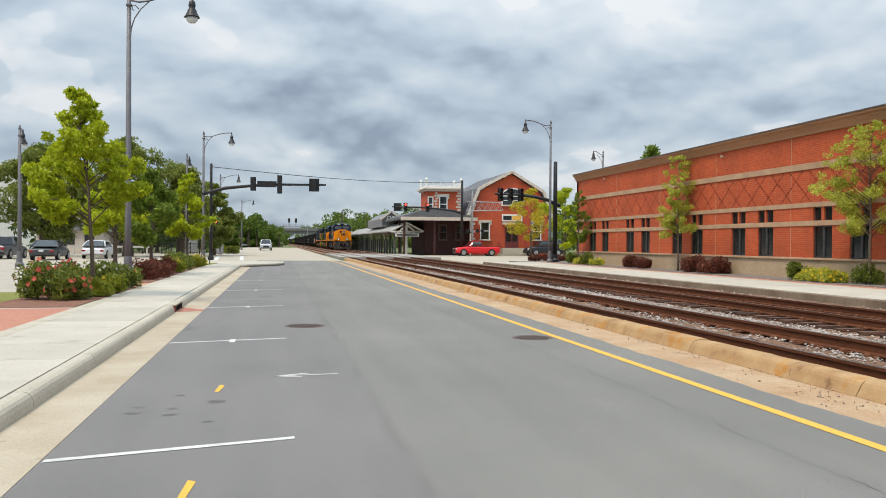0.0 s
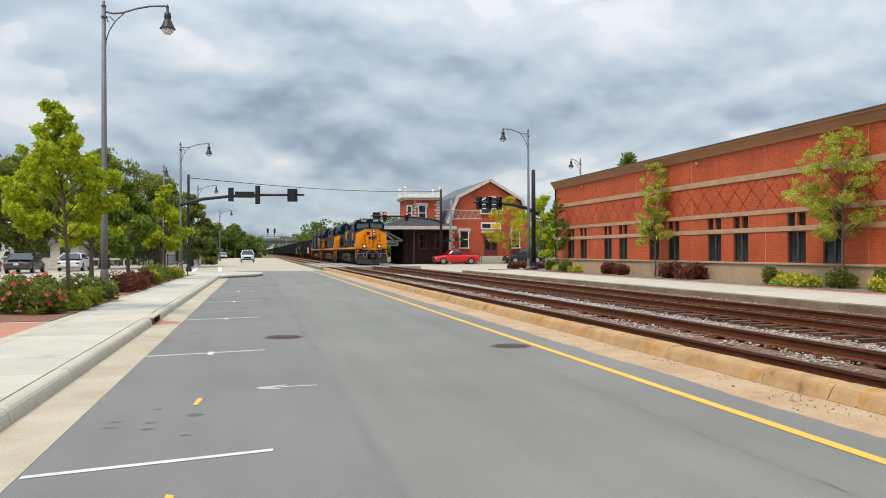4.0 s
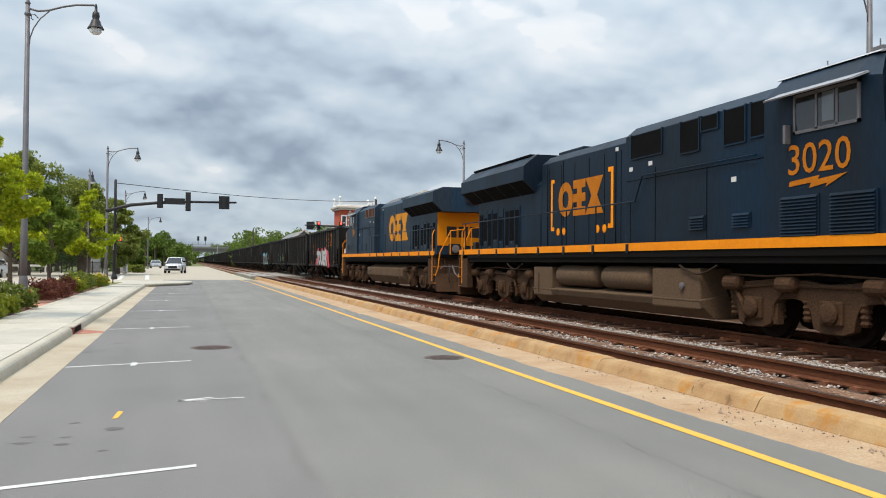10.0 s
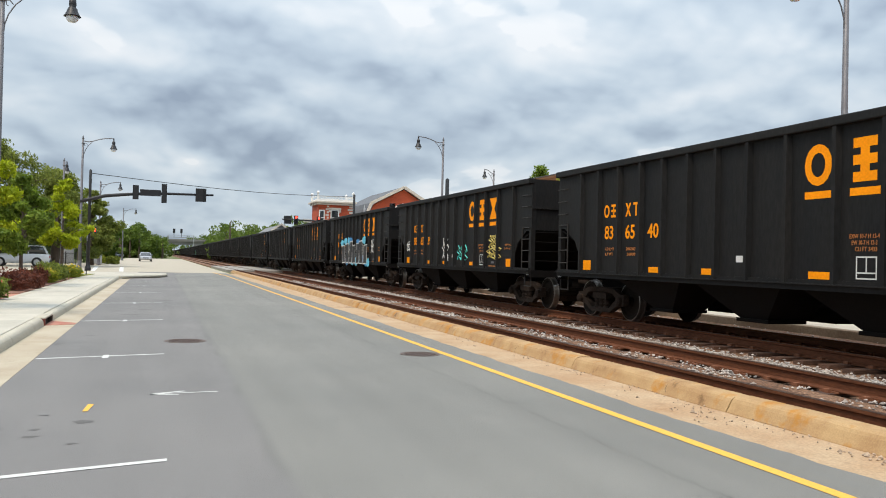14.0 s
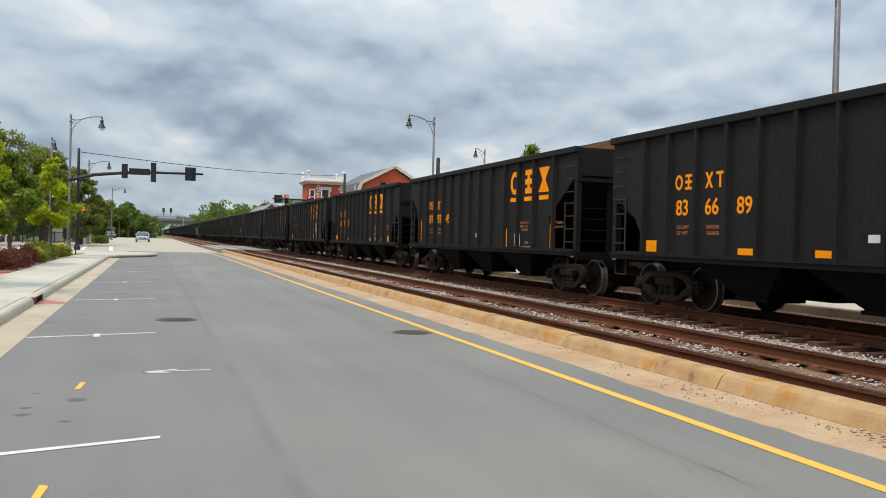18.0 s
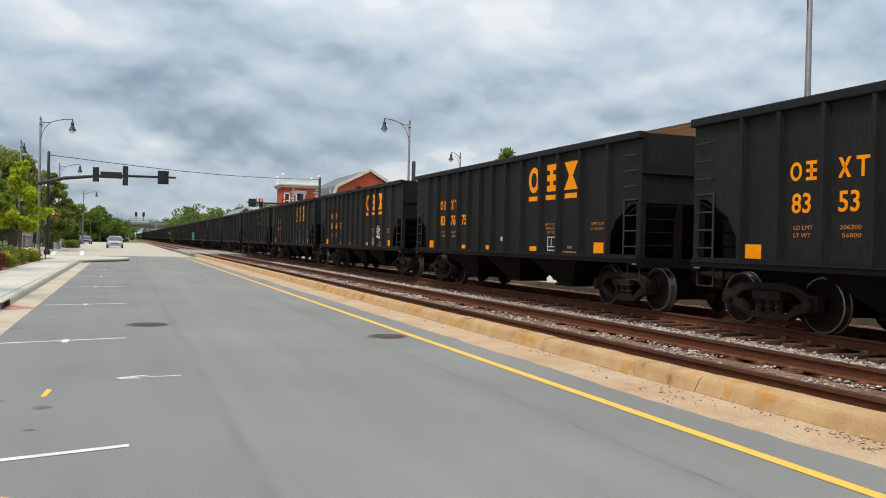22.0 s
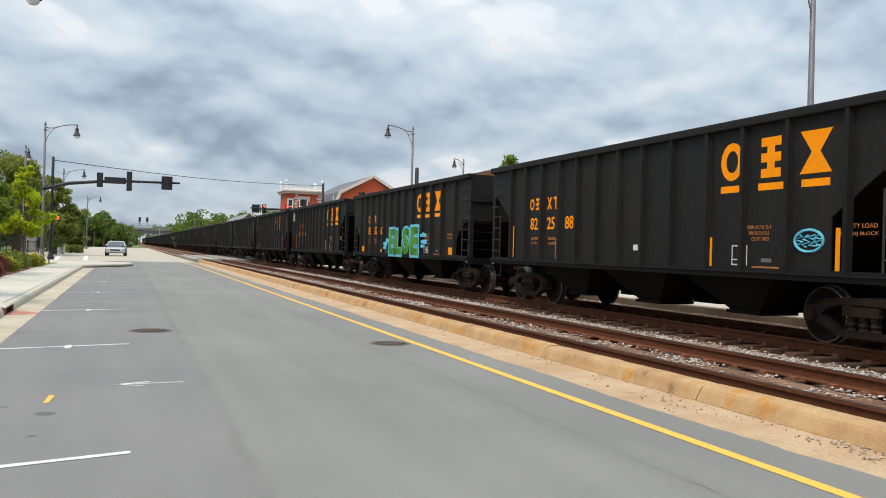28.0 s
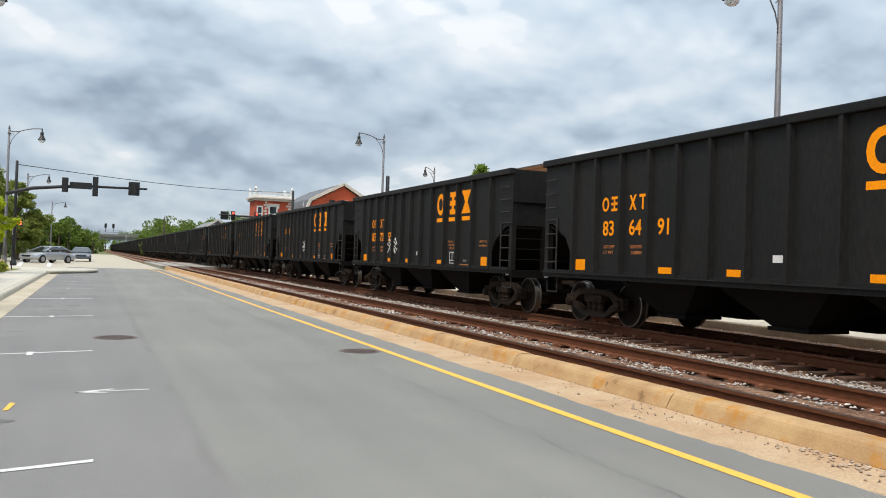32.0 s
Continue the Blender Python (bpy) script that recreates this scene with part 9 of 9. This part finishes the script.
# loose ballast stones
rs = np.random.RandomState(4)
base = np.array([(1, 0, 0), (-1, 0, 0), (0, 1, 0), (0, -1, 0), (0, 0, 1), (0, 0, -1)], float)
tri = [(0, 2, 4), (2, 1, 4), (1, 3, 4), (3, 0, 4), (2, 0, 5), (1, 2, 5), (3, 1, 5), (0, 3, 5)]
V, F = [], []
for i in range(36000):
    y = 3.5 + 50 * rs.random() ** 1.6
    u = rs.random()
    if u < 0.62:
        x = 8.72 + rs.normal() * 0.27
    elif u < 0.82:
        x = 6.87 + rs.uniform(-0.62, 0.62)
        if noise.noise((x * 0.8, y * 1.1, 4.0)) < -0.05:
            continue
    elif u < 0.85:
        x = 10.75 + rs.uniform(-0.6, 0.6)
    elif u < 0.9:
        x = 13.0 + rs.normal() * 0.5
    else:
        x = 6.0 + rs.uniform(-0.02, 0.3)
    if x < 5.98 or x > 14.0:
        continue
    s = rs.uniform(0.012, 0.032) * (1.1 if y < 20 else 1.5)
    q = base * (s * rs.uniform(0.6, 1.3, (6, 1)))
    a = rs.uniform(0, 6.28)
    ca, sa = math.cos(a), math.sin(a)
    q = q @ np.array([[ca, -sa, 0], [sa, ca, 0], [0, 0, 1]])
    n0 = len(V)
    q[:, 2] *= 0.65
    V.extend((q + [x, y, (0.024 if x < 7.6 else -0.008) + rs.uniform(-0.02, 0.022)]).tolist())
    F.extend([(a_ + n0, b_ + n0, c_ + n0) for a_, b_, c_ in tri])
me = quick_mesh("ballast_stones", V, F)
me.materials.append(STONE)
tagged(new("ballast_stones", me), "loose grey ballast stones between the rails", "stones", kind="stuff")
# crumbs of stone and dirt in the gutter by the track kerb
V, F = [], []
heaps = [(5.36, 4.75), (5.30, 4.5), (5.40, 5.1), (5.34, 4.3), (5.42, 6.2), (5.35, 7.4), (5.46, 8.5), (5.3, 10.2), (5.42, 11.6), (5.1, 7.0), (5.4, 14.5), (5.35, 17.2), (5.44, 20.5), (5.3, 24.0), (5.4, 29.0)]
for i in range(520):
    if i % 5:
        hx, hy = heaps[rs.randint(len(heaps))]
        x, y = min(hx + rs.normal() * 0.09, 5.47), hy + rs.normal() * 0.28
        s = rs.uniform(0.005, 0.016) if hy > 5.5 else rs.uniform(0.008, 0.026)
    else:
        y = 3.5 + 45 * rs.random() ** 1.4
        x = 5.46 - abs(rs.normal()) * 0.22
        s = rs.uniform(0.004, 0.013)
    if i % 45 == 0:
        s = rs.uniform(0.025, 0.04)
    q = base * (s * rs.uniform(0.6, 1.3, (6, 1)))
    n0 = len(V)
    V.extend((q * [1, 1, 0.7] + [x, y, 0.002]).tolist())
    F.extend([(a_ + n0, b_ + n0, c_ + n0) for a_, b_, c_ in tri])
me = quick_mesh("gutter_rubble", V, F)
me.materials.append(material("rubble", (0.34, 0.255, 0.18), 0.95, by_island=0.45, tint=(0.22, 0.16, 0.11)))
tagged(new("gutter_rubble", me), "small stones and dirt in the gutter", "stones", kind="stuff")


# ---- movement ----
HEAD = [(0.0, 223.1), (3.5, 168.6), (5.5, 137.3), (8.0, 97.85), (10.5, 59.1), (13.0, 20.7), (14.0, 5.52), (17.0, -40.14), (20.0, -86.12), (22.0, -116.9), (23.5, -140.02), (29.0, -225.41), (31.0, -256.57), (32.0, -272.22)]


def motions():
    x, z = TRACKS[1], RAIL_Z
    for k, c in cars.items():
        walk(c, [(t, pose(x, s + PITCH * k, z)) for t, s in HEAD])
    walk(loco_1, [(t, pose(x, s - 82.4, z)) for t, s in HEAD])
    walk(loco_2, [(t, pose(x, s - 59.7, z)) for t, s in HEAD])
    walk(loco_3, [(t, pose(x, s - 14.9, z, 0, 0, 180)) for t, s in HEAD])
    def centre(t, x, y, turn, half=2.4):
        """A car's pose from its middle and its heading."""
        a_ = radians(turn)
        return (t, pose(x + half * math.sin(a_), y - half * math.cos(a_), 0, 0, 0, turn))
    walk(suv, [centre(*q) for q in ((0, -2.0, 145, 2), (3.5, -1.35, 130, 1), (7, -1.15, 116, 0), (9, -1.1, 108, -2), (10, -1.13, 101, -7), (11, -1.95, 93, -34), (11.5, -2.8, 89.5, -48), (12, -3.8, 86.5, -60), (12.5, -5.1, 84, -70), (13, -7.05, 82, -79), (14, -11.6, 80.5, -86), (17, -28, 80, -90), (20, -47, 79.5, -90), (32, -62, 79.5, -90))])
    walk(sedan, [centre(*q) for q in ((0, -8.99, 230.1, 8), (6, -7.49, 190.5, 6), (9, -6.42, 169.1, 5), (10, -5.35, 162.6, 5), (12.5, -3.32, 149.8, 4), (14, -2.41, 143.4, 3), (17, -1.23, 133.8, 1), (19, -0.96, 124.1, 0), (20, -0.8, 119.8, 0), (22, -0.91, 112.9, 0), (24, -0.83, 104.9, 0), (25, -0.79, 101.1, 0), (28, -0.91, 90.4, -2), (29, -0.98, 88.0, -5), (30, -1.18, 85.8, -11), (31, -1.71, 83.7, -23), (31.5, -2.51, 82.6, -31), (32, -3.53, 81.5, -42))])
    walk(third, [centre(*q) for q in ((0, -12.6, 336.0, 8), (14, -9.97, 225.8, 8), (20, -7.35, 176.4, 8), (22, -6.2, 159.6, 8), (24, -3.62, 144.9, 7), (25, -2.73, 136.5, 5), (28, -1.37, 114.5, 2), (30, -1.05, 103.4, 0), (31.5, -0.95, 97.7, 0), (32, -0.95, 96.1, 0))])


motions()
